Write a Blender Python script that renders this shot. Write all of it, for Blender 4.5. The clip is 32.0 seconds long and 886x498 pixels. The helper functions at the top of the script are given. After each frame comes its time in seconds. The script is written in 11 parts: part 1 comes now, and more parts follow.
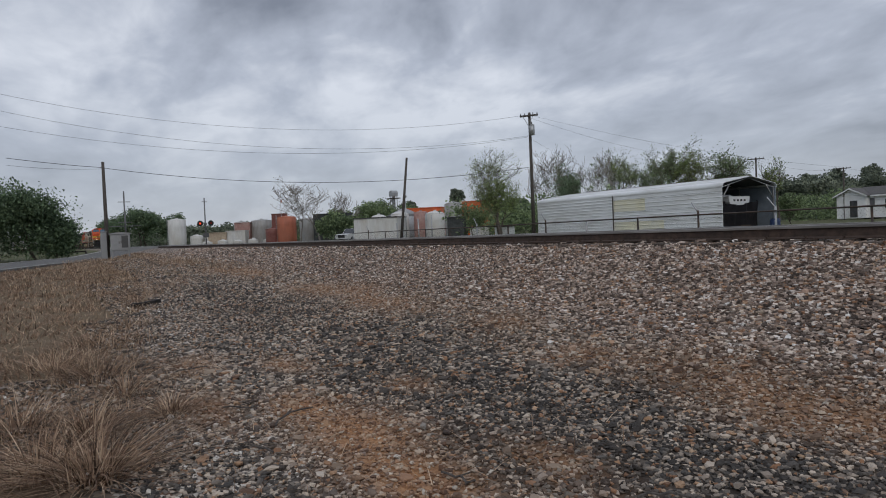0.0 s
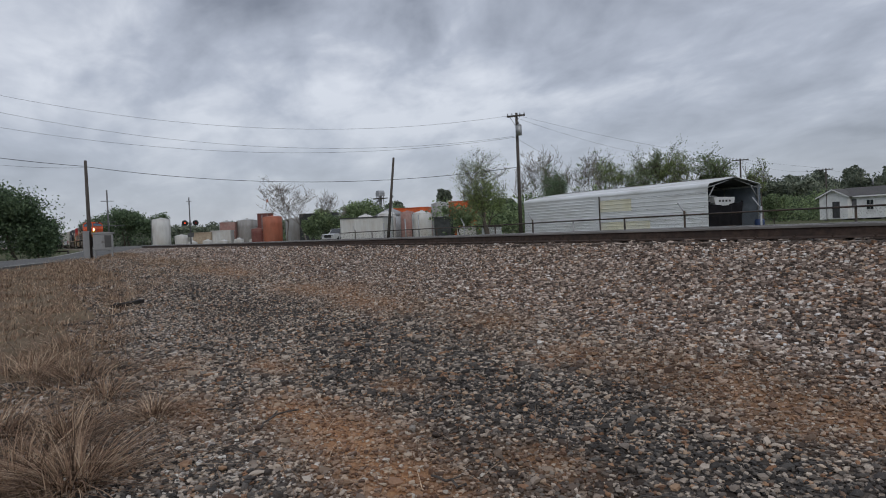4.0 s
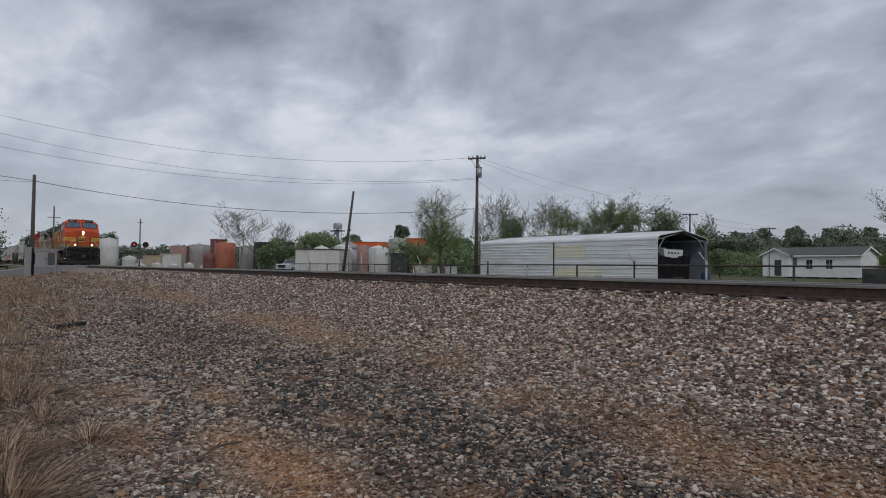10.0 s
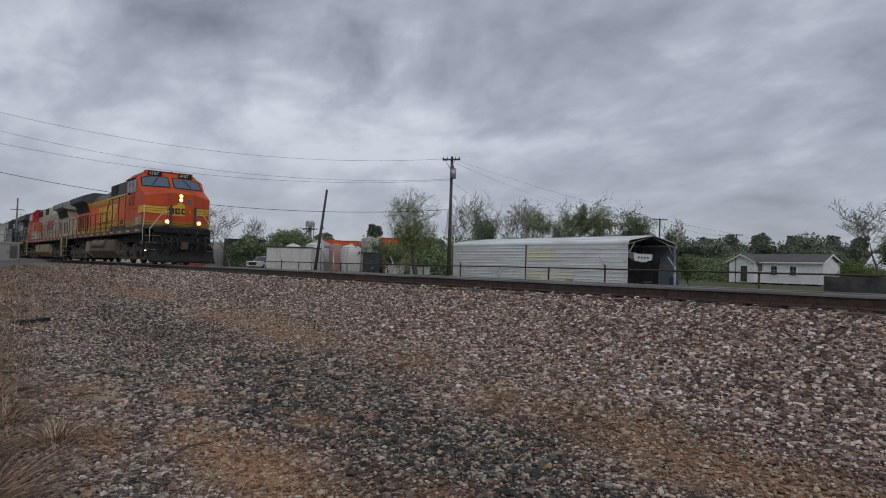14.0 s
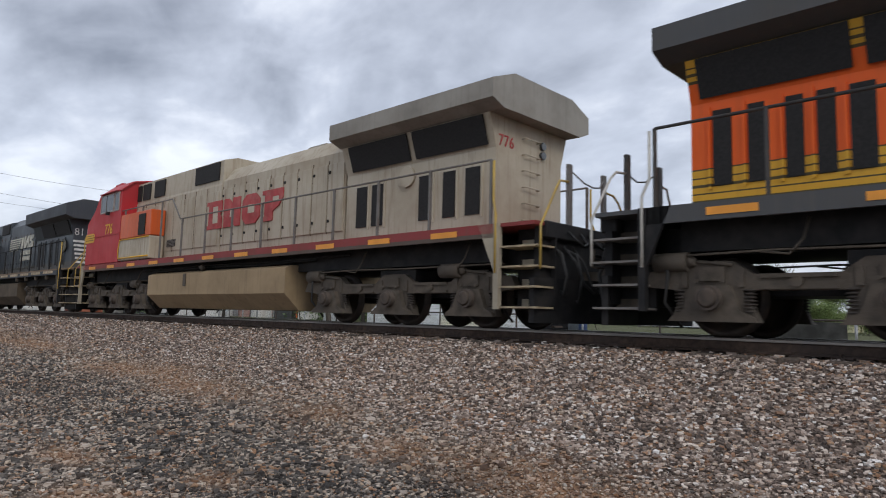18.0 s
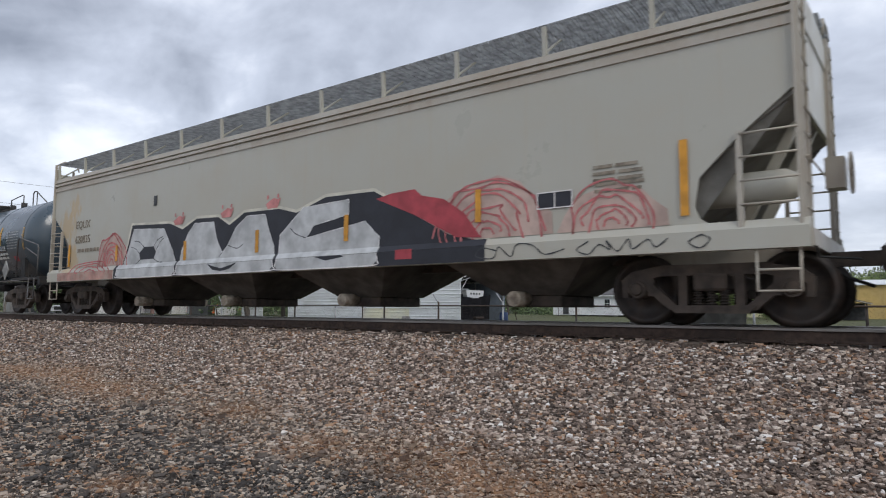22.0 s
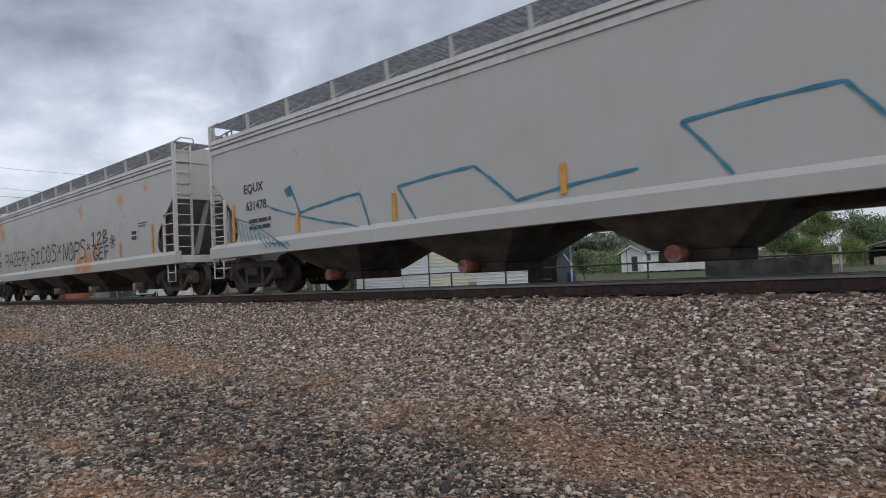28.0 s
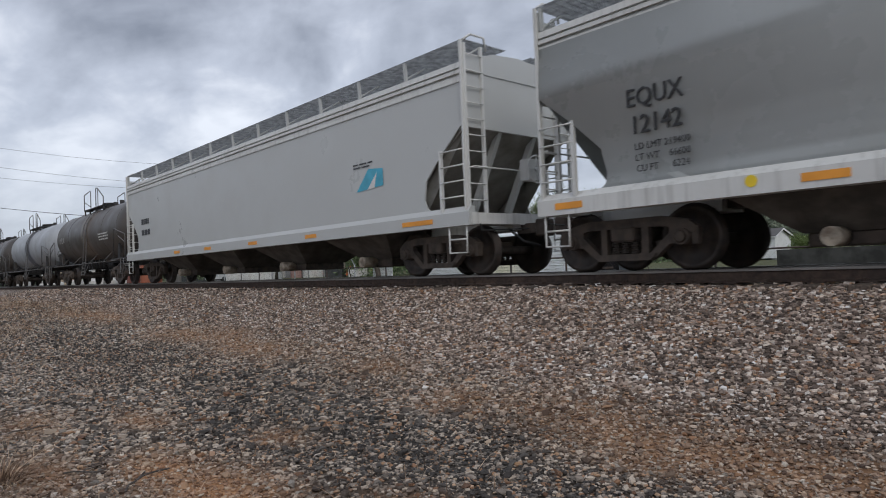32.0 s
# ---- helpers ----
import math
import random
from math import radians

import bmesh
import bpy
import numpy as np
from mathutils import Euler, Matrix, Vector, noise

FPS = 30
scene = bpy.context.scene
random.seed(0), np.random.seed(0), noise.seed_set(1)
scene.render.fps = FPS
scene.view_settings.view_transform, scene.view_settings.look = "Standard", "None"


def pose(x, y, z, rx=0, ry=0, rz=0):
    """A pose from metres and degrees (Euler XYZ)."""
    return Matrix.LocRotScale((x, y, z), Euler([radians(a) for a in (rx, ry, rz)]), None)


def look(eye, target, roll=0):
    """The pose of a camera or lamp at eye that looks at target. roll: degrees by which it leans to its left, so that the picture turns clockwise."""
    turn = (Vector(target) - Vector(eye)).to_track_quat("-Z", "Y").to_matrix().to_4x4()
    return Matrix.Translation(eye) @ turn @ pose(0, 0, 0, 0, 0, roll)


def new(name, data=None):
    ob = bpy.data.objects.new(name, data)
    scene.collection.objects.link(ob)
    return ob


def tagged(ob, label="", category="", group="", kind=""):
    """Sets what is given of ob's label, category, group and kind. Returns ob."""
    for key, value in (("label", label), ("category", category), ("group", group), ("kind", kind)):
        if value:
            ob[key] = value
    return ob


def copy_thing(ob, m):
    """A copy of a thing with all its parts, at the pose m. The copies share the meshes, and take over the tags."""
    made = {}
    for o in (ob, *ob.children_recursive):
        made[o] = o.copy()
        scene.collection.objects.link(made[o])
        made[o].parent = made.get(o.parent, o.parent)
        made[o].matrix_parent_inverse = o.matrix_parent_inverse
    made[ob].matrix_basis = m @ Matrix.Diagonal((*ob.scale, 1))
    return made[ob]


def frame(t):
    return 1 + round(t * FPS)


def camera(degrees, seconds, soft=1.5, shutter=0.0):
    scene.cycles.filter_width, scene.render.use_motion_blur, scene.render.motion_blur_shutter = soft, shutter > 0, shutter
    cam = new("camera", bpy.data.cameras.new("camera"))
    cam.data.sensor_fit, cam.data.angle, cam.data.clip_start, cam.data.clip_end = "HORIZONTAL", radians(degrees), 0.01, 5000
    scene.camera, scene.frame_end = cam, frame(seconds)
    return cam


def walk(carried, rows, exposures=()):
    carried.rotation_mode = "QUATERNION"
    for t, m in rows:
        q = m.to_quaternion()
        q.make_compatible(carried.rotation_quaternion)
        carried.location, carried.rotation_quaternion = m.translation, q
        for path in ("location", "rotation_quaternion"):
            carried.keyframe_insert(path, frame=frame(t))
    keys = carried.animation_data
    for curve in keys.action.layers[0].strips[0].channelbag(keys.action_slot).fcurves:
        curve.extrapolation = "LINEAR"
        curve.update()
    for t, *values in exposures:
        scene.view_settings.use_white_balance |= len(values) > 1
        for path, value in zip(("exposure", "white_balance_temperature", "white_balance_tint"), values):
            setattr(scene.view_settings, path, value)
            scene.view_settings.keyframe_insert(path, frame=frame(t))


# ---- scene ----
# ---- camera ----
ROWS = [
    (0, -0.000, -0.000, 0.122, 58.47, -1.46, 2.51),
    (0.5, -0.131, 0.055, 0.086, 58.30, -1.50, 2.59),
    (1, -0.159, 0.073, 0.079, 58.23, -1.60, 2.68),
    (1.5, -0.152, 0.076, 0.086, 58.04, -1.63, 2.69),
    (2, -0.127, 0.051, 0.095, 57.90, -1.65, 2.64),
    (2.5, -0.110, 0.029, 0.103, 57.73, -1.68, 2.63),
    (4.5, -0.093, 0.031, 0.113, 57.00, -1.29, 2.07),
    (5, -0.094, 0.028, 0.120, 56.78, -0.82, 1.35),
    (5.5, -0.100, 0.020, 0.123, 56.64, -0.43, 1.03),
    (6, -0.083, -0.005, 0.135, 56.54, -0.03, 0.83),
    (6.5, -0.074, 0.009, 0.136, 56.39, 0.30, 0.76),
    (7, -0.068, 0.004, 0.135, 56.22, 0.45, 0.65),
    (7.5, -0.048, -0.008, 0.137, 56.05, 0.55, 0.64),
    (8, -0.029, -0.010, 0.139, 55.67, 0.82, 0.59),
    (8.5, 0.002, -0.010, 0.139, 55.18, 0.98, 0.13),
    (9, 0.027, -0.022, 0.134, 54.63, 1.23, -0.29),
    (9.5, 0.036, -0.047, 0.144, 54.14, 1.55, -0.56),
    (10, 0.039, -0.041, 0.140, 53.45, 1.70, -0.72),
    (10.5, 0.025, -0.033, 0.139, 52.98, 1.74, -0.90),
    (11, 0.040, -0.042, 0.140, 52.53, 1.78, -1.08),
    (11.5, 0.046, -0.057, 0.140, 52.12, 1.80, -1.23),
    (12, 0.047, -0.060, 0.144, 51.62, 1.79, -1.37),
    (12.5, 0.044, -0.054, 0.143, 51.34, 1.79, -1.55),
    (13, 0.050, -0.063, 0.149, 51.12, 1.74, -1.68),
    (13.5, 0.063, -0.081, 0.160, 51.00, 1.69, -1.79),
    (15.5, 0.035, -0.069, 0.163, 51.15, 3.78, -1.90),
    (16, 0.056, -0.083, 0.182, 50.82, 5.10, -2.40),
    (16.5, 0.106, -0.069, 0.178, 49.63, 5.63, -2.13),
    (17, 0.102, -0.047, 0.180, 47.53, 5.83, -1.85),
    (17.5, 0.090, -0.027, 0.179, 45.84, 5.83, -1.66),
    (18, 0.113, -0.010, 0.180, 43.69, 5.91, -1.42),
    (18.5, 0.146, -0.012, 0.187, 41.73, 5.91, -1.10),
    (19, 0.156, -0.006, 0.189, 39.83, 5.93, -0.78),
    (19.5, 0.142, 0.004, 0.184, 38.46, 5.83, -0.45),
    (20, 0.121, 0.012, 0.183, 37.59, 5.74, -0.30),
    (20.5, 0.128, 0.021, 0.181, 37.12, 5.64, -0.20),
    (21, 0.159, 0.021, 0.184, 36.70, 5.51, -0.18),
    (21.5, 0.170, 0.015, 0.186, 36.63, 5.51, -0.26),
    (22, 0.155, 0.010, 0.178, 37.02, 5.35, -0.35),
    (22.5, 0.121, 0.034, 0.172, 37.43, 5.11, -0.15),
    (23, 0.162, 0.069, 0.195, 37.53, 4.63, 0.88),
    (23.5, 0.184, 0.105, 0.191, 36.90, 4.39, 2.00),
    (24, 0.224, 0.094, 0.199, 36.34, 4.17, 2.57),
    (24.5, 0.210, 0.087, 0.202, 35.99, 3.79, 2.88),
    (25, 0.147, 0.102, 0.192, 36.17, 3.39, 2.94),
    (25.5, 0.107, 0.087, 0.194, 37.39, 3.12, 3.13),
    (26, 0.081, 0.070, 0.194, 38.36, 3.11, 3.18),
    (26.5, 0.057, 0.062, 0.194, 39.45, 2.96, 3.14),
    (28.5, 0.022, 0.050, 0.191, 43.59, 2.37, 2.59),
    (29, 0.015, 0.042, 0.182, 44.39, 2.30, 2.51),
    (29.5, 0.010, 0.043, 0.182, 45.46, 2.12, 2.40),
    (30, -0.010, 0.029, 0.182, 46.19, 2.04, 2.30),
    (30.5, -0.003, 0.045, 0.181, 46.97, 1.88, 2.27),
    (31, -0.017, 0.032, 0.184, 47.39, 1.75, 2.25),
    (31.5, -0.003, 0.049, 0.180, 47.72, 1.69, 2.26),
    (32, 0.000, 0.053, 0.176, 47.87, 1.59, 2.30),
]
cam = camera(68.2, 32.0, 1.0, 0.09)
walk(cam, [(t, pose(x, y, z, 90 + p, r, w)) for t, x, y, z, w, p, r in ROWS], [(0.0, -0.3), (9.0, -0.34), (13.0, -0.42), (16.0, -0.42), (17.2, 0.0), (20.0, 0.3), (22.0, 0.28), (23.0, -0.05), (24.0, 0.26), (25.0, 0.32), (26.2, 0.12), (29.0, 0.02), (32.0, 0.02)])

# ---- sky and light ----
SUN_AZ, SUN_EL = 118.0, 40.0
world = bpy.data.worlds.new("sky")
scene.world = world
world.use_nodes = True


def sky_nodes():
    nt = world.node_tree
    nt.nodes.clear()
    N = nt.nodes.new
    L = nt.links.new
    out, bg = N("ShaderNodeOutputWorld"), N("ShaderNodeBackground")
    sky = N("ShaderNodeTexSky")
    sky.sky_type, sky.sun_disc = "NISHITA", False
    sky.sun_elevation, sky.sun_rotation = radians(SUN_EL), radians(SUN_AZ)
    tc = N("ShaderNodeTexCoord")
    sep = N("ShaderNodeSeparateXYZ")
    L(tc.outputs["Generated"], sep.inputs[0])
    # project the direction on a cloud deck
    up = N("ShaderNodeMath")
    up.operation = "ADD"
    up.inputs[1].default_value = 0.3
    ab = N("ShaderNodeMath")
    ab.operation = "ABSOLUTE"
    L(sep.outputs[2], ab.inputs[0])
    L(ab.outputs[0], up.inputs[0])
    com = N("ShaderNodeCombineXYZ")
    for i in (0, 1):
        d = N("ShaderNodeMath")
        d.operation = "DIVIDE"
        L(sep.outputs[i], d.inputs[0])
        L(up.outputs[0], d.inputs[1])
        L(d.outputs[0], com.inputs[i])
    big, small = N("ShaderNodeTexNoise"), N("ShaderNodeTexNoise")
    for n, s, det, off in ((big, 1.5, 5.0, (3.1, 1.7, 0)), (small, 4.6, 7.0, (7.7, 2.2, 0))):
        m = N("ShaderNodeMapping")
        m.inputs["Location"].default_value = off
        m.inputs["Rotation"].default_value = (0, 0, radians(20))
        m.inputs["Scale"].default_value = (1.0, 1.25, 1.0)
        L(com.outputs[0], m.inputs["Vector"])
        L(m.outputs[0], n.inputs["Vector"])
        n.inputs["Scale"].default_value = s
        n.inputs["Detail"].default_value = det
        n.inputs["Roughness"].default_value = 0.55
        n.inputs["Distortion"].default_value = 0.35
    mix = N("ShaderNodeMix")
    mix.data_type = "FLOAT"
    mix.inputs[0].default_value = 0.30
    L(big.outputs[0], mix.inputs[2])
    L(small.outputs[0], mix.inputs[3])
    ramp = N("ShaderNodeValToRGB")
    e = ramp.color_ramp.elements
    e[0].position, e[0].color = 0.27, (0.24, 0.265, 0.325, 1)
    e[1].position, e[1].color = 0.63, (0.79, 0.83, 0.915, 1)
    k = ramp.color_ramp.elements.new(0.49)
    k.color = (0.505, 0.548, 0.645, 1)
    # broad heavy and thin places of the deck, with ragged edges
    wn = N("ShaderNodeTexNoise")
    wn.inputs["Scale"].default_value, wn.inputs["Detail"].default_value = 5.0, 6.0
    L(tc.outputs["Generated"], wn.inputs["Vector"])
    wo = N("ShaderNodeMix")
    wo.data_type, wo.blend_type, wo.clamp_result = "RGBA", "LINEAR_LIGHT", False
    wo.inputs[0].default_value = 0.22
    L(tc.outputs["Generated"], wo.inputs[6])
    L(wn.outputs["Color"], wo.inputs[7])
    val = mix.outputs[0]
    for d, size, amount in (((-0.885, 0.29, 0.365), 0.19, -0.145), ((-0.60, 0.71, 0.37), 0.16, -0.035), ((-0.79, 0.52, 0.32), 0.17, 0.085), ((-0.50, 0.81, 0.28), 0.26, -0.02), ((-0.87, 0.42, 0.20), 0.26, 0.01), ((-0.97, 0.16, 0.17), 0.22, 0.035),
                            ((-0.30, 0.90, 0.40), 0.4, -0.04), ((-0.96, 0.12, 0.25), 0.11, 0.015), ((-0.814, 0.528, 0.242), 0.17, 0.05), ((-0.41, 0.875, 0.26), 0.24, -0.035), ((0.5, 0.5, 0.6), 0.5, 0.08), ((0.4, -0.7, 0.4), 0.5, -0.08)):
        ds = N("ShaderNodeVectorMath")
        ds.operation = "DISTANCE"
        L(wo.outputs[2], ds.inputs[0])
        ds.inputs[1].default_value = d
        mr = N("ShaderNodeMapRange")
        mr.interpolation_type = "SMOOTHERSTEP"
        mr.inputs[1].default_value, mr.inputs[2].default_value = 0.0, size * 1.5
        mr.inputs[3].default_value, mr.inputs[4].default_value = amount, 0.0
        L(ds.outputs["Value"], mr.inputs[0])
        ad = N("ShaderNodeMath")
        L(val, ad.inputs[0])
        L(mr.outputs[0], ad.inputs[1])
        val = ad.outputs[0]
    L(val, ramp.inputs[0])
    # thin haze towards the horizon
    hz = N("ShaderNodeMapRange")
    hz.inputs[1].default_value, hz.inputs[2].default_value = 0.0, 0.22
    hz.inputs[3].default_value, hz.inputs[4].default_value = 0.75, 0.0
    L(ab.outputs[0], hz.inputs[0])
    m2 = N("ShaderNodeMix")
    m2.data_type = "RGBA"
    L(hz.outputs[0], m2.inputs[0])
    L(ramp.outputs[0], m2.inputs[6])
    m2.inputs[7].default_value = (0.47, 0.505, 0.58, 1)
    # a little clear sky through the deck
    sc = N("ShaderNodeMix")
    sc.data_type = "RGBA"
    sc.blend_type = "ADD"
    sc.inputs[0].default_value = 0.012
    L(m2.outputs[2], sc.inputs[6])
    L(sky.outputs[0], sc.inputs[7])
    L(sc.outputs[2], bg.inputs[0])
    bg.inputs[1].default_value = 1.0
    L(bg.outputs[0], out.inputs[0])


sky_nodes()
sun = new("sun", bpy.data.lights.new("sun", "SUN"))
sun.data.energy, sun.data.angle, sun.data.color = 0.9, radians(25), (1.0, 0.96, 0.9)
sun.matrix_world = look((math.sin(radians(SUN_AZ)) * 10, math.cos(radians(SUN_AZ)) * 10, 10 * math.tan(radians(SUN_EL))), (0, 0, 0))


# ---- materials ----
def mat(name, color, rough=0.6, metal=0.0, vary=0.15, scale=3.0, bump=0.0, bscale=40.0, dirt=None, dscale=1.2, damt=0.5, spec=0.5, stretch=(1, 1, 1), rnd=0.0, coat=0.0):
    """Two-scale coloured surface: grain, broad stains of a second colour, fine relief."""
    m = bpy.data.materials.new(name)
    m.use_nodes = True
    nt = m.node_tree
    N, L = nt.nodes.new, nt.links.new
    b = nt.nodes["Principled BSDF"]
    b.inputs["Roughness"].default_value = rough
    b.inputs["Metallic"].default_value = metal
    b.inputs["Specular IOR Level"].default_value = spec
    b.inputs["Coat Weight"].default_value = coat
    tc = N("ShaderNodeTexCoord")
    mp = N("ShaderNodeMapping")
    mp.inputs["Scale"].default_value = stretch
    L(tc.outputs["Object"], mp.inputs[0])
    g = N("ShaderNodeTexNoise")
    g.inputs["Scale"].default_value, g.inputs["Detail"].default_value = scale, 6
    L(mp.outputs[0], g.inputs["Vector"])
    lo = tuple(max(0, c * (1 - vary)) for c in color) + (1,)
    hi = tuple(min(1, c * (1 + vary)) for c in color) + (1,)
    r = N("ShaderNodeValToRGB")
    r.color_ramp.elements[0].position, r.color_ramp.elements[0].color = 0.35, lo
    r.color_ramp.elements[1].position, r.color_ramp.elements[1].color = 0.65, hi
    L(g.outputs[0], r.inputs[0])
    col = r.outputs[0]
    if rnd:
        oi = N("ShaderNodeObjectInfo")
        mr = N("ShaderNodeMapRange")
        mr.inputs[3].default_value, mr.inputs[4].default_value = 1 - rnd, 1 + rnd
        L(oi.outputs["Random"], mr.inputs[0])
        hs = N("ShaderNodeHueSaturation")
        L(mr.outputs[0], hs.inputs["Value"])
        L(col, hs.inputs["Color"])
        col = hs.outputs[0]
    if dirt:
        d = N("ShaderNodeTexNoise")
        d.inputs["Scale"].default_value, d.inputs["Detail"].default_value = dscale, 8
        d.inputs["Roughness"].default_value = 0.65
        L(mp.outputs[0], d.inputs["Vector"])
        dr = N("ShaderNodeMapRange")
        dr.inputs[1].default_value, dr.inputs[2].default_value = 0.47, 0.68
        dr.inputs[4].default_value = damt
        L(d.outputs[0], dr.inputs[0])
        mx = N("ShaderNodeMix")
        mx.data_type = "RGBA"
        L(dr.outputs[0], mx.inputs[0])
        L(col, mx.inputs[6])
        mx.inputs[7].default_value = (*dirt, 1)
        col = mx.outputs[2]
    L(col, b.inputs["Base Color"])
    if bump:
        bn = N("ShaderNodeTexNoise")
        bn.inputs["Scale"].default_value, bn.inputs["Detail"].default_value = bscale, 5
        L(tc.outputs["Object"], bn.inputs["Vector"])
        bp = N("ShaderNodeBump")
        bp.inputs["Strength"].default_value, bp.inputs["Distance"].default_value = bump, 0.02
        L(bn.outputs[0], bp.inputs["Height"])
        L(bp.outputs[0], b.inputs["Normal"])
    return m


def glow(name, color, power):
    m = bpy.data.materials.new(name)
    m.use_nodes = True
    b = m.node_tree.nodes["Principled BSDF"]
    b.inputs["Base Color"].default_value = (*color, 1)
    b.inputs["Emission Color"].default_value = (*color, 1)
    b.inputs["Emission Strength"].default_value = power
    return m


def glass(name, color, rough=0.05):
    m = bpy.data.materials.new(name)
    m.use_nodes = True
    b = m.node_tree.nodes["Principled BSDF"]
    b.inputs["Base Color"].default_value = (*color, 1)
    b.inputs["Roughness"].default_value = rough
    b.inputs["Specular IOR Level"].default_value = 0.8
    return m


# ---- mesh helpers ----
def box(bm, x0, x1, y0, y1, z0, z1, bevel=0.0):
    v = [bm.verts.new(p) for p in ((x0, y0, z0), (x1, y0, z0), (x1, y1, z0), (x0, y1, z0), (x0, y0, z1), (x1, y0, z1), (x1, y1, z1), (x0, y1, z1))]
    fs = [bm.faces.new([v[i] for i in q]) for q in ((3, 2, 1, 0), (4, 5, 6, 7), (0, 1, 5, 4), (1, 2, 6, 5), (2, 3, 7, 6), (3, 0, 4, 7))]
    if bevel:
        es = {e for f in fs for e in f.edges}
        bmesh.ops.bevel(bm, geom=list(es), offset=bevel, segments=1, affect="EDGES", profile=0.5)
    return bm


def cyl(bm, a, b, r0, r1=None, seg=12, caps=True):
    """A tapered round bar from a to b."""
    a, b = Vector(a), Vector(b)
    r1 = r0 if r1 is None else r1
    z = (b - a).normalized()
    x = z.orthogonal().normalized()
    y = z.cross(x)
    rings = []
    for p, r in ((a, r0), (b, r1)):
        rings.append([bm.verts.new(p + (x * math.cos(2 * math.pi * i / seg) + y * math.sin(2 * math.pi * i / seg)) * r) for i in range(seg)])
    for i in range(seg):
        j = (i + 1) % seg
        f = bm.faces.new((rings[0][i], rings[0][j], rings[1][j], rings[1][i]))
        f.smooth = seg > 7
    if caps:
        bm.faces.new(rings[0][::-1])
        bm.faces.new(rings[1])
    return bm


def tube(bm, pts, r, seg=6):
    """A round bar bent through the points, in one piece."""
    P = [Vector(p) for p in pts]
    d = [(b - a).normalized() for a, b in zip(P, P[1:])]
    nrm = d[0].orthogonal().normalized()
    rings = []
    for i, p in enumerate(P):
        t = d[min(i, len(d) - 1)] if i in (0, len(P) - 1) else (d[i - 1] + d[i])
        t = t.normalized() if t.length > 1e-6 else d[i]
        nrm = (nrm - t * nrm.dot(t)).normalized() if abs(nrm.dot(t)) < 0.999 else t.orthogonal().normalized()
        side = t.cross(nrm)
        rings.append([bm.verts.new(p + (nrm * math.cos(2 * math.pi * k / seg) + side * math.sin(2 * math.pi * k / seg)) * r) for k in range(seg)])
    for a, b in zip(rings, rings[1:]):
        for k in range(seg):
            f = bm.faces.new((a[k], a[(k + 1) % seg], b[(k + 1) % seg], b[k]))
            f.smooth = seg > 5
    bm.faces.new(rings[0][::-1])
    bm.faces.new(rings[-1])
    return bm


def lathe(bm, prof, seg=24, axis="x"):
    """Turn (along, radius) pairs round an axis through the origin."""
    rings = []
    for h, r in prof:
        ring = []
        for i in range(seg):
            c, s = math.cos(2 * math.pi * i / seg) * r, math.sin(2 * math.pi * i / seg) * r
            ring.append(bm.verts.new({"x": (h, c, s), "y": (c, h, s), "z": (c, s, h)}[axis]))
        rings.append(ring)
    for a, b in zip(rings, rings[1:]):
        for i in range(seg):
            j = (i + 1) % seg
            f = bm.faces.new((a[i], a[j], b[j], b[i]))
            f.smooth = True
    for ring in (rings[0], rings[-1]):
        bm.faces.new(ring)
    bmesh.ops.recalc_face_normals(bm, faces=bm.faces)
    return bm


def prism(bm, pts, axis, a, b):
    """Push a closed outline from a to b along an axis: x takes (y, z) points, y takes (x, z), z takes (x, y)."""
    def at(p, h):
        return {"x": (h, p[0], p[1]), "y": (p[0], h, p[1]), "z": (p[0], p[1], h)}[axis]
    r0 = [bm.verts.new(at(p, a)) for p in pts]
    r1 = [bm.verts.new(at(p, b)) for p in pts]
    n = len(pts)
    fs = [bm.faces.new((r0[i], r0[(i + 1) % n], r1[(i + 1) % n], r1[i])) for i in range(n)]
    fs += [bm.faces.new(r0[::-1]), bm.faces.new(r1)]
    bmesh.ops.recalc_face_normals(bm, faces=fs)
    return bm


def shift(bm, m):
    bmesh.ops.transform(bm, matrix=m, verts=bm.verts)
    return bm


def mesh_of(name, bm, material):
    me = bpy.data.meshes.new(name)
    bm.to_mesh(me)
    bm.free()
    if material:
        me.materials.append(material)
    return me


def part(name, bm, material, parent=None, label="", kind=""):
    ob = new(name, mesh_of(name, bm, material))
    if parent:
        ob.parent = parent
    return tagged(ob, label, kind=kind)


def thing(name, label, category, group="", kind="", m=None):
    ob = new(name)
    ob.empty_display_size = 0.3
    if m is not None:
        ob.matrix_basis = m
    return tagged(ob, label, category, group, kind)


def bm_new():
    return bmesh.new()


def poly_mesh(name, verts, faces, material, smooth=False):
    me = bpy.data.meshes.new(name)
    verts, faces = np.asarray(verts, dtype=np.float32), np.asarray(faces, dtype=np.int32)
    k = faces.shape[1]
    me.vertices.add(len(verts))
    me.vertices.foreach_set("co", verts.ravel())
    me.loops.add(faces.size)
    me.loops.foreach_set("vertex_index", faces.ravel())
    me.polygons.add(len(faces))
    me.polygons.foreach_set("loop_start", np.arange(len(faces), dtype=np.int32) * k)
    me.polygons.foreach_set("use_smooth", np.full(len(faces), smooth))
    me.update(calc_edges=True)
    me.validate()
    me.materials.append(material)
    return me


# ---- plan ----
YC = 9.65          # centre line of the track


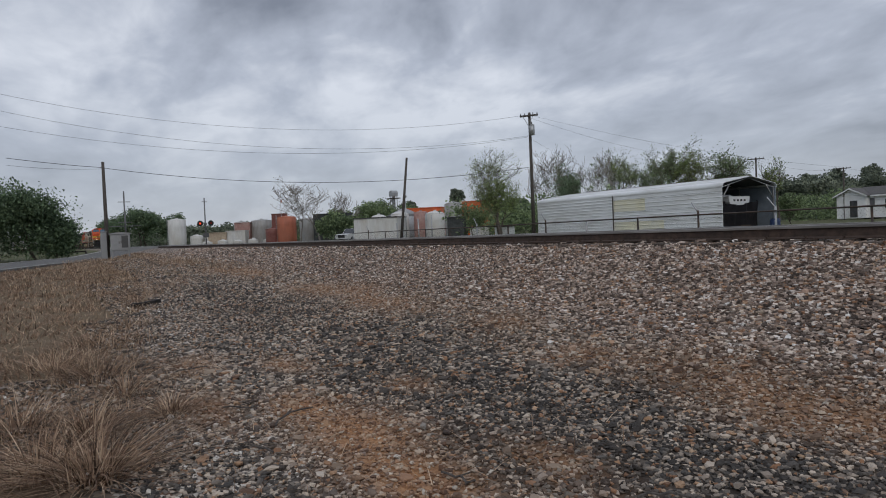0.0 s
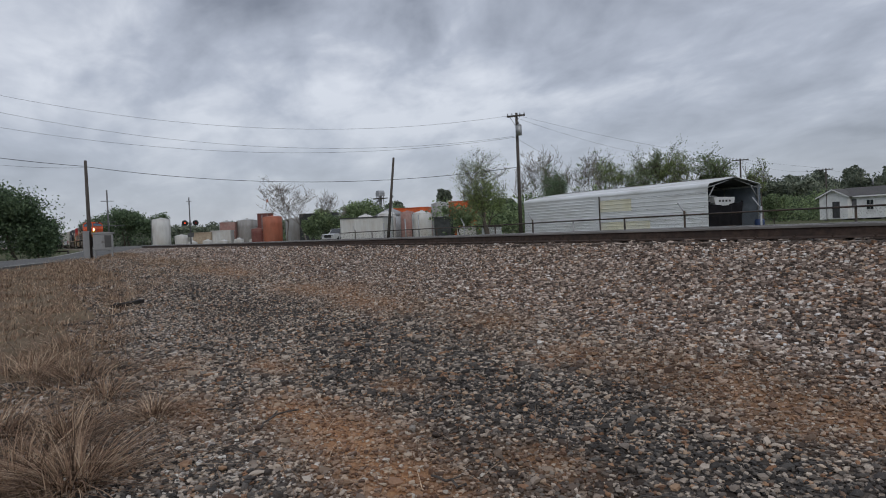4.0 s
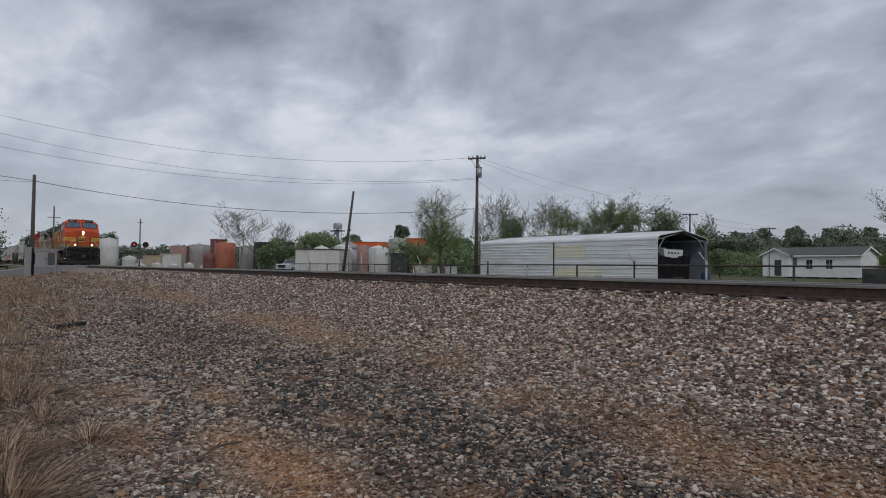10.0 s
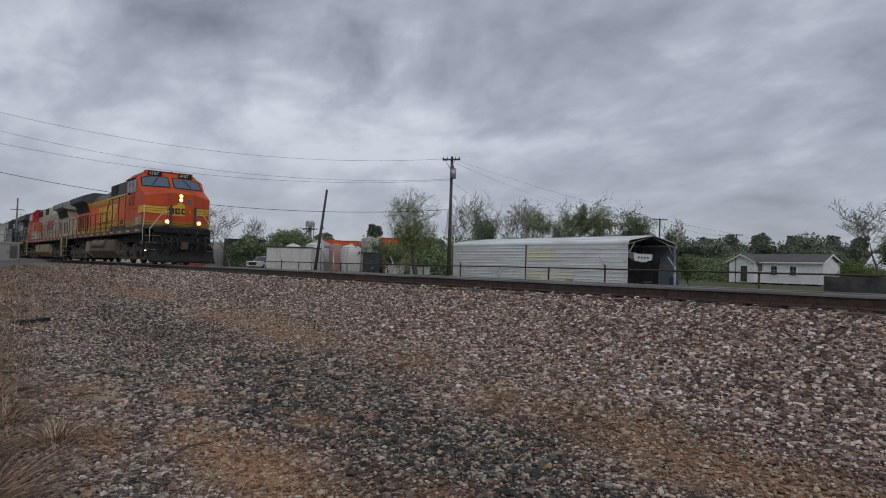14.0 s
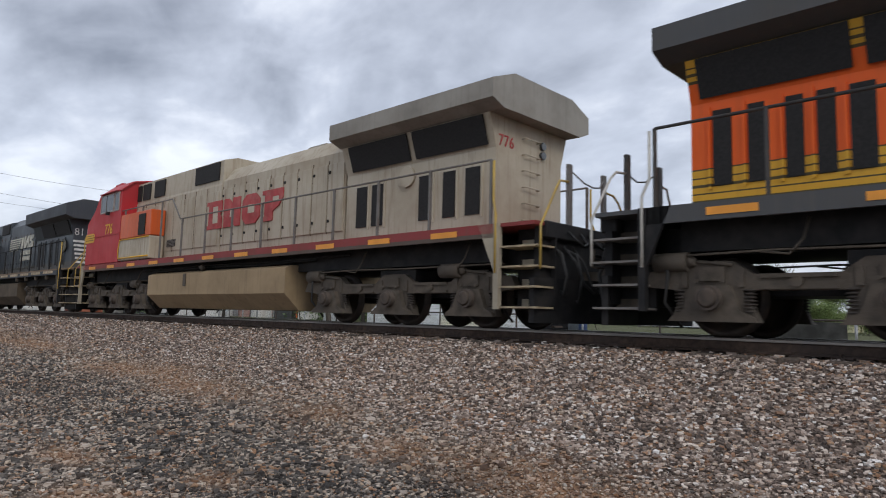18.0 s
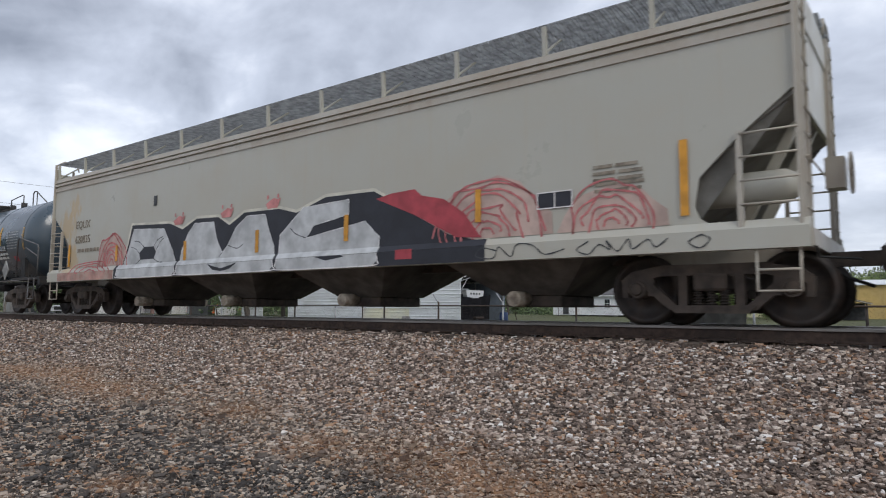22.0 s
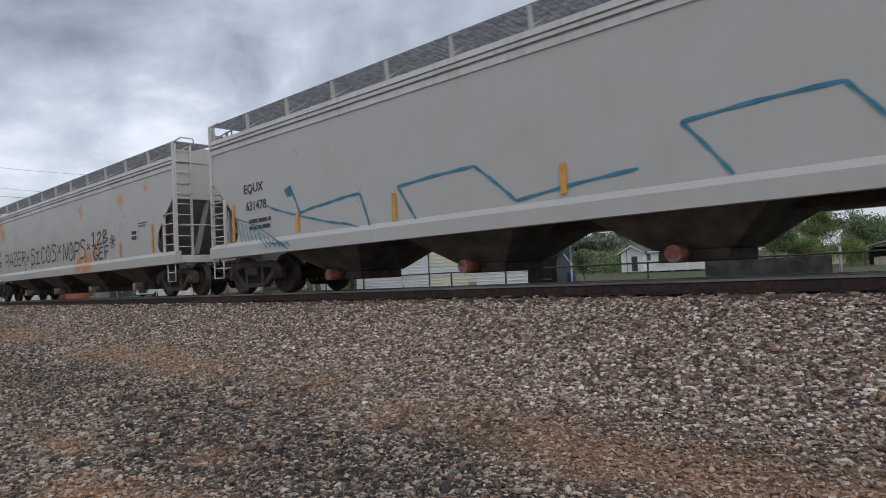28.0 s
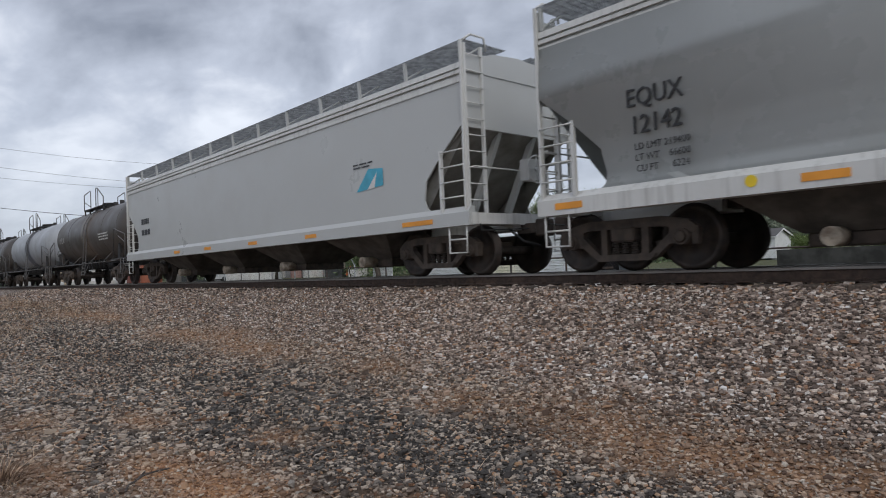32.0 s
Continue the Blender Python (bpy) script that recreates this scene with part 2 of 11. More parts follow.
def eased(rows, step=2.0):
    """A smooth line through (along, aside) rows, finely cut."""
    out = []
    for i in range(len(rows) - 1):
        p = [rows[max(0, min(len(rows) - 1, i + k))] for k in (-1, 0, 1, 2)]
        m0 = (p[2][1] - p[0][1]) / (p[2][0] - p[0][0]) * (p[2][0] - p[1][0])
        m1 = (p[3][1] - p[1][1]) / (p[3][0] - p[1][0]) * (p[2][0] - p[1][0])
        n = max(1, int((p[2][0] - p[1][0]) / step))
        for k in range(n):
            u = k / n
            out.append((p[1][0] + (p[2][0] - p[1][0]) * u, (2 * u ** 3 - 3 * u ** 2 + 1) * p[1][1] + (u ** 3 - 2 * u ** 2 + u) * m0 + (3 * u ** 2 - 2 * u ** 3) * p[2][1] + (u ** 3 - u ** 2) * m1))
    out.append(rows[-1])
    return np.array(out).T


BEND = eased([(-60, YC), (0, YC), (40, YC), (80, 9.84), (110, 10.24), (140, 10.85), (170, 11.6), (192, 11.75), (215, 11.1), (245, 9.0), (280, 4.5), (330, -5.0), (420, -28.0), (520, -58.0)])


def track_y(x):
    """Straight past the camera, with long easy curves far off."""
    return float(np.interp(-x, BEND[0], BEND[1]))


RUN = [(0, -169.9), (6, -110.4), (9, -81.5), (13, -41.8), (15.5, -13.7), (16, -7.6), (16.5, -1.47), (17.5, 10.7), (18, 16.8), (19, 29.0), (20, 41.2), (21, 53.46),
       (22, 65.8), (23, 78.15), (24, 90.55), (25, 103.0), (26, 115.5), (28.5, 147.1), (30, 166.3), (31, 179.2), (32, 192.1)]


def head(t):
    """Where the leading coupler stands at t seconds: a smooth run through RUN."""
    n = len(RUN)
    i = max(0, min(n - 2, sum(1 for a, _ in RUN if a <= t) - 1))

    def slope(k):
        a, b = RUN[max(k - 1, 0)], RUN[min(k + 1, n - 1)]
        return (b[1] - a[1]) / (b[0] - a[0])
    (t0, x0), (t1, x1) = RUN[i], RUN[i + 1]
    h = t1 - t0
    u = (t - t0) / h
    return (2 * u ** 3 - 3 * u ** 2 + 1) * x0 + (u ** 3 - 2 * u ** 2 + u) * h * slope(i) + (3 * u ** 2 - 2 * u ** 3) * x1 + (u ** 3 - u ** 2) * h * slope(i + 1)


def ground_z(x, y):
    near = np.interp(y, [-60, 0, 4.5, 6, 7.9, 8.35, 10.95, 12.3, 14, 24, 80], [-1.6, -1.42, -1.30, -1.0, -0.40, -0.25, -0.25, -0.7, -0.85, -0.75, -0.6])
    far = np.interp(y, [-60, 0, 4.8, 8.3, 11.0, 14, 80], [-0.9, -0.85, -0.72, -0.2, -0.2, -0.5, -0.5])
    u = np.clip((-x - 14) / 34.0, 0, 1)
    return near * (1 - u) + far * u


# ---- paint for the rolling stock ----
def paint(name, stops, rough=0.5, grime=(0.10, 0.085, 0.07), amt=0.35, streak=0.35, metal=0.0, band=None, spots=(), spot_col=(0.42, 0.20, 0.06), coat=0.0, spec=0.5):
    """Coats of paint laid in level bands (z, colour), with road grime, run-down streaks, a stained band and rust spots."""
    m = bpy.data.materials.new(name)
    m.use_nodes = True
    nt = m.node_tree
    N, L = nt.nodes.new, nt.links.new
    b = nt.nodes["Principled BSDF"]
    b.inputs["Metallic"].default_value = metal
    b.inputs["Coat Weight"].default_value = coat
    b.inputs["Specular IOR Level"].default_value = spec
    tc = N("ShaderNodeTexCoord")
    obj = tc.outputs["Object"]
    sep = N("ShaderNodeSeparateXYZ")
    L(obj, sep.inputs[0])
    if len(stops) > 1:
        dv = N("ShaderNodeMath")
        dv.operation = "DIVIDE"
        dv.inputs[1].default_value = 5.0
        L(sep.outputs[2], dv.inputs[0])
        r = N("ShaderNodeValToRGB")
        r.color_ramp.interpolation = "CONSTANT"
        els = r.color_ramp.elements
        els[0].position, els[0].color = stops[0][0] / 5, (*stops[0][1], 1)
        els[1].position, els[1].color = stops[1][0] / 5, (*stops[1][1], 1)
        for z, c in stops[2:]:
            els.new(z / 5).color = (*c, 1)
        L(dv.outputs[0], r.inputs[0])
        col = r.outputs[0]
    else:
        r = N("ShaderNodeRGB")
        r.outputs[0].default_value = (*stops[0][1], 1)
        col = r.outputs[0]

    def blend(col, fac, c):
        mx = N("ShaderNodeMix")
        mx.data_type = "RGBA"
        L(fac, mx.inputs[0])
        L(col, mx.inputs[6])
        mx.inputs[7].default_value = (*c, 1)
        return mx.outputs[2]

    def cloud(scale, stretch, lo, hi, top, detail=7):
        mp = N("ShaderNodeMapping")
        mp.inputs["Scale"].default_value = stretch
        L(obj, mp.inputs[0])
        n = N("ShaderNodeTexNoise")
        n.inputs["Scale"].default_value, n.inputs["Detail"].default_value, n.inputs["Roughness"].default_value = scale, detail, 0.62
        L(mp.outputs[0], n.inputs["Vector"])
        mr = N("ShaderNodeMapRange")
        mr.inputs[1].default_value, mr.inputs[2].default_value, mr.inputs[4].default_value = lo, hi, top
        L(n.outputs[0], mr.inputs[0])
        return mr.outputs[0], n.outputs[0]
    if band:
        x0, x1, c, w = band
        ab = N("ShaderNodeMath")
        ab.operation = "SUBTRACT"
        ab.inputs[1].default_value = (x0 + x1) / 2
        L(sep.outputs[0], ab.inputs[0])
        a2 = N("ShaderNodeMath")
        a2.operation = "ABSOLUTE"
        L(ab.outputs[0], a2.inputs[0])
        _, raw = cloud(2.2, (1, 1, 0.6), 0, 1, 1)
        ad = N("ShaderNodeMath")
        ad.operation = "MULTIPLY_ADD"
        ad.inputs[1].default_value = 1.1
        L(raw, ad.inputs[0])
        L(a2.outputs[0], ad.inputs[2])
        mr = N("ShaderNodeMapRange")
        h = (x1 - x0) / 2 + 0.55
        mr.inputs[1].default_value, mr.inputs[2].default_value, mr.inputs[3].default_value, mr.inputs[4].default_value = h - 0.25, h + 0.2, w, 0.0
        L(ad.outputs[0], mr.inputs[0])
        col = blend(col, mr.outputs[0], c)
    for sx, sz, sr in spots:
        d = N("ShaderNodeVectorMath")
        d.operation = "DISTANCE"
        cb = N("ShaderNodeCombineXYZ")
        L(sep.outputs[0], cb.inputs[0])
        L(sep.outputs[2], cb.inputs[2])
        L(cb.outputs[0], d.inputs[0])
        d.inputs[1].default_value = (sx, 0, sz)
        _, raw = cloud(6.0, (1, 1, 0.5), 0, 1, 1)
        ad = N("ShaderNodeMath")
        ad.operation = "MULTIPLY_ADD"
        ad.inputs[1].default_value = sr * 2.0
        L(raw, ad.inputs[0])
        L(d.outputs["Value"], ad.inputs[2])
        mr = N("ShaderNodeMapRange")
        mr.inputs[1].default_value, mr.inputs[2].default_value, mr.inputs[3].default_value, mr.inputs[4].default_value = sr * 1.35, sr * 1.75, 0.85, 0.0
        L(ad.outputs[0], mr.inputs[0])
        col = blend(col, mr.outputs[0], spot_col)
    f1, raw1 = cloud(0.9, (1, 1, 1), 0.42, 0.72, amt)
    col = blend(col, f1, grime)
    if streak:
        f2, _ = cloud(5.0, (1.6, 1.6, 0.10), 0.52, 0.75, streak, 4)
        col = blend(col, f2, grime)
    L(col, b.inputs["Base Color"])
    rr = N("ShaderNodeMapRange")
    rr.inputs[1].default_value, rr.inputs[2].default_value = 0.3, 0.7
    rr.inputs[3].default_value, rr.inputs[4].default_value = max(rough - 0.12, 0.05), min(rough + 0.15, 1)
    L(raw1, rr.inputs[0])
    L(rr.outputs[0], b.inputs["Roughness"])
    bn = N("ShaderNodeTexNoise")
    bn.inputs["Scale"].default_value, bn.inputs["Detail"].default_value = 1.6, 2
    L(obj, bn.inputs["Vector"])
    bp = N("ShaderNodeBump")
    bp.inputs["Strength"].default_value, bp.inputs["Distance"].default_value = 0.35, 0.02
    L(bn.outputs[0], bp.inputs["Height"])
    L(bp.outputs[0], b.inputs["Normal"])
    return m


YEL, GREY = (0.66, 0.355, 0.03), (0.056, 0.058, 0.061)
LINE = (0.07, 0.055, 0.02)


def lined(z0, z1, n=3, c=YEL):
    """A yellow field with thin dark pin lines."""
    out = []
    for i in range(n):
        a = z0 + (z1 - z0) * i / n
        out += [(a, LINE), (a + 0.022, c)]
    return out


M_run = mat("running_gear_grime", (0.088, 0.071, 0.054), 0.85, vary=0.35, scale=5, bump=0.3, bscale=30, dirt=(0.035, 0.03, 0.026), dscale=2.5, damt=0.75)
M_run2 = mat("freight_truck_steel", (0.068, 0.054, 0.045), 0.85, vary=0.35, scale=6, bump=0.3, dirt=(0.085, 0.06, 0.04), dscale=3, damt=0.5)
M_wheel = mat("wheel_steel", (0.038, 0.031, 0.027), 0.6, metal=0.3, vary=0.3, scale=6, dirt=(0.08, 0.05, 0.035), dscale=4, damt=0.5)
M_tread = mat("wheel_tread", (0.32, 0.31, 0.30), 0.3, metal=1.0)
M_blk = mat("black_steel", (0.011, 0.011, 0.012), 0.7, vary=0.3, scale=4, dirt=(0.045, 0.038, 0.032), dscale=2, damt=0.35, spec=0.3)
M_vent = mat("dark_vent", (0.012, 0.011, 0.011), 0.8, vary=0.4, scale=30)
M_seam = mat("rusty_seam", (0.10, 0.06, 0.035), 0.85, vary=0.4, scale=6)
M_spring = mat("spring_steel", (0.05, 0.04, 0.033), 0.7, metal=0.2)
M_rail_white = mat("white_handrail", (0.55, 0.54, 0.50), 0.5, dirt=(0.2, 0.17, 0.13), dscale=6, damt=0.6)
M_rail_grey = mat("grey_handrail", (0.16, 0.15, 0.14), 0.6, dirt=(0.08, 0.05, 0.03), dscale=6, damt=0.6)
M_wframe = mat("pale_window_frame", (0.34, 0.31, 0.28), 0.55, dirt=(0.15, 0.12, 0.1), dscale=6, damt=0.5)
M_treadt = mat("tan_step_edge", (0.36, 0.29, 0.19), 0.7, vary=0.3, scale=6, dirt=(0.14, 0.11, 0.08), dscale=5, damt=0.5)
M_rail_dark = mat("dark_handrail", (0.045, 0.042, 0.040), 0.6, dirt=(0.10, 0.075, 0.05), dscale=6, damt=0.5)
M_rail_yel = mat("yellow_handrail", (0.45, 0.30, 0.06), 0.55, dirt=(0.25, 0.2, 0.1), dscale=6, damt=0.5)
M_refl = mat("amber_reflector", (0.75, 0.30, 0.03), 0.4, vary=0.1)
M_lamp = glow("headlight_lens", (1.0, 0.42, 0.10), 2.2)
M_core = glow("headlight_filament", (1.0, 0.70, 0.34), 80.0)
M_lamp2 = glow("step_lamp", (1.0, 0.95, 0.8), 4.0)
M_glass = glass("cab_glass", (0.05, 0.09, 0.14))
M_glass2 = glass("side_glass", (0.030, 0.034, 0.038), 0.12)
M_white = mat("white_lettering", (0.62, 0.62, 0.59), 0.6, vary=0.15, scale=6)
M_creamp = mat("cream_lettering", (0.50, 0.48, 0.40), 0.6, vary=0.2, scale=6, dirt=(0.2, 0.19, 0.17), dscale=5, damt=0.5)
M_blackp = mat("black_lettering", (0.02, 0.02, 0.022), 0.6)
M_yelp = mat("yellow_lettering", (0.70, 0.40, 0.05), 0.55, vary=0.07, scale=3, spec=0.3)
M_edge = mat("dark_brown_outline", (0.06, 0.035, 0.015), 0.6)
M_numb = mat("faded_dark_number", (0.11, 0.035, 0.025), 0.6)
M_ambp = mat("amber_lettering", (0.60, 0.28, 0.02), 0.55, vary=0.2, scale=6)
M_redp = mat("red_lettering", (0.42, 0.025, 0.03), 0.6, vary=0.2, scale=6)
M_hose = mat("rubber_hose", (0.02, 0.02, 0.02), 0.7)
TURN = Matrix.Rotation(math.pi, 4, "Z")


def words(text, size, x, y, z, material, parent, name="lettering", face="near", squash=1.0, slant=0.0, thick=0.004):
    """Built-in letters on a side: near faces -y, front faces +x. x, z: the lower left corner."""
    cu = bpy.data.curves.new("txt", "FONT")
    cu.body, cu.size, cu.extrude, cu.shear, cu.resolution_u = text, size, thick, slant, 2
    tmp = bpy.data.objects.new("txt", cu)
    scene.collection.objects.link(tmp)
    if thick == 0:
        cu.dimensions, cu.fill_mode = "2D", "FRONT"
    me = bpy.data.meshes.new_from_object(tmp)
    bpy.data.objects.remove(tmp)
    me.name = name
    me.materials.clear()
    me.materials.append(material)
    ob = new(name, me)
    ob.parent = parent
    ob.location = (x, y, z)
    ob.rotation_euler = (math.pi / 2, 0, math.pi / 2 if face == "front" else 0)
    ob.scale = (squash, 1, 1)
    return ob


def flat(bm, pts, y, thick=0.006, hold=1):
    """A flat shape of (x, z) points on a side wall at y."""
    return prism(bm, pts, "y", y - thick * hold, y)


def rect(bm, x0, x1, z0, z1, y, thick=0.006):
    return box(bm, x0, x1, y - thick, y, z0, z1)


def bars(name, x, z, w, rows, y, material, parent, h=0.05, gap=0.04, seed=1):
    """Small writing, as bars."""
    rg = random.Random(seed)
    for i in range(rows):
        u = x
        zz = z - i * (h + gap)
        while u < x + w - 0.08:
            k = min(rg.uniform(0.12, 0.36), x + w - u)
            part(name, rect(bm_new(), u, u + k, zz - h, zz, y), material, parent)
            u += k + 0.05


# ---- wheels and trucks ----
def wheel_mesh(name, r, hub=0.11):
    bm = bm_new()
    prof = [(-0.07, 0.0001), (-0.07, hub), (-0.03, hub + 0.02), (-0.015, r - 0.1), (-0.065, r - 0.075), (-0.065, r - 0.01), (0.04, r), (0.05, r + 0.028), (0.072, r + 0.02), (0.072, r - 0.08), (0.02, r - 0.1), (0.02, hub + 0.02), (0.07, hub), (0.07, 0.0001)]
    lathe(bm, prof, 28, "y")
    me = mesh_of(name, bm, M_wheel)
    me.materials.append(M_tread)
    return me


WHEEL_F, WHEEL_L = wheel_mesh("wheel", 0.46), wheel_mesh("wheel", 0.52)


def freight_parts():
    """Meshes of a three-piece freight truck, drawn once."""
    d = {}
    bm = bm_new()
    prism(bm, [(-1.12, 0.62), (-1.02, 0.70), (-0.62, 0.78), (0.62, 0.78), (1.02, 0.70), (1.12, 0.62), (1.12, 0.50), (0.95, 0.56), (0.62, 0.64), (-0.62, 0.64), (-0.95, 0.56), (-1.12, 0.50)], "y", -0.07, 0.07)
    for s in (-1, 1):
        prism(bm, [(s * 0.98, 0.60), (s * 0.84, 0.64), (s * 0.38, 0.22), (s * 0.52, 0.20)], "y", -0.065, 0.065)
        prism(bm, [(s * 0.40, 0.66), (s * 0.29, 0.66), (s * 0.29, 0.24), (s * 0.40, 0.24)], "y", -0.06, 0.06)
        prism(bm, [(s * 1.16, 0.60), (s * 1.06, 0.62), (s * 1.06, 0.36), (s * 1.14, 0.36)], "y", -0.06, 0.06)
        prism(bm, [(s * 0.80, 0.60), (s * 0.72, 0.62), (s * 0.72, 0.38), (s * 0.80, 0.38)], "y", -0.06, 0.06)
    prism(bm, [(-0.54, 0.26), (0.54, 0.26), (0.44, 0.16), (-0.44, 0.16)], "y", -0.09, 0.09)
    d["side_frame"] = mesh_of("side_frame", bm, M_run2)
    bm = bm_new()
    box(bm, -0.20, 0.20, -1.12, 1.12, 0.44, 0.66, 0.03)
    for s in (-1, 1):
        cyl(bm, (s * 0.925, -0.95, 0.46), (s * 0.925, 0.95, 0.46), 0.075, seg=10)
        box(bm, s * 0.42 - 0.05, s * 0.42 + 0.05, -0.8, 0.8, 0.34, 0.44)
    d["bolster"] = mesh_of("bolster", bm, M_run2)
    prof = [(0.26, 0.04)]
    for k in range(5):
        prof += [(0.268 + k * 0.036, 0.042), (0.272 + k * 0.036, 0.068), (0.288 + k * 0.036, 0.068), (0.292 + k * 0.036, 0.042)]
    d["spring"] = mesh_of("spring", lathe(bm_new(), prof + [(0.45, 0.04)], 8, "z"), M_spring)
    bm = bm_new()
    cyl(bm, (0, -0.13, 0), (0, 0.10, 0), 0.115, 0.125, seg=14)
    cyl(bm, (0, -0.16, 0), (0, -0.13, 0), 0.07, 0.09, seg=10)
    d["axle_bearing"] = mesh_of("axle_bearing", bm, M_run2)
    return d


FT = freight_parts()


def freight_truck(e, x):
    t = new("truck", FT["bolster"])
    t.parent, t.location = e, (x, 0, 0)
    for s in (-1, 1):
        for nm, u in (("side_frame", 0), ("spring", -0.16), ("spring", 0), ("spring", 0.16)):
            o = new(nm, FT[nm])
            o.parent, o.location = t, (u, s * 1.0, 0)
        for a in (-0.925, 0.925):
            w = new("wheel", WHEEL_F)
            w.parent, w.location, w.rotation_euler = t, (a, s * 0.755, 0.462), (0, 0, 0 if s < 0 else math.pi)
            b = new("axle_bearing", FT["axle_bearing"])
            b.parent, b.location, b.rotation_euler = t, (a, s * 1.0, 0.47), (0, 0, 0 if s < 0 else math.pi)
    return t


def loco_parts():
    d = {}
    bm = bm_new()
    half = [(0.36, 0.6), (0.5, 0.36), (0.56, 0.2)]
    low = []
    for x in (2.0, 0.0, -2.0):
        low += [(x + u, z) for u, z in half] + [(x - u, z) for u, z in half[::-1]]
    out = [(-2.95, 0.66), (-2.85, 0.86), (-2.45, 0.92), (-2.2, 0.99), (-1.75, 0.97), (-1.5, 0.8), (-0.55, 0.8), (-0.3, 0.97), (0.3, 0.97), (0.55, 0.8), (1.5, 0.8), (1.75, 0.97), (2.2, 0.99), (2.45, 0.92), (2.85, 0.86), (2.95, 0.66)]
    prism(bm, out + low, "y", -0.07, 0.09)
    for x in (-2.0, 0, 2.0):
        # flared pedestal with a rim at its foot
        prism(bm, [(x - 0.56, 0.2), (x + 0.56, 0.2), (x + 0.5, 0.27), (x + 0.36, 0.34), (x + 0.24, 0.66), (x - 0.24, 0.66), (x - 0.36, 0.34), (x - 0.5, 0.27)], "y", -0.17, -0.07)
        for q in (-1, 1):
            cyl(bm, (x + q * 0.17, -0.2, 0.72), (x + q * 0.17, -0.17, 0.72), 0.03, seg=6)
            box(bm, x + q * 0.36 - 0.04, x + q * 0.36 + 0.04, -0.10, -0.07, 0.64, 0.86)
        box(bm, x - 0.16, x + 0.16, -0.11, -0.07, 0.72, 0.9)
    for x in (-1.0, 1.0):
        cyl(bm, (x, -0.13, 0.70), (x, -0.07, 0.70), 0.07, seg=10)
        box(bm, x - 0.42, x + 0.42, -0.1, -0.07, 0.61, 0.66)
        box(bm, x - 0.42, x + 0.42, -0.1, -0.07, 0.75, 0.80)
    d["side_frame"] = mesh_of("side_frame", bm, M_run)
    bm = bm_new()
    box(bm, -2.8, 2.8, -0.55, 0.55, 0.55, 0.85)
    box(bm, -0.5, 0.5, -1.1, 1.1, 0.7, 1.05)
    for x in (-2, 0, 2):
        cyl(bm, (x, -1.0, 0.52), (x, 1.0, 0.52), 0.09, seg=10)
    d["bolster"] = mesh_of("bolster", bm, M_blk)
    bm = bm_new()
    cyl(bm, (0, -0.16, 0), (0, 0.05, 0), 0.16, seg=16)
    cyl(bm, (0, -0.19, 0), (0, -0.16, 0), 0.10, 0.13, seg=12)
    d["journal_box"] = mesh_of("journal_box", bm, M_run2)
    prof = [(0.25, 0.045)]
    for k in range(7):
        prof += [(0.258 + k * 0.045, 0.05), (0.262 + k * 0.045, 0.085), (0.281 + k * 0.045, 0.085), (0.285 + k * 0.045, 0.05)]
    d["coil_spring"] = mesh_of("coil_spring", lathe(bm_new(), prof + [(0.6, 0.045)], 10, "z"), M_spring)
    bm = bm_new()
    cyl(bm, (-0.26, 0, 0), (0.2, 0, 0), 0.13, seg=12)
    cyl(bm, (0.2, 0, 0), (0.3, 0, 0), 0.09, 0.05, seg=10)
    tube(bm, [(0.3, 0, 0), (0.75, 0, -0.06)], 0.025)
    d["brake_cylinder"] = mesh_of("brake_cylinder", bm, M_run)
    return d


LT = loco_parts()


def loco_truck(e, x):
    t = new("truck", LT["bolster"])
    t.parent, t.location = e, (x, 0, 0)
    for s in (-1, 1):
        turn = (0, 0, 0 if s < 0 else math.pi)

        def add(nm, loc, me=None):
            o = new(nm, me or LT[nm])
            o.parent, o.location, o.rotation_euler = t, loc, turn
        add("side_frame", (0, s * 1.12, 0))
        for a in (-2.0, 0, 2.0):
            add("wheel", (a, s * 0.755, 0.522), WHEEL_L)
            add("journal_box", (a, s * 1.24, 0.50))
            for q in (-0.44, 0.44):
                add("coil_spring", (a + q, s * 1.13, 0.06))
        add("brake_cylinder", (-2.5, s * 1.2, 0.98))
        add("brake_cylinder", (1.55, s * 1.2, 0.99))
    for s in (-1, 1):
        for a in (-2.62, 2.62):
            part("sand_hose", tube(bm_new(), [(a, s * 1.2, 1.1), (a + 0.06, s * 1.28, 0.8), (a, s * 1.24, 0.45), (a + 0.12, s * 1.0, 0.12)], 0.022), M_hose, t)
        bm = bm_new()
        tube(bm, [(-2.75, s * 1.26, 1.05), (-1.2, s * 1.27, 1.08), (0.4, s * 1.26, 1.06), (2.75, s * 1.27, 1.07)], 0.016)
        for u in (-0.9, 1.9):
            tube(bm, [(u - 0.5, s * 1.26, 1.07), (u - 0.15, s * 1.3, 1.02), (u, s * 1.28, 1.2), (u + 0.05, s * 1.2, 1.46)], 0.016)
        part("brake_pipe", bm, M_run, t)
    return t


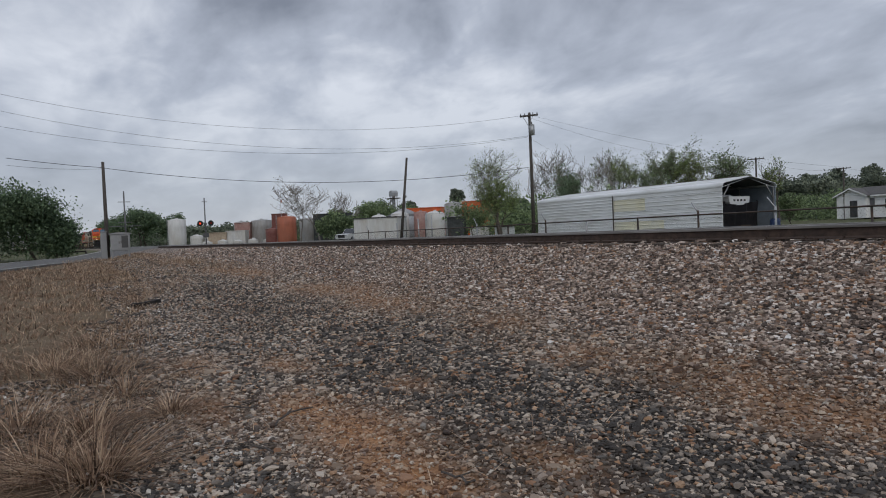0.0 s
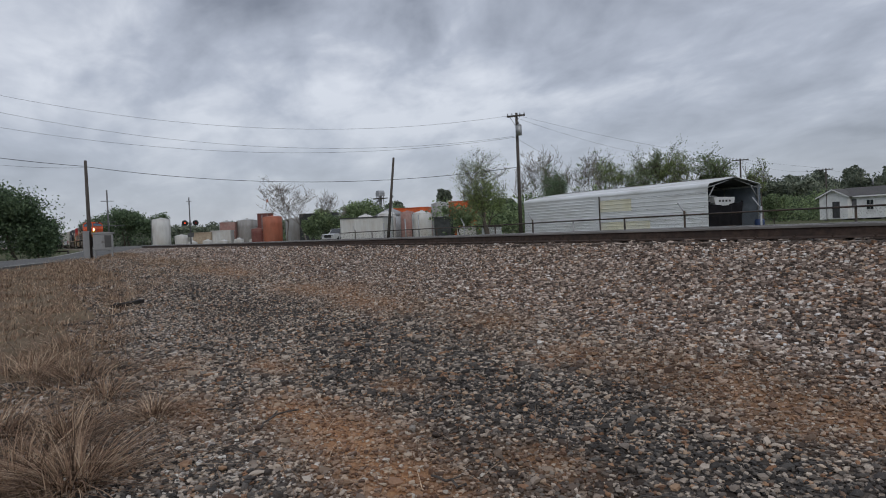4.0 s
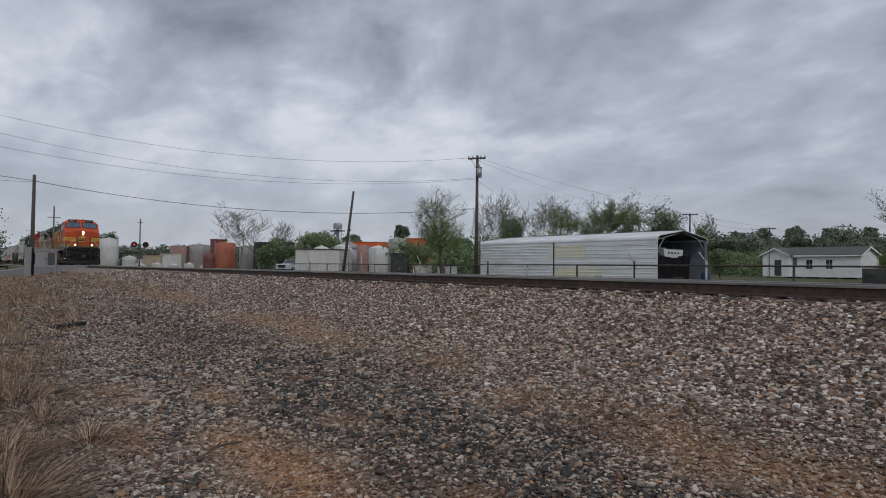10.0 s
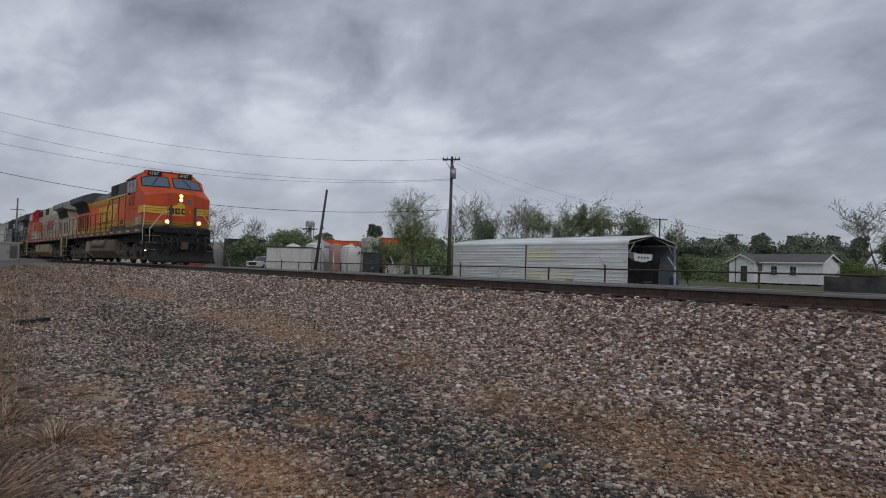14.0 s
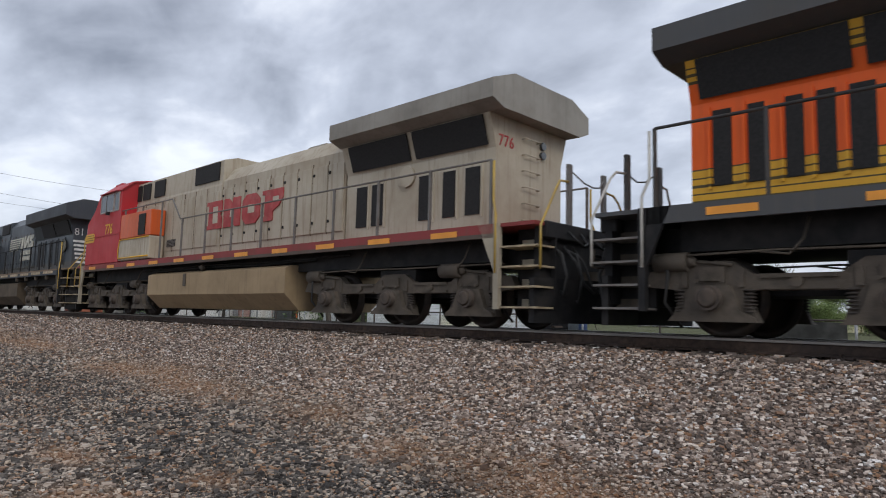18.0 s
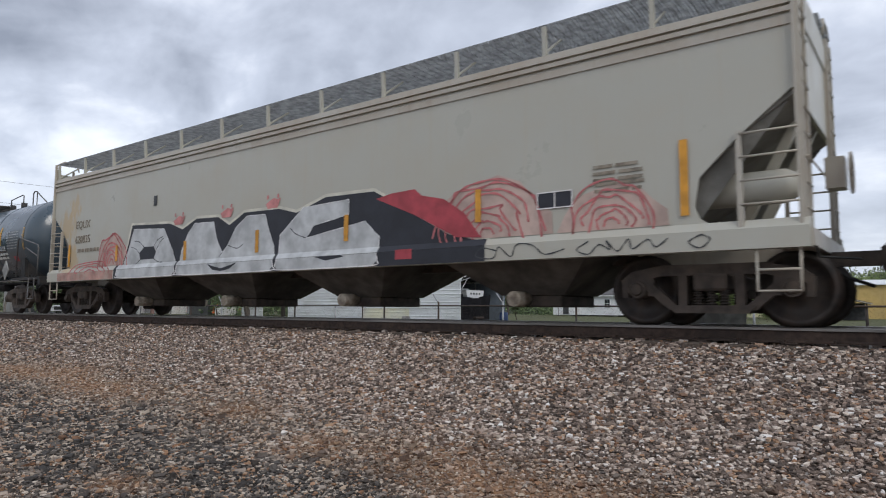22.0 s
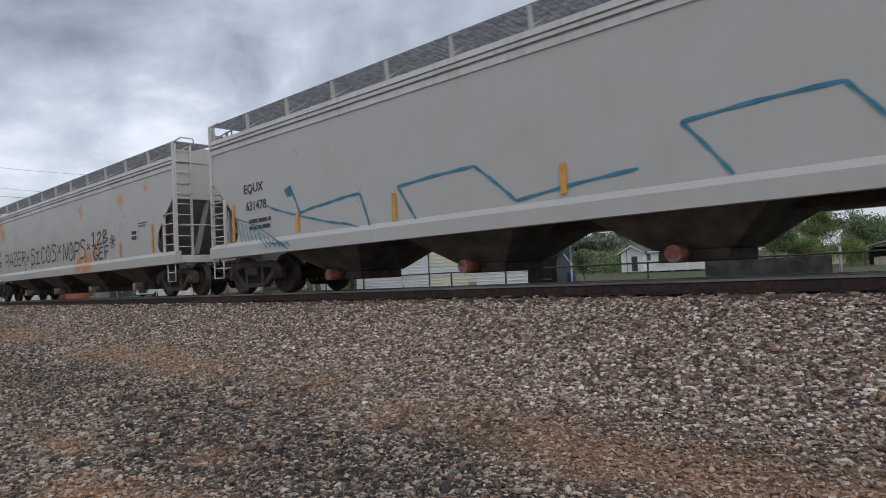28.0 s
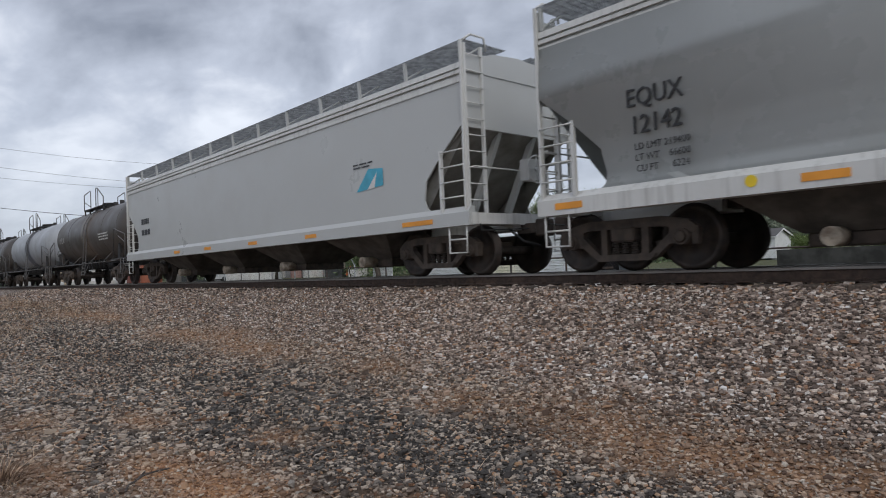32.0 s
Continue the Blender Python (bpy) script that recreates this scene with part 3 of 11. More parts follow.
# ---- locomotives ----
def loco(label, way, P, style):
    """way: 1 runs cab first, -1 runs long hood first. P: coats of paint."""
    e = thing("locomotive", label, "locomotive", "locomotives of the train")

    def put(name, bm, material, parent=None, label=""):
        if way < 0:
            shift(bm, TURN)
        return part(name, bm, material, parent or e, label)
    ns = style == "dark"
    # frame, sill, deck
    put("frame", box(bm_new(), -9.9, 9.9, -0.75, 0.75, 1.1, 1.5), M_blk)
    put("underframe", box(bm_new(), -9.4, 9.3, -1.12, 1.12, 1.12, 1.6), M_blk)
    put("deck", box(bm_new(), -10.5, 10.3, -1.5, 1.5, 1.64, 1.70), P["sill"])
    for s in (-1, 1):
        put("side_sill", box(bm_new(), -9.7, 9.6, s * 1.5 - 0.03, s * 1.5 + 0.03, 1.47, 1.70), P["sill"])
        for i in range(11):
            u = -8.9 + i * 1.72
            put("reflector", box(bm_new(), u, u + (1.28 if ns else 0.62), s * 1.535 - 0.004, s * 1.535 + 0.004, 1.53, 1.63), P.get("refl", M_refl))
    # long hood
    r0 = -5.15 if not ns else -4.2
    k = 0.34 if ns else 0.0
    put("engine_hood", prism(bm_new(), [(-1.0, 1.7), (1.0, 1.7), (1.0, 3.76 + k), (0.70, 4.16 + k), (-0.70, 4.16 + k), (-1.0, 3.76 + k)], "x", r0 + 0.06, 0.415), P["hood"])
    put("radiator_hood", prism(bm_new(), [(-1.0, 1.7), (1.0, 1.7), (1.0, 3.15), (1.2, 3.78), (-1.2, 3.78), (-1.0, 3.15)], "x", -9.3, r0), P["hood"])
    k2 = 0.12 if ns else 0.0
    wg = [(-1.5, 3.86), (-1.5, 4.19 + k2), (-0.9, 4.42 + k2), (0.9, 4.42 + k2), (1.5, 4.19 + k2), (1.5, 3.86), (1.2, 3.74), (-1.2, 3.74)]
    put("radiator_roof", prism(bm_new(), wg, "x", -9.85 if ns else -9.62, r0 + 0.05), P["wing"])
    for s in (-1, 1):
        for a, b in ((-9.15, -7.35), (-7.2, r0 - (1.35 if ns else 0.25))):
            bm = bm_new()
            prism(bm, [(s * 1.03, 3.22), (s * 1.2, 3.72), (s * 1.23, 3.71), (s * 1.06, 3.2)], "x", a, b)
            put("radiator_screen", bm, M_vent)
        # louvred doors under the radiators
        vents = [(-9.0, 0.24), (-8.55, 0.2), (-8.1, 0.2), (-7.75, 0.2), (-7.4, 0.26), (-6.75, 0.3), (-6.1, 0.42)] if style == "orange" else [(-8.95, 0.34), (-8.35, 0.30), (-7.75, 0.34), (-6.35, 0.34), (-5.85, 0.34)] if style == "white" else [(-8.3, 0.3), (-7.4, 0.26), (-6.6, 0.32), (-5.6, 0.36), (-4.9, 0.3)]
        for u, w in vents:
            z0 = 2.0 if style != "dark" else 1.95
            put("vent", box(bm_new(), u, u + w, s * 1.012 - 0.01, s * 1.012 + 0.01, z0, 3.02 if style != "white" else 2.86), M_vent)
            put("vent_frame", box(bm_new(), u - 0.07, u - 0.03, s * 1.015 - 0.015, s * 1.015 + 0.015, z0 - 0.05, 3.08 if style != "white" else 2.92), P["hood"])
        n = 9
        for i in range(n):
            u = r0 + 0.1 + i * (0.3 - r0) / n
            w = (0.3 - r0) / n - 0.045
            d = put("hood_door", box(bm_new(), u, u + w, s * 1.012 - 0.022, s * 1.012 + 0.022, 1.98, 3.52, 0.006), P["hood"])
            for z in (2.2, 3.3):
                put("door_latch", box(bm_new(), u + w - 0.09, u + w - 0.03, s * 1.045 - 0.012, s * 1.045 + 0.012, z, z + 0.06), M_blk, d)
            put("door_seam", box(bm_new(), u + w + 0.014, u + w + 0.031, s * 1.006 - 0.008, s * 1.006 + 0.008, 1.95, 3.6), M_seam)
        # cabinets between engine hood and cab
        for i in range(8):
            u = 0.56 + i * 0.71
            put("cabinet_door", box(bm_new(), u, u + 0.655, s * 1.035 - 0.018, s * 1.035 + 0.018, 1.98, 3.5, 0.006), P.get("cabinet", P["hood"]))
            put("door_seam", box(bm_new(), u + 0.672, u + 0.694, s * 1.034 - 0.008, s * 1.034 + 0.008, 1.95, 3.64), M_seam)
        for u in (3.1, 5.0):
            lv = put("louvre", box(bm_new(), u, u + 0.58, s * 1.056 - 0.008, s * 1.056 + 0.008, 2.1, 2.32), M_vent)
            for i in range(5):
                put("louvre_slat", prism(bm_new(), [(s * 1.062, 2.115 + i * 0.043), (s * 1.085, 2.105 + i * 0.043), (s * 1.085, 2.125 + i * 0.043), (s * 1.062, 2.135 + i * 0.043)], "x", u + 0.01, u + 0.57), M_rail_grey, lv)
        put("intake_screen", box(bm_new(), 0.62, 2.05, s * 1.02 - 0.03, s * 1.02 + 0.03, 3.83, 4.34), M_vent)
        for u, w in ((4.15, 0.75), (5.25, 0.55), (5.95, 0.3)):
            put("cabinet_screen", box(bm_new(), u, u + w, s * 1.02 - 0.03, s * 1.02 + 0.03, 3.78, 4.3), M_vent)
    put("equipment_cabinet", prism(bm_new(), [(-1.03, 1.7), (1.03, 1.7), (1.03, 3.66), (1.015, 3.72), (1.0, 4.38), (0.6, 4.5), (-0.6, 4.5), (-1.0, 4.38), (-1.015, 3.72), (-1.03, 3.66)], "x", 0.42, 6.3), P.get("cabinet", P["hood"]))
    put("exhaust", box(bm_new(), -3.35, -2.55, -0.32, 0.32, 4.14 + k, 4.38 + k, 0.04), P["wing"])
    if style == "white":
        for s in (-1, 1):
            put("fan_cover", cyl(bm_new(), (-7.08, s * 1.0, 2.9), (-7.08, s * 1.06, 2.9), 0.21, seg=18), P.get("cabinet", P["hood"]))
    # cab
    def uf(z):
        return 8.72 if z <= 3.66 else 8.72 - (z - 3.66) * 0.85
    ring = [(1.53, 1.72), (1.53, 3.66), (1.53, 4.14), (1.2, 4.42), (0.5, 4.56)]
    ring = ring + [(-y, z) for y, z in ring[::-1]]
    bm = bm_new()
    back = [bm.verts.new((6.3, y, z)) for y, z in ring]
    front = [bm.verts.new((uf(z), y, z)) for y, z in ring]
    k = len(ring)
    for i in range(k):
        j = (i + 1) % k
        bm.faces.new((back[i], back[j], front[j], front[i]))
    bm.faces.new(back)
    bm.faces.new([front[i] for i in (0, 1, 8, 9)])
    bm.faces.new([front[i] for i in (1, 2, 3, 4, 5, 6, 7, 8)])
    bmesh.ops.recalc_face_normals(bm, faces=bm.faces)
    put("cab", bm, P["cab"])
    bm = bm_new()
    k3 = 0.18 if style == "white" else 0.0
    base = [(8.7, 1.53), (9.68 - k3, 1.5), (10.1 - k3, 0.6), (10.1 - k3, -0.6), (9.68 - k3, -1.5), (8.7, -1.53)]
    tops = [3.66, 3.2, 3.36, 3.36, 3.2, 3.66]
    lo = [bm.verts.new((x, y, 1.72)) for x, y in base]
    hi = [bm.verts.new((x, y, z)) for (x, y), z in zip(base, tops)]
    mid = bm.verts.new((8.7, 0, 3.72))
    for i in range(5):
        bm.faces.new((lo[i], lo[i + 1], hi[i + 1], hi[i]))
    for a, b in ((0, 1), (1, 2), (2, 3), (3, 4), (4, 5)):
        bm.faces.new((hi[a], hi[b], mid))
    bmesh.ops.recalc_face_normals(bm, faces=bm.faces)
    put("nose", bm, P["nose"])
    put("cab_roof", prism(bm_new(), [(-1.56, 4.12), (-1.2, 4.425), (-0.5, 4.565), (0.5, 4.565), (1.2, 4.425), (1.56, 4.12), (1.54, 4.18), (1.2, 4.47), (0.5, 4.6), (-0.5, 4.6), (-1.2, 4.47), (-1.54, 4.18)], "x", 6.22, 8.0), P["roof"])
    for s in (-1, 1):
        for a, b in ((6.52, 6.85), (7.0, 7.62), (7.66, 8.12)):
            w = put("side_window", box(bm_new(), a, b, s * 1.535 - 0.01, s * 1.535 + 0.01, 3.5, 4.06), M_glass2)
            bm = bm_new()
            box(bm, a - 0.04, b + 0.04, s * 1.54 - 0.012, s * 1.54 + 0.012, 3.46, 3.5)
            box(bm, a - 0.04, b + 0.04, s * 1.54 - 0.012, s * 1.54 + 0.012, 4.06, 4.1)
            box(bm, a - 0.04, a, s * 1.54 - 0.012, s * 1.54 + 0.012, 3.5, 4.06)
            box(bm, b, b + 0.04, s * 1.54 - 0.012, s * 1.54 + 0.012, 3.5, 4.06)
            put("window_frame", bm, M_wframe, w)
        bm = bm_new()
        prism(bm, [(s * 1.38, 3.76), (s * 0.13, 3.80), (s * 0.13, 4.27), (s * 0.9, 4.27), (s * 1.34, 4.14)], "x", 0, 0.02)
        for v in bm.verts:
            v.co.x += uf(v.co.z) + 0.004
        w = put("windshield", bm, M_glass)
        bm = bm_new()
        tube(bm, [(uf(4.2) + 0.05, s * 0.6, 4.22), (uf(3.85) + 0.04, s * 0.9, 3.86)], 0.012)
        put("wiper", bm, M_blk, w)
        hb = put("number_housing", prism(bm_new(), [(7.6, 4.3), (8.2, 4.26), (8.2, 4.58), (7.6, 4.6)], "y", s * 0.72 - 0.37, s * 0.72 + 0.37), P["cab"])
        put("number_board", box(bm_new(), 8.2, 8.225, s * 0.72 - 0.32, s * 0.72 + 0.32, 4.31, 4.55, 0.008), M_blk, hb)
        bm = bm_new()
        prism(bm, [(s * 1.43, 3.71), (s * 0.08, 3.75), (s * 0.08, 4.31), (s * 0.93, 4.31), (s * 1.40, 4.17)], "x", -0.012, 0.012)
        for v in bm.verts:
            v.co.x += uf(v.co.z)
        put("windshield_gasket", bm, M_blk)
        put("sun_visor", box(bm_new(), 6.5, 8.1, s * 1.58 - 0.06, s * 1.58 + 0.06, 4.12, 4.135), P["roof"])
        put("cab_side_rail", box(bm_new(), 6.3, 8.6, s * 1.54 - 0.01, s * 1.54 + 0.01, 2.66, 2.69), P["cab"])
        put("mirror", box(bm_new(), 7.2, 7.32, s * 1.62 - 0.05, s * 1.62 + 0.05, 3.36, 3.46), M_blk)
    bm = bm_new()
    tube(bm, [(7.0, 0.3, 4.58), (7.0, 0.3, 4.7), (7.4, 0.3, 4.7)], 0.03)
    tube(bm, [(7.0, -0.3, 4.58), (7.0, -0.3, 4.68), (7.3, -0.3, 4.68)], 0.02)
    put("horn", bm, M_blk)
    # lamps
    lit = style == "orange"
    for z in (3.24, 3.05):
        h = put("headlight", cyl(bm_new(), (10.06, 0.0, z), (10.14, 0.0, z), 0.092, seg=16), M_lamp if lit else M_glass2)
        bm = bm_new()
        cyl(bm, (10.08, 0.0, z), (10.17, 0.0, z), 0.105, 0.105, seg=16, caps=False)
        put("lamp_bezel", bm, M_blk, h)
        if lit:
            put("lamp_core", cyl(bm_new(), (10.14, 0.0, z), (10.146, 0.0, z), 0.058, seg=14), M_core, h)
    for s in (-1, 1):
        h = put("ditch_light", cyl(bm_new(), (10.5, s * 0.72, 1.98), (10.6, s * 0.72, 1.98), 0.09, seg=14), M_lamp if lit else M_glass2)
        if lit:
            put("lamp_core", cyl(bm_new(), (10.6, s * 0.72, 1.98), (10.606, s * 0.72, 1.98), 0.055, seg=14), M_core, h)
        put("ditch_light_housing", box(bm_new(), 10.3, 10.52, s * 0.72 - 0.11, s * 0.72 + 0.11, 1.78, 2.1, 0.02), P["nose"])
    put("nose_door", box(bm_new(), 10.09, 10.115, 0.2, 0.58, 1.75, 3.2), P["nose"])
    put("door_window", box(bm_new(), 10.115, 10.125, 0.3, 0.48, 2.85, 3.1), M_glass)
    # rear end lamps and grabs
    for z in (3.42, 3.24):
        put("rear_light", cyl(bm_new(), (-9.3, 0.35 * way, z), (-9.36, 0.35 * way, z), 0.075, seg=14), M_glass2)
    for i in range(6):
        z = 1.95 + i * 0.3
        if ns:
            break
        put("rung", tube(bm_new(), [(-9.3, -0.25 * way, z), (-9.38, -0.25 * way, z), (-9.38, 0.2 * way, z), (-9.3, 0.2 * way, z)], 0.014), P["hood"])
    # handrails
    for s in (-1, 1):
        bm = bm_new()
        tube(bm, [(-9.6, s * 1.48, 2.78), (1.9, s * 1.48, 2.78), (2.5, s * 1.48, 3.42), (6.3, s * 1.48, 3.42)], 0.022)
        put("handrail", bm, P["rail"])
        for i in range(12):
            u = -9.6 + i * 1.42
            top = 2.78 if u < 1.95 else 3.42
            put("stanchion", box(bm_new(), u - (0.045 if ns else 0.022), u + (0.045 if ns else 0.022), s * 1.48 - 0.022, s * 1.48 + 0.022, 1.55, top), P["rail"])
        for q in (1, -1):
            x = q * 9.72
            bm = bm_new()
            box(bm, min(x, x + q * 0.1), max(x, x + q * 0.1), s * 1.5 - 0.05, s * 1.5 + 0.05, 0.32, 1.7)
            prism(bm, [(x, 1.7), (x - q * 0.35, 1.7), (x, 0.9)], "y", s * 1.5 - 0.03, s * 1.5 + 0.03)
            put("step_panel", bm, P.get("step", M_blk))
            for i, z in enumerate((0.34, 0.66, 0.98, 1.3)):
                a, b = sorted((x + q * 0.1, x + q * 0.82))
                put("riser", box(bm_new(), a + 0.12, b - 0.12, min(s * 1.03, s * 1.06), max(s * 1.03, s * 1.06), z + 0.03, z + 0.16), P.get("step", M_run))
                t = put("step", box(bm_new(), a, b, min(s * 1.02, s * 1.5), max(s * 1.02, s * 1.5), z, z + 0.03), P.get("tread", M_rail_grey))
            a, b = sorted((x + q * 0.1, x + q * 0.84))
            put("step_back", box(bm_new(), a, b, s * 1.0 - 0.02, s * 1.0 + 0.02, 0.32, 1.66), M_blk)
            bm = bm_new()
            tube(bm, [(x + q * 0.04, s * 1.55, 0.9), (x + q * 0.04, s * 1.55, 1.85), (x - q * 0.05, s * 1.5, 2.1), (x - q * 0.05, s * 1.5, 2.75)], 0.022)
            put("grab_iron", bm, P["grab"])
            bm = bm_new()
            tube(bm, [(x + q * 0.86, s * 1.46, 0.95), (x + q * 0.86, s * 1.46, 1.62), (x + q * 0.83, s * 0.98, 2.3), (x + q * 0.8, s * 0.86, 2.42), (x + q * 0.79, s * 0.6, 2.44)], 0.02)
            put("grab_iron", bm, P["grab"])
    for q in (1, -1):
        a, b = sorted((q * 10.3, q * 10.56))
        put("anticlimber", box(bm_new(), a, b, -1.25, 1.25, 1.45, 1.72, 0.02), M_blk)
        a, b = sorted((q * 10.34, q * 10.46))
        put("pilot", box(bm_new(), a, b, -1.3, 1.3, 0.42, 1.46), M_blk)
        bm = bm_new()
        prism(bm, [(-1.42, q * 10.34), (0, q * 10.62), (1.42, q * 10.34), (1.42, q * 10.44), (0, q * 10.82), (-1.42, q * 10.44)], "z", 0.12, 0.82)
        for v in bm.verts:
            v.co.x, v.co.y = v.co.y, v.co.x
        bmesh.ops.recalc_face_normals(bm, faces=bm.faces)
        if lit and q > 0:
            bm.free()
            bm = bm_new()
            grid = []
            for i in range(15):
                y = -1.5 + i * 3.0 / 14
                zt = 1.12 - 0.34 * abs(y / 1.5) ** 4
                row = []
                for k in range(7):
                    z = 0.1 + (zt - 0.1) * k / 6
                    row.append((10.46 + 0.34 * (1 - abs(y) / 1.5) + 0.34 * ((z - 0.66) / 0.56) ** 2, y, z))
                grid.append(row)
            fr_ = [[bm.verts.new(p) for p in row] for row in grid]
            bk = [[bm.verts.new((p[0] - 0.05, p[1], p[2])) for p in row] for row in grid]
            for i in range(14):
                for k in range(6):
                    bm.faces.new((fr_[i][k], fr_[i + 1][k], fr_[i + 1][k + 1], fr_[i][k + 1])).smooth = True
                    bm.faces.new((bk[i][k], bk[i][k + 1], bk[i + 1][k + 1], bk[i + 1][k]))
                for k in (0, 6):
                    bm.faces.new((fr_[i][k], fr_[i + 1][k], bk[i + 1][k], bk[i][k]))
            for i in (0, 14):
                for k in range(6):
                    bm.faces.new((fr_[i][k], fr_[i][k + 1], bk[i][k + 1], bk[i][k]))
            bmesh.ops.recalc_face_normals(bm, faces=bm.faces)
            for y in (-0.95, 0.95):
                put("plow_grab", tube(bm_new(), [(10.95, y - 0.12, 1.0), (11.02, y - 0.12, 0.85), (11.02, y + 0.25, 0.8), (10.9, y + 0.25, 0.95)], 0.02), M_blk)
        put("plow", bm, P.get("plow", M_blk))
        bm = bm_new()
        a, b = sorted((q * 10.3, q * 10.8))
        box(bm, a, b, -0.11, 0.11, 0.78, 0.98)
        a, b = sorted((q * 10.78, q * 11.05))
        box(bm, a, b, -0.17, 0.13, 0.70, 1.04, 0.03)
        put("coupler", bm, M_run)
        for y in (-0.75, -0.5, 0.45, 0.7):
            put("air_hose", tube(bm_new(), [(q * 10.5, y, 1.35), (q * 10.72, y, 1.1), (q * 10.8, y * 0.8, 0.75), (q * 10.9, y * 0.6, 0.6)], 0.024), M_hose)
        for y, d, zl in ((-1.0, 0.05, 0.5), (-0.62, 0.12, 0.42), (-0.36, 0.2, 0.5), (0.58, 0.1, 0.45), (0.95, 0.06, 0.55)):
            put("air_hose", tube(bm_new(), [(q * 10.48, y, 1.3), (q * (10.6 + d), y + 0.05, 1.2), (q * (10.72 + d), y + 0.08, 0.85), (q * (10.62 + d), y + 0.02, zl), (q * 10.5, y - 0.1, zl + 0.12)], 0.03), M_hose)
        put("uncoupling_lever", tube(bm_new(), [(q * 10.6, -1.35, 1.2), (q * 10.66, -1.3, 0.95), (q * 10.7, -0.4, 0.98), (q * 10.85, -0.2, 1.05)], 0.018), M_run)
        for y in (-0.3, 0.3):
            put("cable_loop", tube(bm_new(), [(q * 10.56, y, 1.6), (q * 10.72, y + 0.05, 1.42), (q * 10.76, y + 0.2, 1.36), (q * 10.7, y + 0.32, 1.45), (q * 10.56, y + 0.36, 1.6)], 0.022), M_hose)
        bm = bm_new()
        for y in (-0.55, 0.55):
            box(bm, q * 10.5 - 0.03, q * 10.5 + 0.03, y - 0.055, y + 0.055, 1.7, 2.74)
        tube(bm, [(q * 10.5, -0.55, 2.66), (q * 10.6, -0.25, 2.46), (q * 10.62, 0, 2.42), (q * 10.6, 0.25, 2.46), (q * 10.5, 0.55, 2.66)], 0.014)
        put("end_rail", bm, P["rail"])
    # fuel tank
    prof = [(-1.46, 0.62), (-1.46, 1.2), (-1.3, 1.27), (1.3, 1.27), (1.46, 1.2), (1.46, 0.62), (1.05, 0.24), (-1.05, 0.24)]
    low = [(-1.46, 0.62), (-1.46, 0.8), (1.46, 0.8), (1.46, 0.62), (1.05, 0.24), (-1.05, 0.24)]
    if style == "orange":
        put("fuel_tank", prism(bm_new(), prof, "x", 1.55, 3.95), P["tank"])
        put("fuel_tank_trough", prism(bm_new(), low, "x", -2.75, 1.55), P["tank"])
        put("battery_box", prism(bm_new(), prof, "x", -3.6, -2.75), P["batt"])
        put("tank_core", box(bm_new(), -2.7, 1.5, -0.7, 0.7, 0.8, 1.3), M_blk)
        for s in (-1, 1):
            for a, b in ((-2.55, -0.85), (-0.45, 1.45)):
                bm = lathe(bm_new(), [(a, 0.0001), (a + 0.02, 0.16), (a + 0.12, 0.27), (b - 0.12, 0.27), (b - 0.02, 0.16), (b, 0.0001)], 18, "x")
                r = put("air_reservoir", shift(bm, Matrix.Translation((0, s * 1.14, 1.09))), P["res"])
                for u in (a + 0.2, b - 0.2):
                    bm = bm_new()
                    box(bm, u - 0.03, u + 0.03, s * 1.14 - 0.29, s * 1.14 + 0.29, 0.8, 0.9)
                    cyl(bm, (u - 0.012, s * 1.14, 1.09), (u + 0.012, s * 1.14, 1.09), 0.277, seg=18)
                    put("reservoir_strap", bm, M_run, r)
    else:
        put("fuel_tank", prism(bm_new(), prof, "x", -3.6, 3.9), P["tank"])
    for s in (-1, 1):
        g = put("fuel_gauge", box(bm_new(), 1.35, 1.5, s * 1.47 - 0.015, s * 1.47 + 0.015, 0.85, 1.2), M_run)
        put("fuel_filler", cyl(bm_new(), (0.6, s * 1.3, 1.26), (0.6, s * 1.42, 1.4), 0.07, seg=12), M_run)
        bm = bm_new()
        for z, a, b in ((1.36, -4.4, 4.2), (1.42, -5.6, 5.0)):
            tube(bm, [(a, s * 1.2, z), (a / 2, s * 1.22, z - 0.04), (0, s * 1.2, z), (b, s * 1.22, z - 0.03)], 0.03)
        put("pipe_run", bm, M_blk)
    loco_truck(e, 6.97)
    loco_truck(e, -6.97)
    for s in (-1, 1):
        put("step_lamp", cyl(bm_new(), (9.95, s * 1.46, 0.62), (10.0, s * 1.46, 0.62), 0.03, seg=8), M_lamp2)
    return e


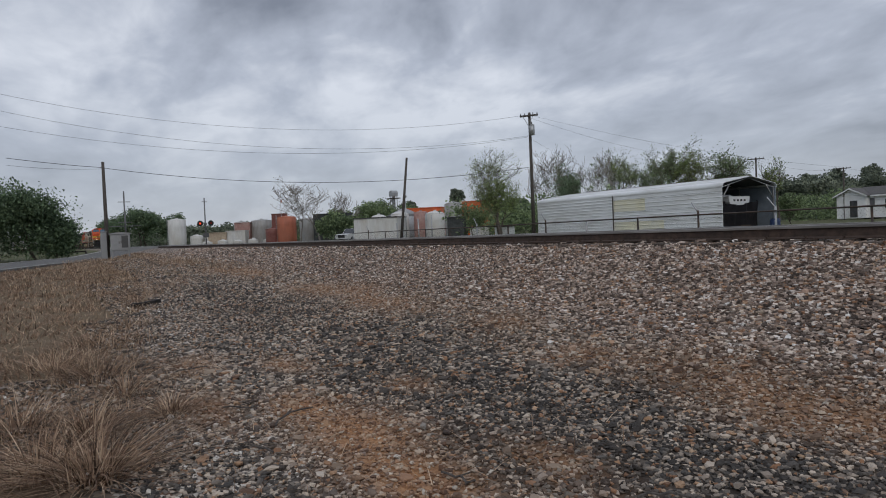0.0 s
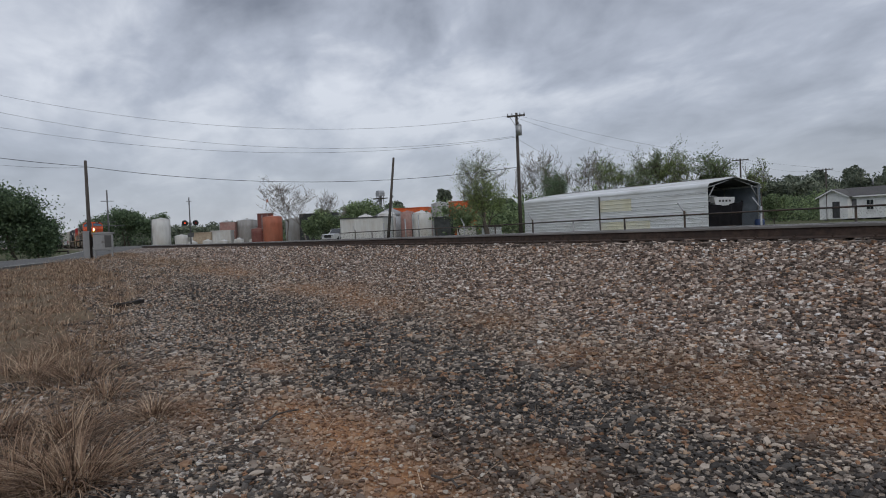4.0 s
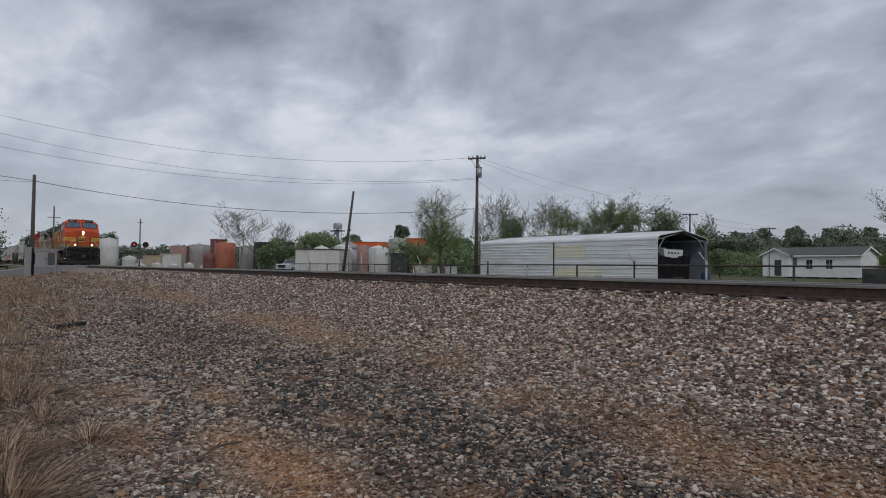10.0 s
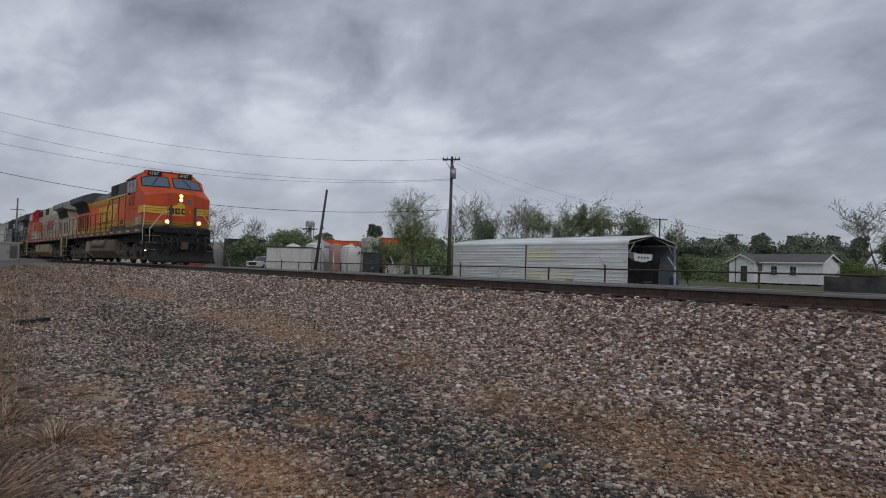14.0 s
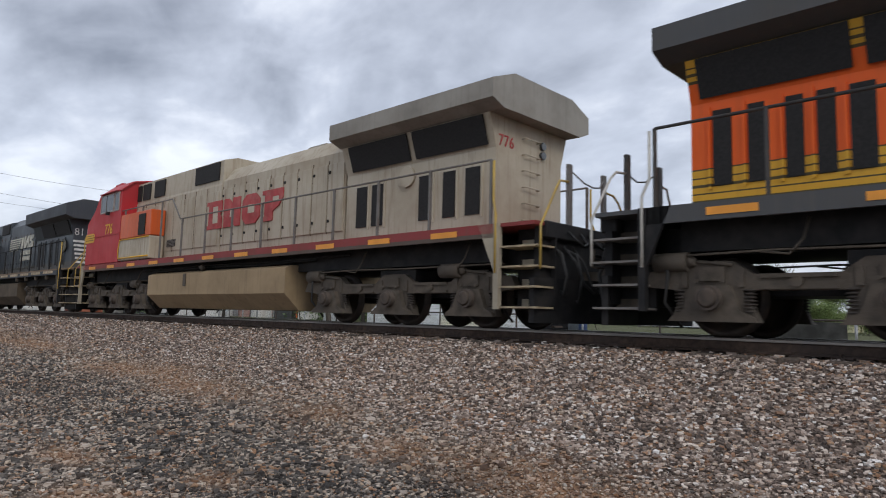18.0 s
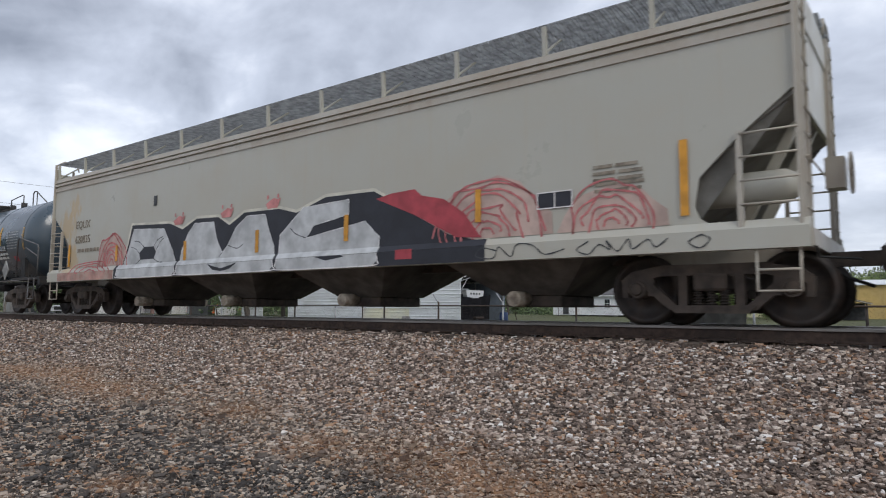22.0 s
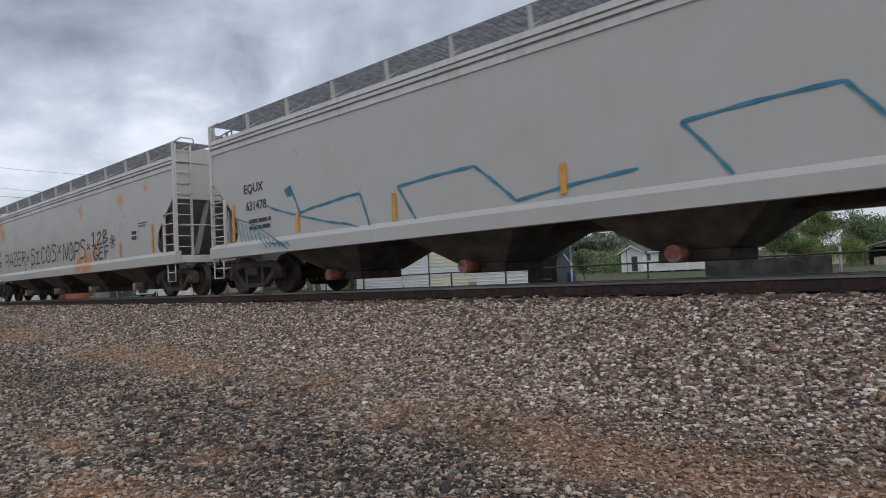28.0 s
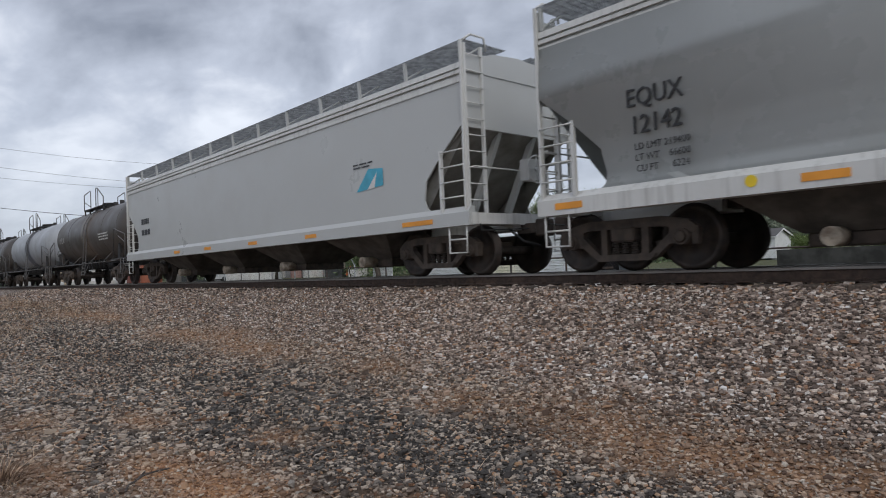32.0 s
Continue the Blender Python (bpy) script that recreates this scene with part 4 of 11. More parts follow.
def build_locos():
    # leading unit, orange
    HOT = (0.80, 0.118, 0.014)
    low = [(0, GREY), (1.72, YEL)] + lined(1.78, 2.2, 4) + [(2.22, LINE), (2.24, HOT), (3.40, LINE)] + lined(3.42, 3.70)[1:] + [(3.72, LINE), (3.74, GREY)]
    stops = [(0, GREY), (1.97, YEL)] + lined(1.99, 2.26) + [(2.27, LINE), (2.29, HOT), (3.40, LINE)] + lined(3.42, 3.70)[1:] + [(3.72, LINE), (3.74, GREY)]
    hood = paint("orange_hood_paint", low, 0.5, grime=(0.16, 0.07, 0.035), amt=0.14, streak=0.2, spec=0.3)
    cabinet = paint("orange_cabinet_side_paint", stops, 0.5, grime=(0.16, 0.07, 0.035), amt=0.14, streak=0.2, spec=0.3)
    dull = (0.40, 0.205, 0.035)
    cab = paint("orange_cab_paint", [(0, GREY), (1.78, dull)] + lined(1.80, 2.1, 3, dull) + [(2.12, LINE), (2.14, (0.60, 0.080, 0.018))], 0.5, grime=(0.14, 0.05, 0.03), amt=0.35, streak=0.3, spec=0.3)
    nose = paint("orange_nose_paint", [(0, GREY), (1.80, dull)] + lined(1.82, 2.0, 2, dull) + [(2.02, (0.58, 0.078, 0.018))], 0.5, spec=0.3, grime=(0.13, 0.05, 0.03), amt=0.45, streak=0.35)
    grey = paint("dark_grey_paint", [(0, GREY)], 0.55, amt=0.3)
    tank = paint("grimy_tank_paint", [(0, (0.15, 0.112, 0.076))], 0.75, grime=(0.03, 0.026, 0.022), amt=0.6, streak=0.5)
    P = dict(hood=hood, cabinet=cabinet, batt=paint("pale_box_paint", [(0, (0.27, 0.235, 0.17))], 0.7, grime=(0.10, 0.08, 0.06), amt=0.5), cab=cab, nose=nose, wing=grey, roof=paint("sooty_orange_roof", [(0, (0.30, 0.06, 0.025))], 0.6, grime=(0.03, 0.028, 0.026), amt=0.75, streak=0.4), sill=grey, rail=M_rail_dark, grab=M_rail_white, tank=tank, res=paint("reservoir_paint", [(0, (0.27, 0.195, 0.135))], 0.36, amt=0.5, streak=0.3))
    a = loco("orange diesel locomotive with yellow stripes and lit headlights", 1, P, "orange")
    for s in (-1, 1):
        pts = [(8.72, 2.42), (8.8, 2.36), (9.64, 2.42), (9.64, 2.74), (8.8, 2.74), (8.72, 2.68)]
        part("nose_stripe", prism(bm_new(), pts, "y", s * 1.525 - 0.02, s * 1.525 + 0.012), M_yelp, a)
        for z in (2.38, 2.48, 2.56, 2.64, 2.72):
            part("pin_line", box(bm_new(), 8.8, 9.6, s * 1.53 - 0.012, s * 1.53 + 0.012, z, z + 0.018), M_blackp, a)
    # yellow shield shape and dark slabs across the nose front
    bm = bm_new()
    v = [(10.106, -0.55, 2.3), (10.106, 0.55, 2.3), (10.106, 0.55, 2.72), (10.106, 0.2, 2.8), (10.106, 0.0, 3.0), (10.106, -0.2, 2.8), (10.106, -0.55, 2.72)]
    bm.faces.new([bm.verts.new(p) for p in v])
    part("nose_mark", bm, M_yelp, a)
    for s in (-1, 1):
        bm = bm_new()
        q = [(9.70, s * 1.46, 2.42), (10.105, s * 0.6, 2.3), (10.105, s * 0.6, 2.72), (9.70, s * 1.46, 2.74)]
        bm.faces.new([bm.verts.new((x + 0.006, y + s * 0.004, z)) for x, y, z in q])
        part("nose_stripe", bm, M_yelp, a)
    for y, w in ((-0.42, 0.12), (-0.14, 0.11), (0.14, 0.11), (0.42, 0.12)):
        o = part("painted_mark", box(bm_new(), 10.108, 10.114, y - w, y + w, 2.38, 2.66), M_blackp, a)
        part("mark_field", box(bm_new(), 10.114, 10.118, y - 0.03, y + 0.05, 2.46, 2.58), M_yelp, o)
    for s in (-1, 1):
        for z in (2.34, 2.47, 2.58, 2.71):
            bm = bm_new()
            q = [(9.71, s * 1.46, z + 0.03), (10.108, s * 0.62, z), (10.108, s * 0.62, z + 0.02), (9.71, s * 1.46, z + 0.048)]
            bm.faces.new([bm.verts.new((x + 0.01, y + s * 0.008, zz)) for x, y, zz in q])
            part("pin_line", bm, M_blackp, a)
    words("4157", 0.62, 6.85, -1.546, 2.82, M_numb, a, "road_number", squash=0.95, slant=0.1)
    for s in (-1, 1):
        words("4157", 0.22, 8.228, s * 0.72 - 0.27, 4.36, M_white, a, "road_number", face="front")
    part("primer_patch", rect(bm_new(), 8.35, 8.85, 1.86, 2.2, -1.546), mat("primer_patch_b", (0.46, 0.36, 0.25), 0.7, vary=0.3, scale=8), a)
    bm = rect(bm_new(), 8.9, 9.35, 1.86, 2.28, -1.535)
    part("primer_patch", bm, mat("primer_patch", (0.42, 0.30, 0.19), 0.7, vary=0.3, scale=8), a)
    marks(a, -2.42, 2.4, 2.36, 3.28, -1.04, M_yelp, M_edge, mat("orange_field", HOT, 0.5, vary=0.05, spec=0.3))
    # second unit, cream and red, runs long hood first
    CREAM, RED = (0.45, 0.395, 0.305), (0.45, 0.026, 0.034)
    hood2 = paint("cream_hood_paint", [(0, RED), (1.72, CREAM)], 0.6, grime=(0.22, 0.16, 0.10), amt=0.5, streak=0.8)
    cab2 = paint("red_cab_paint", [(0, RED)], 0.5, grime=(0.26, 0.06, 0.05), amt=0.3, streak=0.3, spec=0.3)
    roof2 = paint("weathered_roof", [(0, (0.29, 0.27, 0.235))], 0.7, grime=(0.1, 0.09, 0.08), amt=0.5)
    sill2 = paint("red_sill_paint", [(0, (0.085, 0.06, 0.045)), (1.53, (0.24, 0.028, 0.028))], 0.6, grime=(0.1, 0.06, 0.04), amt=0.4)
    tank2 = paint("tan_tank_paint", [(0, (0.34, 0.245, 0.14))], 0.75, grime=(0.12, 0.09, 0.06), amt=0.45, streak=0.4)
    cream_step = paint("cream_step_paint", [(0, (0.42, 0.37, 0.28))], 0.7, amt=0.5)
    P2 = dict(hood=hood2, cab=cab2, nose=cab2, wing=roof2, roof=cab2, sill=sill2, rail=M_rail_grey, grab=M_rail_yel, tank=tank2, res=tank2, step=cream_step, tread=M_treadt)
    b = loco("weathered cream locomotive with a red cab and rusty streaks", -1, P2, "white")
    marks(b, -1.2, 2.72, 2.44, 3.22, -1.04, mat("sun_faded_red", (0.37, 0.045, 0.045), 0.65, vary=0.15, scale=5, dirt=(0.42, 0.30, 0.25), dscale=3, damt=0.25), None, mat("cream_field", CREAM, 0.6))
    words("776", 0.52, -7.62, -1.546, 2.7, M_yelp, b, "road_number", squash=0.9)
    words("776", 0.3, 9.306, -0.95, 3.2, M_redp, b, "road_number", face="front")
    for s in (-1, 1):
        bm = bm_new()
        prism(bm, [(-9.48, 2.5), (-9.48, 2.82), (-8.7, 2.82), (-8.62, 2.74), (-8.62, 2.58), (-8.7, 2.5)], "y", s * 1.515 - 0.022, s * 1.515 + 0.022)
        part("nose_stripe", bm, M_yelp, b)
        bm = bm_new()
        for z in (2.58, 2.66, 2.74):
            box(bm, -9.45, -8.66, s * 1.53 - 0.012, s * 1.53 + 0.012, z, z + 0.018)
        part("pin_line", bm, M_blackp, b)
        orange = paint("orange_cabinet_paint", [(0, (0.62, 0.10, 0.015))], 0.45, amt=0.2)
        part("rear_cab_cabinet", box(bm_new(), -6.28, -3.85, s * 1.3 - 0.22, s * 1.3 + 0.22, 2.46, 3.26, 0.02), orange, b)
        c = part("lower_cab_panel", box(bm_new(), -6.28, -3.85, s * 1.31 - 0.22, s * 1.31 + 0.22, 1.74, 2.44, 0.02), hood2, b)
        part("cabinet_screen", box(bm_new(), -4.75, -4.25, s * 1.525 - 0.02, s * 1.525 + 0.01, 2.5, 3.16), M_vent, b)
        bm = bm_new()
        tube(bm, [(-6.25, s * 1.545, 1.82), (-3.9, s * 1.545, 1.82)], 0.025)
        tube(bm, [(-6.25, s * 1.545, 1.82), (-6.3, s * 1.545, 2.1), (-6.2, s * 1.545, 2.42), (-3.9, s * 1.545, 2.42)], 0.018)
        part("yellow_band", bm, M_yelp, b)
    # third unit, black, runs long hood first
    BLACK = (0.034, 0.042, 0.053)
    hood3 = paint("black_hood_paint", [(0, (0.30, 0.17, 0.08)), (1.78, (0.062, 0.056, 0.050)), (2.04, BLACK)], 0.42, grime=(0.085, 0.086, 0.088), amt=0.45, streak=0.5)
    cab3 = paint("black_cab_paint", [(0, BLACK), (1.74, (0.33, 0.17, 0.07)), (1.86, (0.085, 0.068, 0.052)), (2.2, BLACK)], 0.5, grime=(0.10, 0.092, 0.082), amt=0.45, streak=0.4)
    roof3 = paint("grey_black_roof", [(0, (0.033, 0.037, 0.045))], 0.6, grime=(0.085, 0.085, 0.085), amt=0.35)
    sill3 = paint("gold_edged_sill", [(0, BLACK), (1.64, (0.20, 0.13, 0.075))], 0.6, grime=(0.09, 0.07, 0.05), amt=0.5)
    tank3 = paint("brown_tank_paint", [(0, (0.095, 0.068, 0.042))], 0.8, grime=(0.035, 0.03, 0.024), amt=0.6, streak=0.5)
    P3 = dict(hood=hood3, cab=cab3, nose=cab3, wing=roof3, roof=roof3, sill=sill3, rail=M_blk, grab=M_rail_yel, tank=tank3, res=tank3, refl=mat("tan_sill_stripe", (0.42, 0.33, 0.22), 0.7, vary=0.3, scale=6, dirt=(0.12, 0.08, 0.05), dscale=4, damt=0.6), tread=M_treadt)
    c = loco("black diesel locomotive with white nose stripes and gold sill", -1, P3, "dark")
    words("8111", 0.44, -7.5, -1.56, 2.9, M_white, c, "road_number", squash=0.85)
    words("8111", 0.42, 9.306, -0.98, 3.12, M_white, c, "road_number", face="front", squash=0.95)
    bm = bm_new()
    for i in range(6):
        z = 1.98 + i * 0.17
        box(bm, 9.302, 9.312, -1.0 + 0.03 * (5 - i), 1.0 - 0.03 * (5 - i), z, z + 0.085)
    part("end_stripe", bm, M_white, c)
    bm = bm_new()
    for i in range(6):
        z = 1.95 + i * 0.16
        k = 0.1 * i
        prism(bm, [(-9.64, z), (-9.05 + k * 0.6, z), (-9.0 + k * 0.6, z + 0.08), (-9.64, z + 0.08)], "y", -1.535, -1.495)
    part("nose_stripe", bm, M_white, c)
    # sweep of stripes, a dark leaping shape, two heavy blocks and two rows of bars
    for i in range(6):
        z = 2.88 + i * 0.105
        part("painted_mark", flat(bm_new(), [(-0.25 + i * 0.02, z), (1.25 + i * 0.14, z), (1.32 + i * 0.14, z + 0.06), (-0.2 + i * 0.02, z + 0.06)], -1.03, 0.03), M_creamp, c)
    part("painted_mark", flat(bm_new(), [(1.75, 2.95), (2.05, 2.9), (2.15, 3.1), (2.3, 3.36), (2.05, 3.5), (1.9, 3.3)], -1.03, 0.03), M_creamp, c)
    part("painted_mark", flat(bm_new(), [(2.35, 2.93), (2.62, 2.93), (2.98, 3.2), (2.98, 2.93), (3.2, 2.93), (3.2, 3.5), (2.95, 3.5), (2.6, 3.18), (2.6, 3.5), (2.35, 3.5)], -1.03, 0.03), M_creamp, c)
    part("painted_mark", flat(bm_new(), [(3.24, 2.93), (3.8, 2.93), (3.86, 3.18), (3.5, 3.28), (3.86, 3.34), (3.86, 3.5), (3.3, 3.5), (3.24, 3.26), (3.56, 3.16), (3.24, 3.1)], -1.03, 0.03), M_creamp, c)
    for j, (z, n) in enumerate(((2.62, 7), (2.34, 8))):
        for i in range(n):
            x = 1.88 + i * (1.62 / n)
            bm = bm_new()
            flat(bm, [(x, z), (x + 1.3 / n, z), (x + 1.3 / n + 0.04, z + 0.2), (x + 0.04, z + 0.2)], -1.03, 0.03)
            part("text_bar", bm, M_creamp, c)
    disc = mat("dull_grey_disc", (0.20, 0.19, 0.15), 0.6, dirt=(0.05, 0.05, 0.045), dscale=6, damt=0.8)
    for s in (-1, 1):
        bm = bm_new()
        ring = [(8.36 + 0.235 * math.cos(i * math.pi / 9), s * 1.06, 2.72 + 0.235 * math.sin(i * math.pi / 9)) for i in range(19)]
        tube(bm, ring, 0.03)
        cyl(bm, (8.36, s * 1.03, 2.72), (8.36, s * 1.07, 2.72), 0.11, seg=14)
        for i in range(8):
            q = i * math.pi / 4
            tube(bm, [(8.36, s * 1.05, 2.72), (8.36 + 0.23 * math.cos(q), s * 1.055, 2.72 + 0.23 * math.sin(q))], 0.022)
        w = part("hand_brake_wheel", bm, disc, c, "dull grey spoked wheel")
        part("wheel_backing", cyl(bm_new(), (8.36, s * 1.0, 2.72), (8.36, s * 1.03, 2.72), 0.25, seg=20), M_blk, w)
        for i in range(4):
            part("sill_box", box(bm_new(), 3.4 + i * 1.5, 3.52 + i * 1.5, s * 1.48 - 0.05, s * 1.48 + 0.05, 1.3, 1.46, 0.01), M_run, c)
        part("step_plate", prism(bm_new(), [(9.17, 1.46), (9.7, 1.46), (9.7, 0.36), (9.52, 0.36), (9.44, 0.62)], "y", s * 1.47 - 0.02, s * 1.47 + 0.02), tank3, c)
    for s in (-1, 1):
        part("grid_box", box(bm_new(), -6.28, -2.0, s * 1.18 - 0.33, s * 1.18 + 0.33, 1.72, 3.3, 0.02), hood3, c)
        for i in range(4):
            u = -5.75 + i * 0.85
            part("grid_screen", box(bm_new(), u, u + 0.7, s * 1.12 - 0.04, s * 1.12 + 0.04, 3.34, 3.95), M_vent, c)
        for i in range(3):
            u = -5.0 + i * 0.85
            part("screen_post", box(bm_new(), u, u + 0.07, s * 1.18 - 0.02, s * 1.18 + 0.02, 3.36, 3.92), M_white, c)
        bm = bm_new()
        tube(bm, [(-6.1, s * 1.5, 3.9), (-2.6, s * 1.5, 4.05), (-2.3, s * 1.5, 3.9), (-1.3, s * 1.48, 2.8)], 0.022)
        part("upper_handrail", bm, M_blk, c)
    return a, b, c


def marks(e, x0, x1, z0, z1, y, fill, edge, field):
    w = (x1 - x0) / 4
    h = z1 - z0
    dz = 0
    for i in range(4):
        a, b = x0 + i * w + 0.04 * w, x0 + (i + 1) * w - 0.08 * w
        m, t = (a + b) / 2, 0.32 * (b - a)
        zl, zh = z0, z1
        sh = [
            [(a, zl), (b, zl), (b, zl + 0.4 * h), (b - 0.1 * w, zl + 0.5 * h), (b, zl + 0.6 * h), (b, zh), (a, zh), (a, zh - 0.14 * h), (a + 0.12 * w, zh - 0.14 * h), (a + 0.12 * w, zl + 0.14 * h), (a, zl + 0.14 * h)],
            [(a, zl), (a + 0.4 * w, zl), (a + 0.4 * w, zl + 0.2 * h), (b - 0.25 * w, zl), (b, zl), (b, zh), (b - 0.4 * w, zh), (b - 0.4 * w, zh - 0.2 * h), (a + 0.25 * w, zh), (a, zh)],
            [(a, zl + 0.2 * h), (a + 0.2 * w, zl), (b - 0.2 * w, zl), (b, zl + 0.2 * h), (b, zh - 0.2 * h), (b - 0.2 * w, zh), (a + 0.2 * w, zh), (a, zh - 0.2 * h)],
            [(a, zl), (a + 0.5 * w, zl), (a + 0.5 * w, zl + 0.3 * h), (b - 0.1 * w, zl + 0.45 * h), (b + 0.08 * w, zh - 0.3 * h), (b + 0.08 * w, zh), (a, zh), (a, zh - 0.14 * h), (a + 0.12 * w, zh - 0.14 * h), (a + 0.12 * w, zl + 0.14 * h), (a, zl + 0.14 * h)]][i]
        if edge:
            c = (m, (zl + zh) / 2)
            part("mark_edge", flat(bm_new(), [(c[0] + (p[0] - c[0]) * 1.1, c[1] + (p[1] - c[1]) * 1.07) for p in sh], y, 0.022), edge, e)
        part("painted_mark", flat(bm_new(), sh, y, 0.026), fill, e)
        holes = [(0.38, 0.66, 0.2, 0.8), (0.36, 0.5, 0.34, 0.62), (0.3, 0.62, 0.36, 0.64), (0.5, 0.78, 0.62, 0.76)][i]
        part("mark_field", rect(bm_new(), a + holes[0] * w, a + holes[1] * w, zl + holes[2] * h, zl + holes[3] * h, y, 0.03), field, e)



# ---- covered hoppers ----
ROWS_Z = [1.18, 1.3, 1.45, 1.6, 1.8, 2.0, 2.25, 2.5, 2.72, 2.74, 3.0, 3.3, 3.6, 3.68]


def hopper_edge(z):
    """How far the side sheet is cut back from the car's end at height z."""
    return float(np.interp(z, [1.18, 1.3, 1.45, 1.8, 2.25, 2.72, 2.74, 4], [1.0, 1.18, 1.24, 1.18, 0.72, 0.14, 0.06, 0.06]))


def hopper_y(z, bulge):
    if not bulge:
        return 1.5
    return float(np.interp(z, [1.18, 1.5, 2.0, 2.5, 3.0, 3.4, 3.68], [1.40, 1.49, 1.545, 1.56, 1.545, 1.51, 1.46]))


def hopper(label, half, truck, skin, sill, dark, bulge=False, tank=False, zw=4.2):
    """half: half length of the body; truck: half distance of the truck centres; zw: height of the roof walk."""
    e = thing("covered_hopper", label, "freight car", "covered hoppers of the train")
    for s in (-1, 1):
        bm = bm_new()
        rows = []
        for z in ROWS_Z:
            x = half - hopper_edge(z)
            y = s * hopper_y(z, bulge)
            rows.append([bm.verts.new((u, y, z)) for u in (-x, -x / 3, x / 3, x)])
        for a, b in zip(rows, rows[1:]):
            for i in range(3):
                f = bm.faces.new((a[i], a[i + 1], b[i + 1], b[i]))
                f.smooth = bulge
        back = [[bm.verts.new((v.co.x, v.co.y - s * 0.03, v.co.z)) for v in r] for r in rows]
        for a, b in zip(back, back[1:]):
            for i in range(3):
                bm.faces.new((a[i], b[i], b[i + 1], a[i + 1])).smooth = bulge
        for i in (0, 3):
            for k in range(len(rows) - 1):
                bm.faces.new((rows[k][i], rows[k + 1][i], back[k + 1][i], back[k][i]))
        for k in (0, -1):
            for i in range(3):
                bm.faces.new((rows[k][i], rows[k][i + 1], back[k][i + 1], back[k][i]))
        bmesh.ops.recalc_face_normals(bm, faces=bm.faces)
        part("side_sheet", bm, skin, e)
        # side sill, plate and ribs at the eave
        bm = bm_new()
        yo = s * (1.5 if not bulge else 1.44)
        prism(bm, [(yo - s * 0.1, 0.9), (s * 1.57, 0.9), (s * 1.57, 1.14), (yo, 1.24), (yo - s * 0.1, 1.24)], "x", -half, half)
        part("side_sill", bm, sill if bulge else skin, e)
        yt = s * hopper_y(3.68, bulge)
        for z0, z1, a, b in ((3.62, 3.68, 0.045, 0.045), (3.72, 3.82, 0.035, 0.02), (3.47, 3.58, 0.022, 0.022)):
            part("top_plate", prism(bm_new(), [(yt - s * 0.06, z0), (yt + s * a, z0), (yt + s * b, z1), (yt - s * 0.06, z1)], "x", -half + 0.06, half - 0.06), sill, e)
        # walkway on the roof: open bars on brackets
        bm = bm_new()
        for k in range(32):
            y = s * (0.374 + k * 0.036)
            box(bm, -half + 0.05, half - 0.05, y - 0.006, y + 0.006, zw + 0.01, zw + 0.025)
        for k in range(int(half * 2 / 0.14)):
            u = -half + 0.1 + k * 0.14
            box(bm, u, u + 0.014, min(s * 0.37, s * 1.5), max(s * 0.37, s * 1.5), zw + 0.011, zw + 0.02)
        part("roof_walk", bm, dark["grid"], e)
        for k in range(13):
            u = -half + 0.15 + k * (2 * half - 0.3) / 12
            bm = bm_new()
            prism(bm, [(s * 1.42, 3.84), (s * 1.48, 3.84), (s * 1.5, zw), (s * 1.45, zw)], "x", u - 0.03, u + 0.03)
            cyl(bm, (u, s * 1.44, 3.9), (u, s * 0.95, zw - 0.01), 0.02, seg=6)
            part("walk_bracket", bm, skin, e)
        for q in (-1, 1):
            # ladders at the corners
            bm = bm_new()
            xx = q * (half - 0.06)
            box(bm, min(xx, xx - q * 0.045), max(xx, xx - q * 0.045), s * 1.53 - 0.025, s * 1.53 + 0.025, 0.95, zw)
            box(bm, min(xx - q * 0.62, xx - q * 0.68), max(xx - q * 0.62, xx - q * 0.68), s * 1.53 - 0.03, s * 1.53 + 0.03, 1.15, 2.3)
            tube(bm, [(xx, s * 1.5, zw), (xx, s * 1.3, zw + 0.14), (xx, s * 0.95, zw + 0.14), (xx, s * 0.9, zw - 0.1)], 0.022)
            for k in range(4):
                z = 1.42 + k * 0.28
                tube(bm, [(xx - q * 0.03, s * 1.56, z), (xx - q * 0.64, s * 1.56, z)], 0.014)
            part("side_ladder", bm, sill, e)
            bm = bm_new()
            for y in (1.48, 1.05):
                box(bm, xx - 0.03, xx + 0.03, s * y - 0.025, s * y + 0.025, 1.1, 4.15)
            for k in range(10):
                z = 1.35 + k * 0.29
                tube(bm, [(xx + q * 0.03, s * 1.48, z), (xx + q * 0.03, s * 1.05, z)], 0.013)
            part("end_ladder", bm, sill, e)
            bm = bm_new()
            a, b = sorted((xx - q * 0.05, xx - q * 0.5))
            tube(bm, [(a, s * 1.52, 0.92), (a, s * 1.52, 0.42), (b, s * 1.52, 0.42), (b, s * 1.52, 0.92)], 0.018)
            tube(bm, [(a, s * 1.52, 0.66), (b, s * 1.52, 0.66)], 0.016)
            part("stirrup_step", bm, sill, e)
        for k in range(6 if bulge else 0):
            u = -half + 0.35 + k * (2 * half - 0.9) / 5.3
            part("reflector", rect(bm_new(), u, u + 0.5, 0.98, 1.08, -1.574) if s < 0 else box(bm_new(), u, u + 0.5, 1.572, 1.58, 0.98, 1.08), M_refl, e)
    # roof
    yt = hopper_y(3.68, bulge)
    part("roof", prism(bm_new(), [(-yt, 3.66), (yt, 3.66), (yt - 0.06, 3.86), (0.7, 4.08), (0, 4.13), (-0.7, 4.08), (-yt + 0.06, 3.86)], "x", -half + 0.06, half - 0.06), skin, e)
    bm = bm_new()
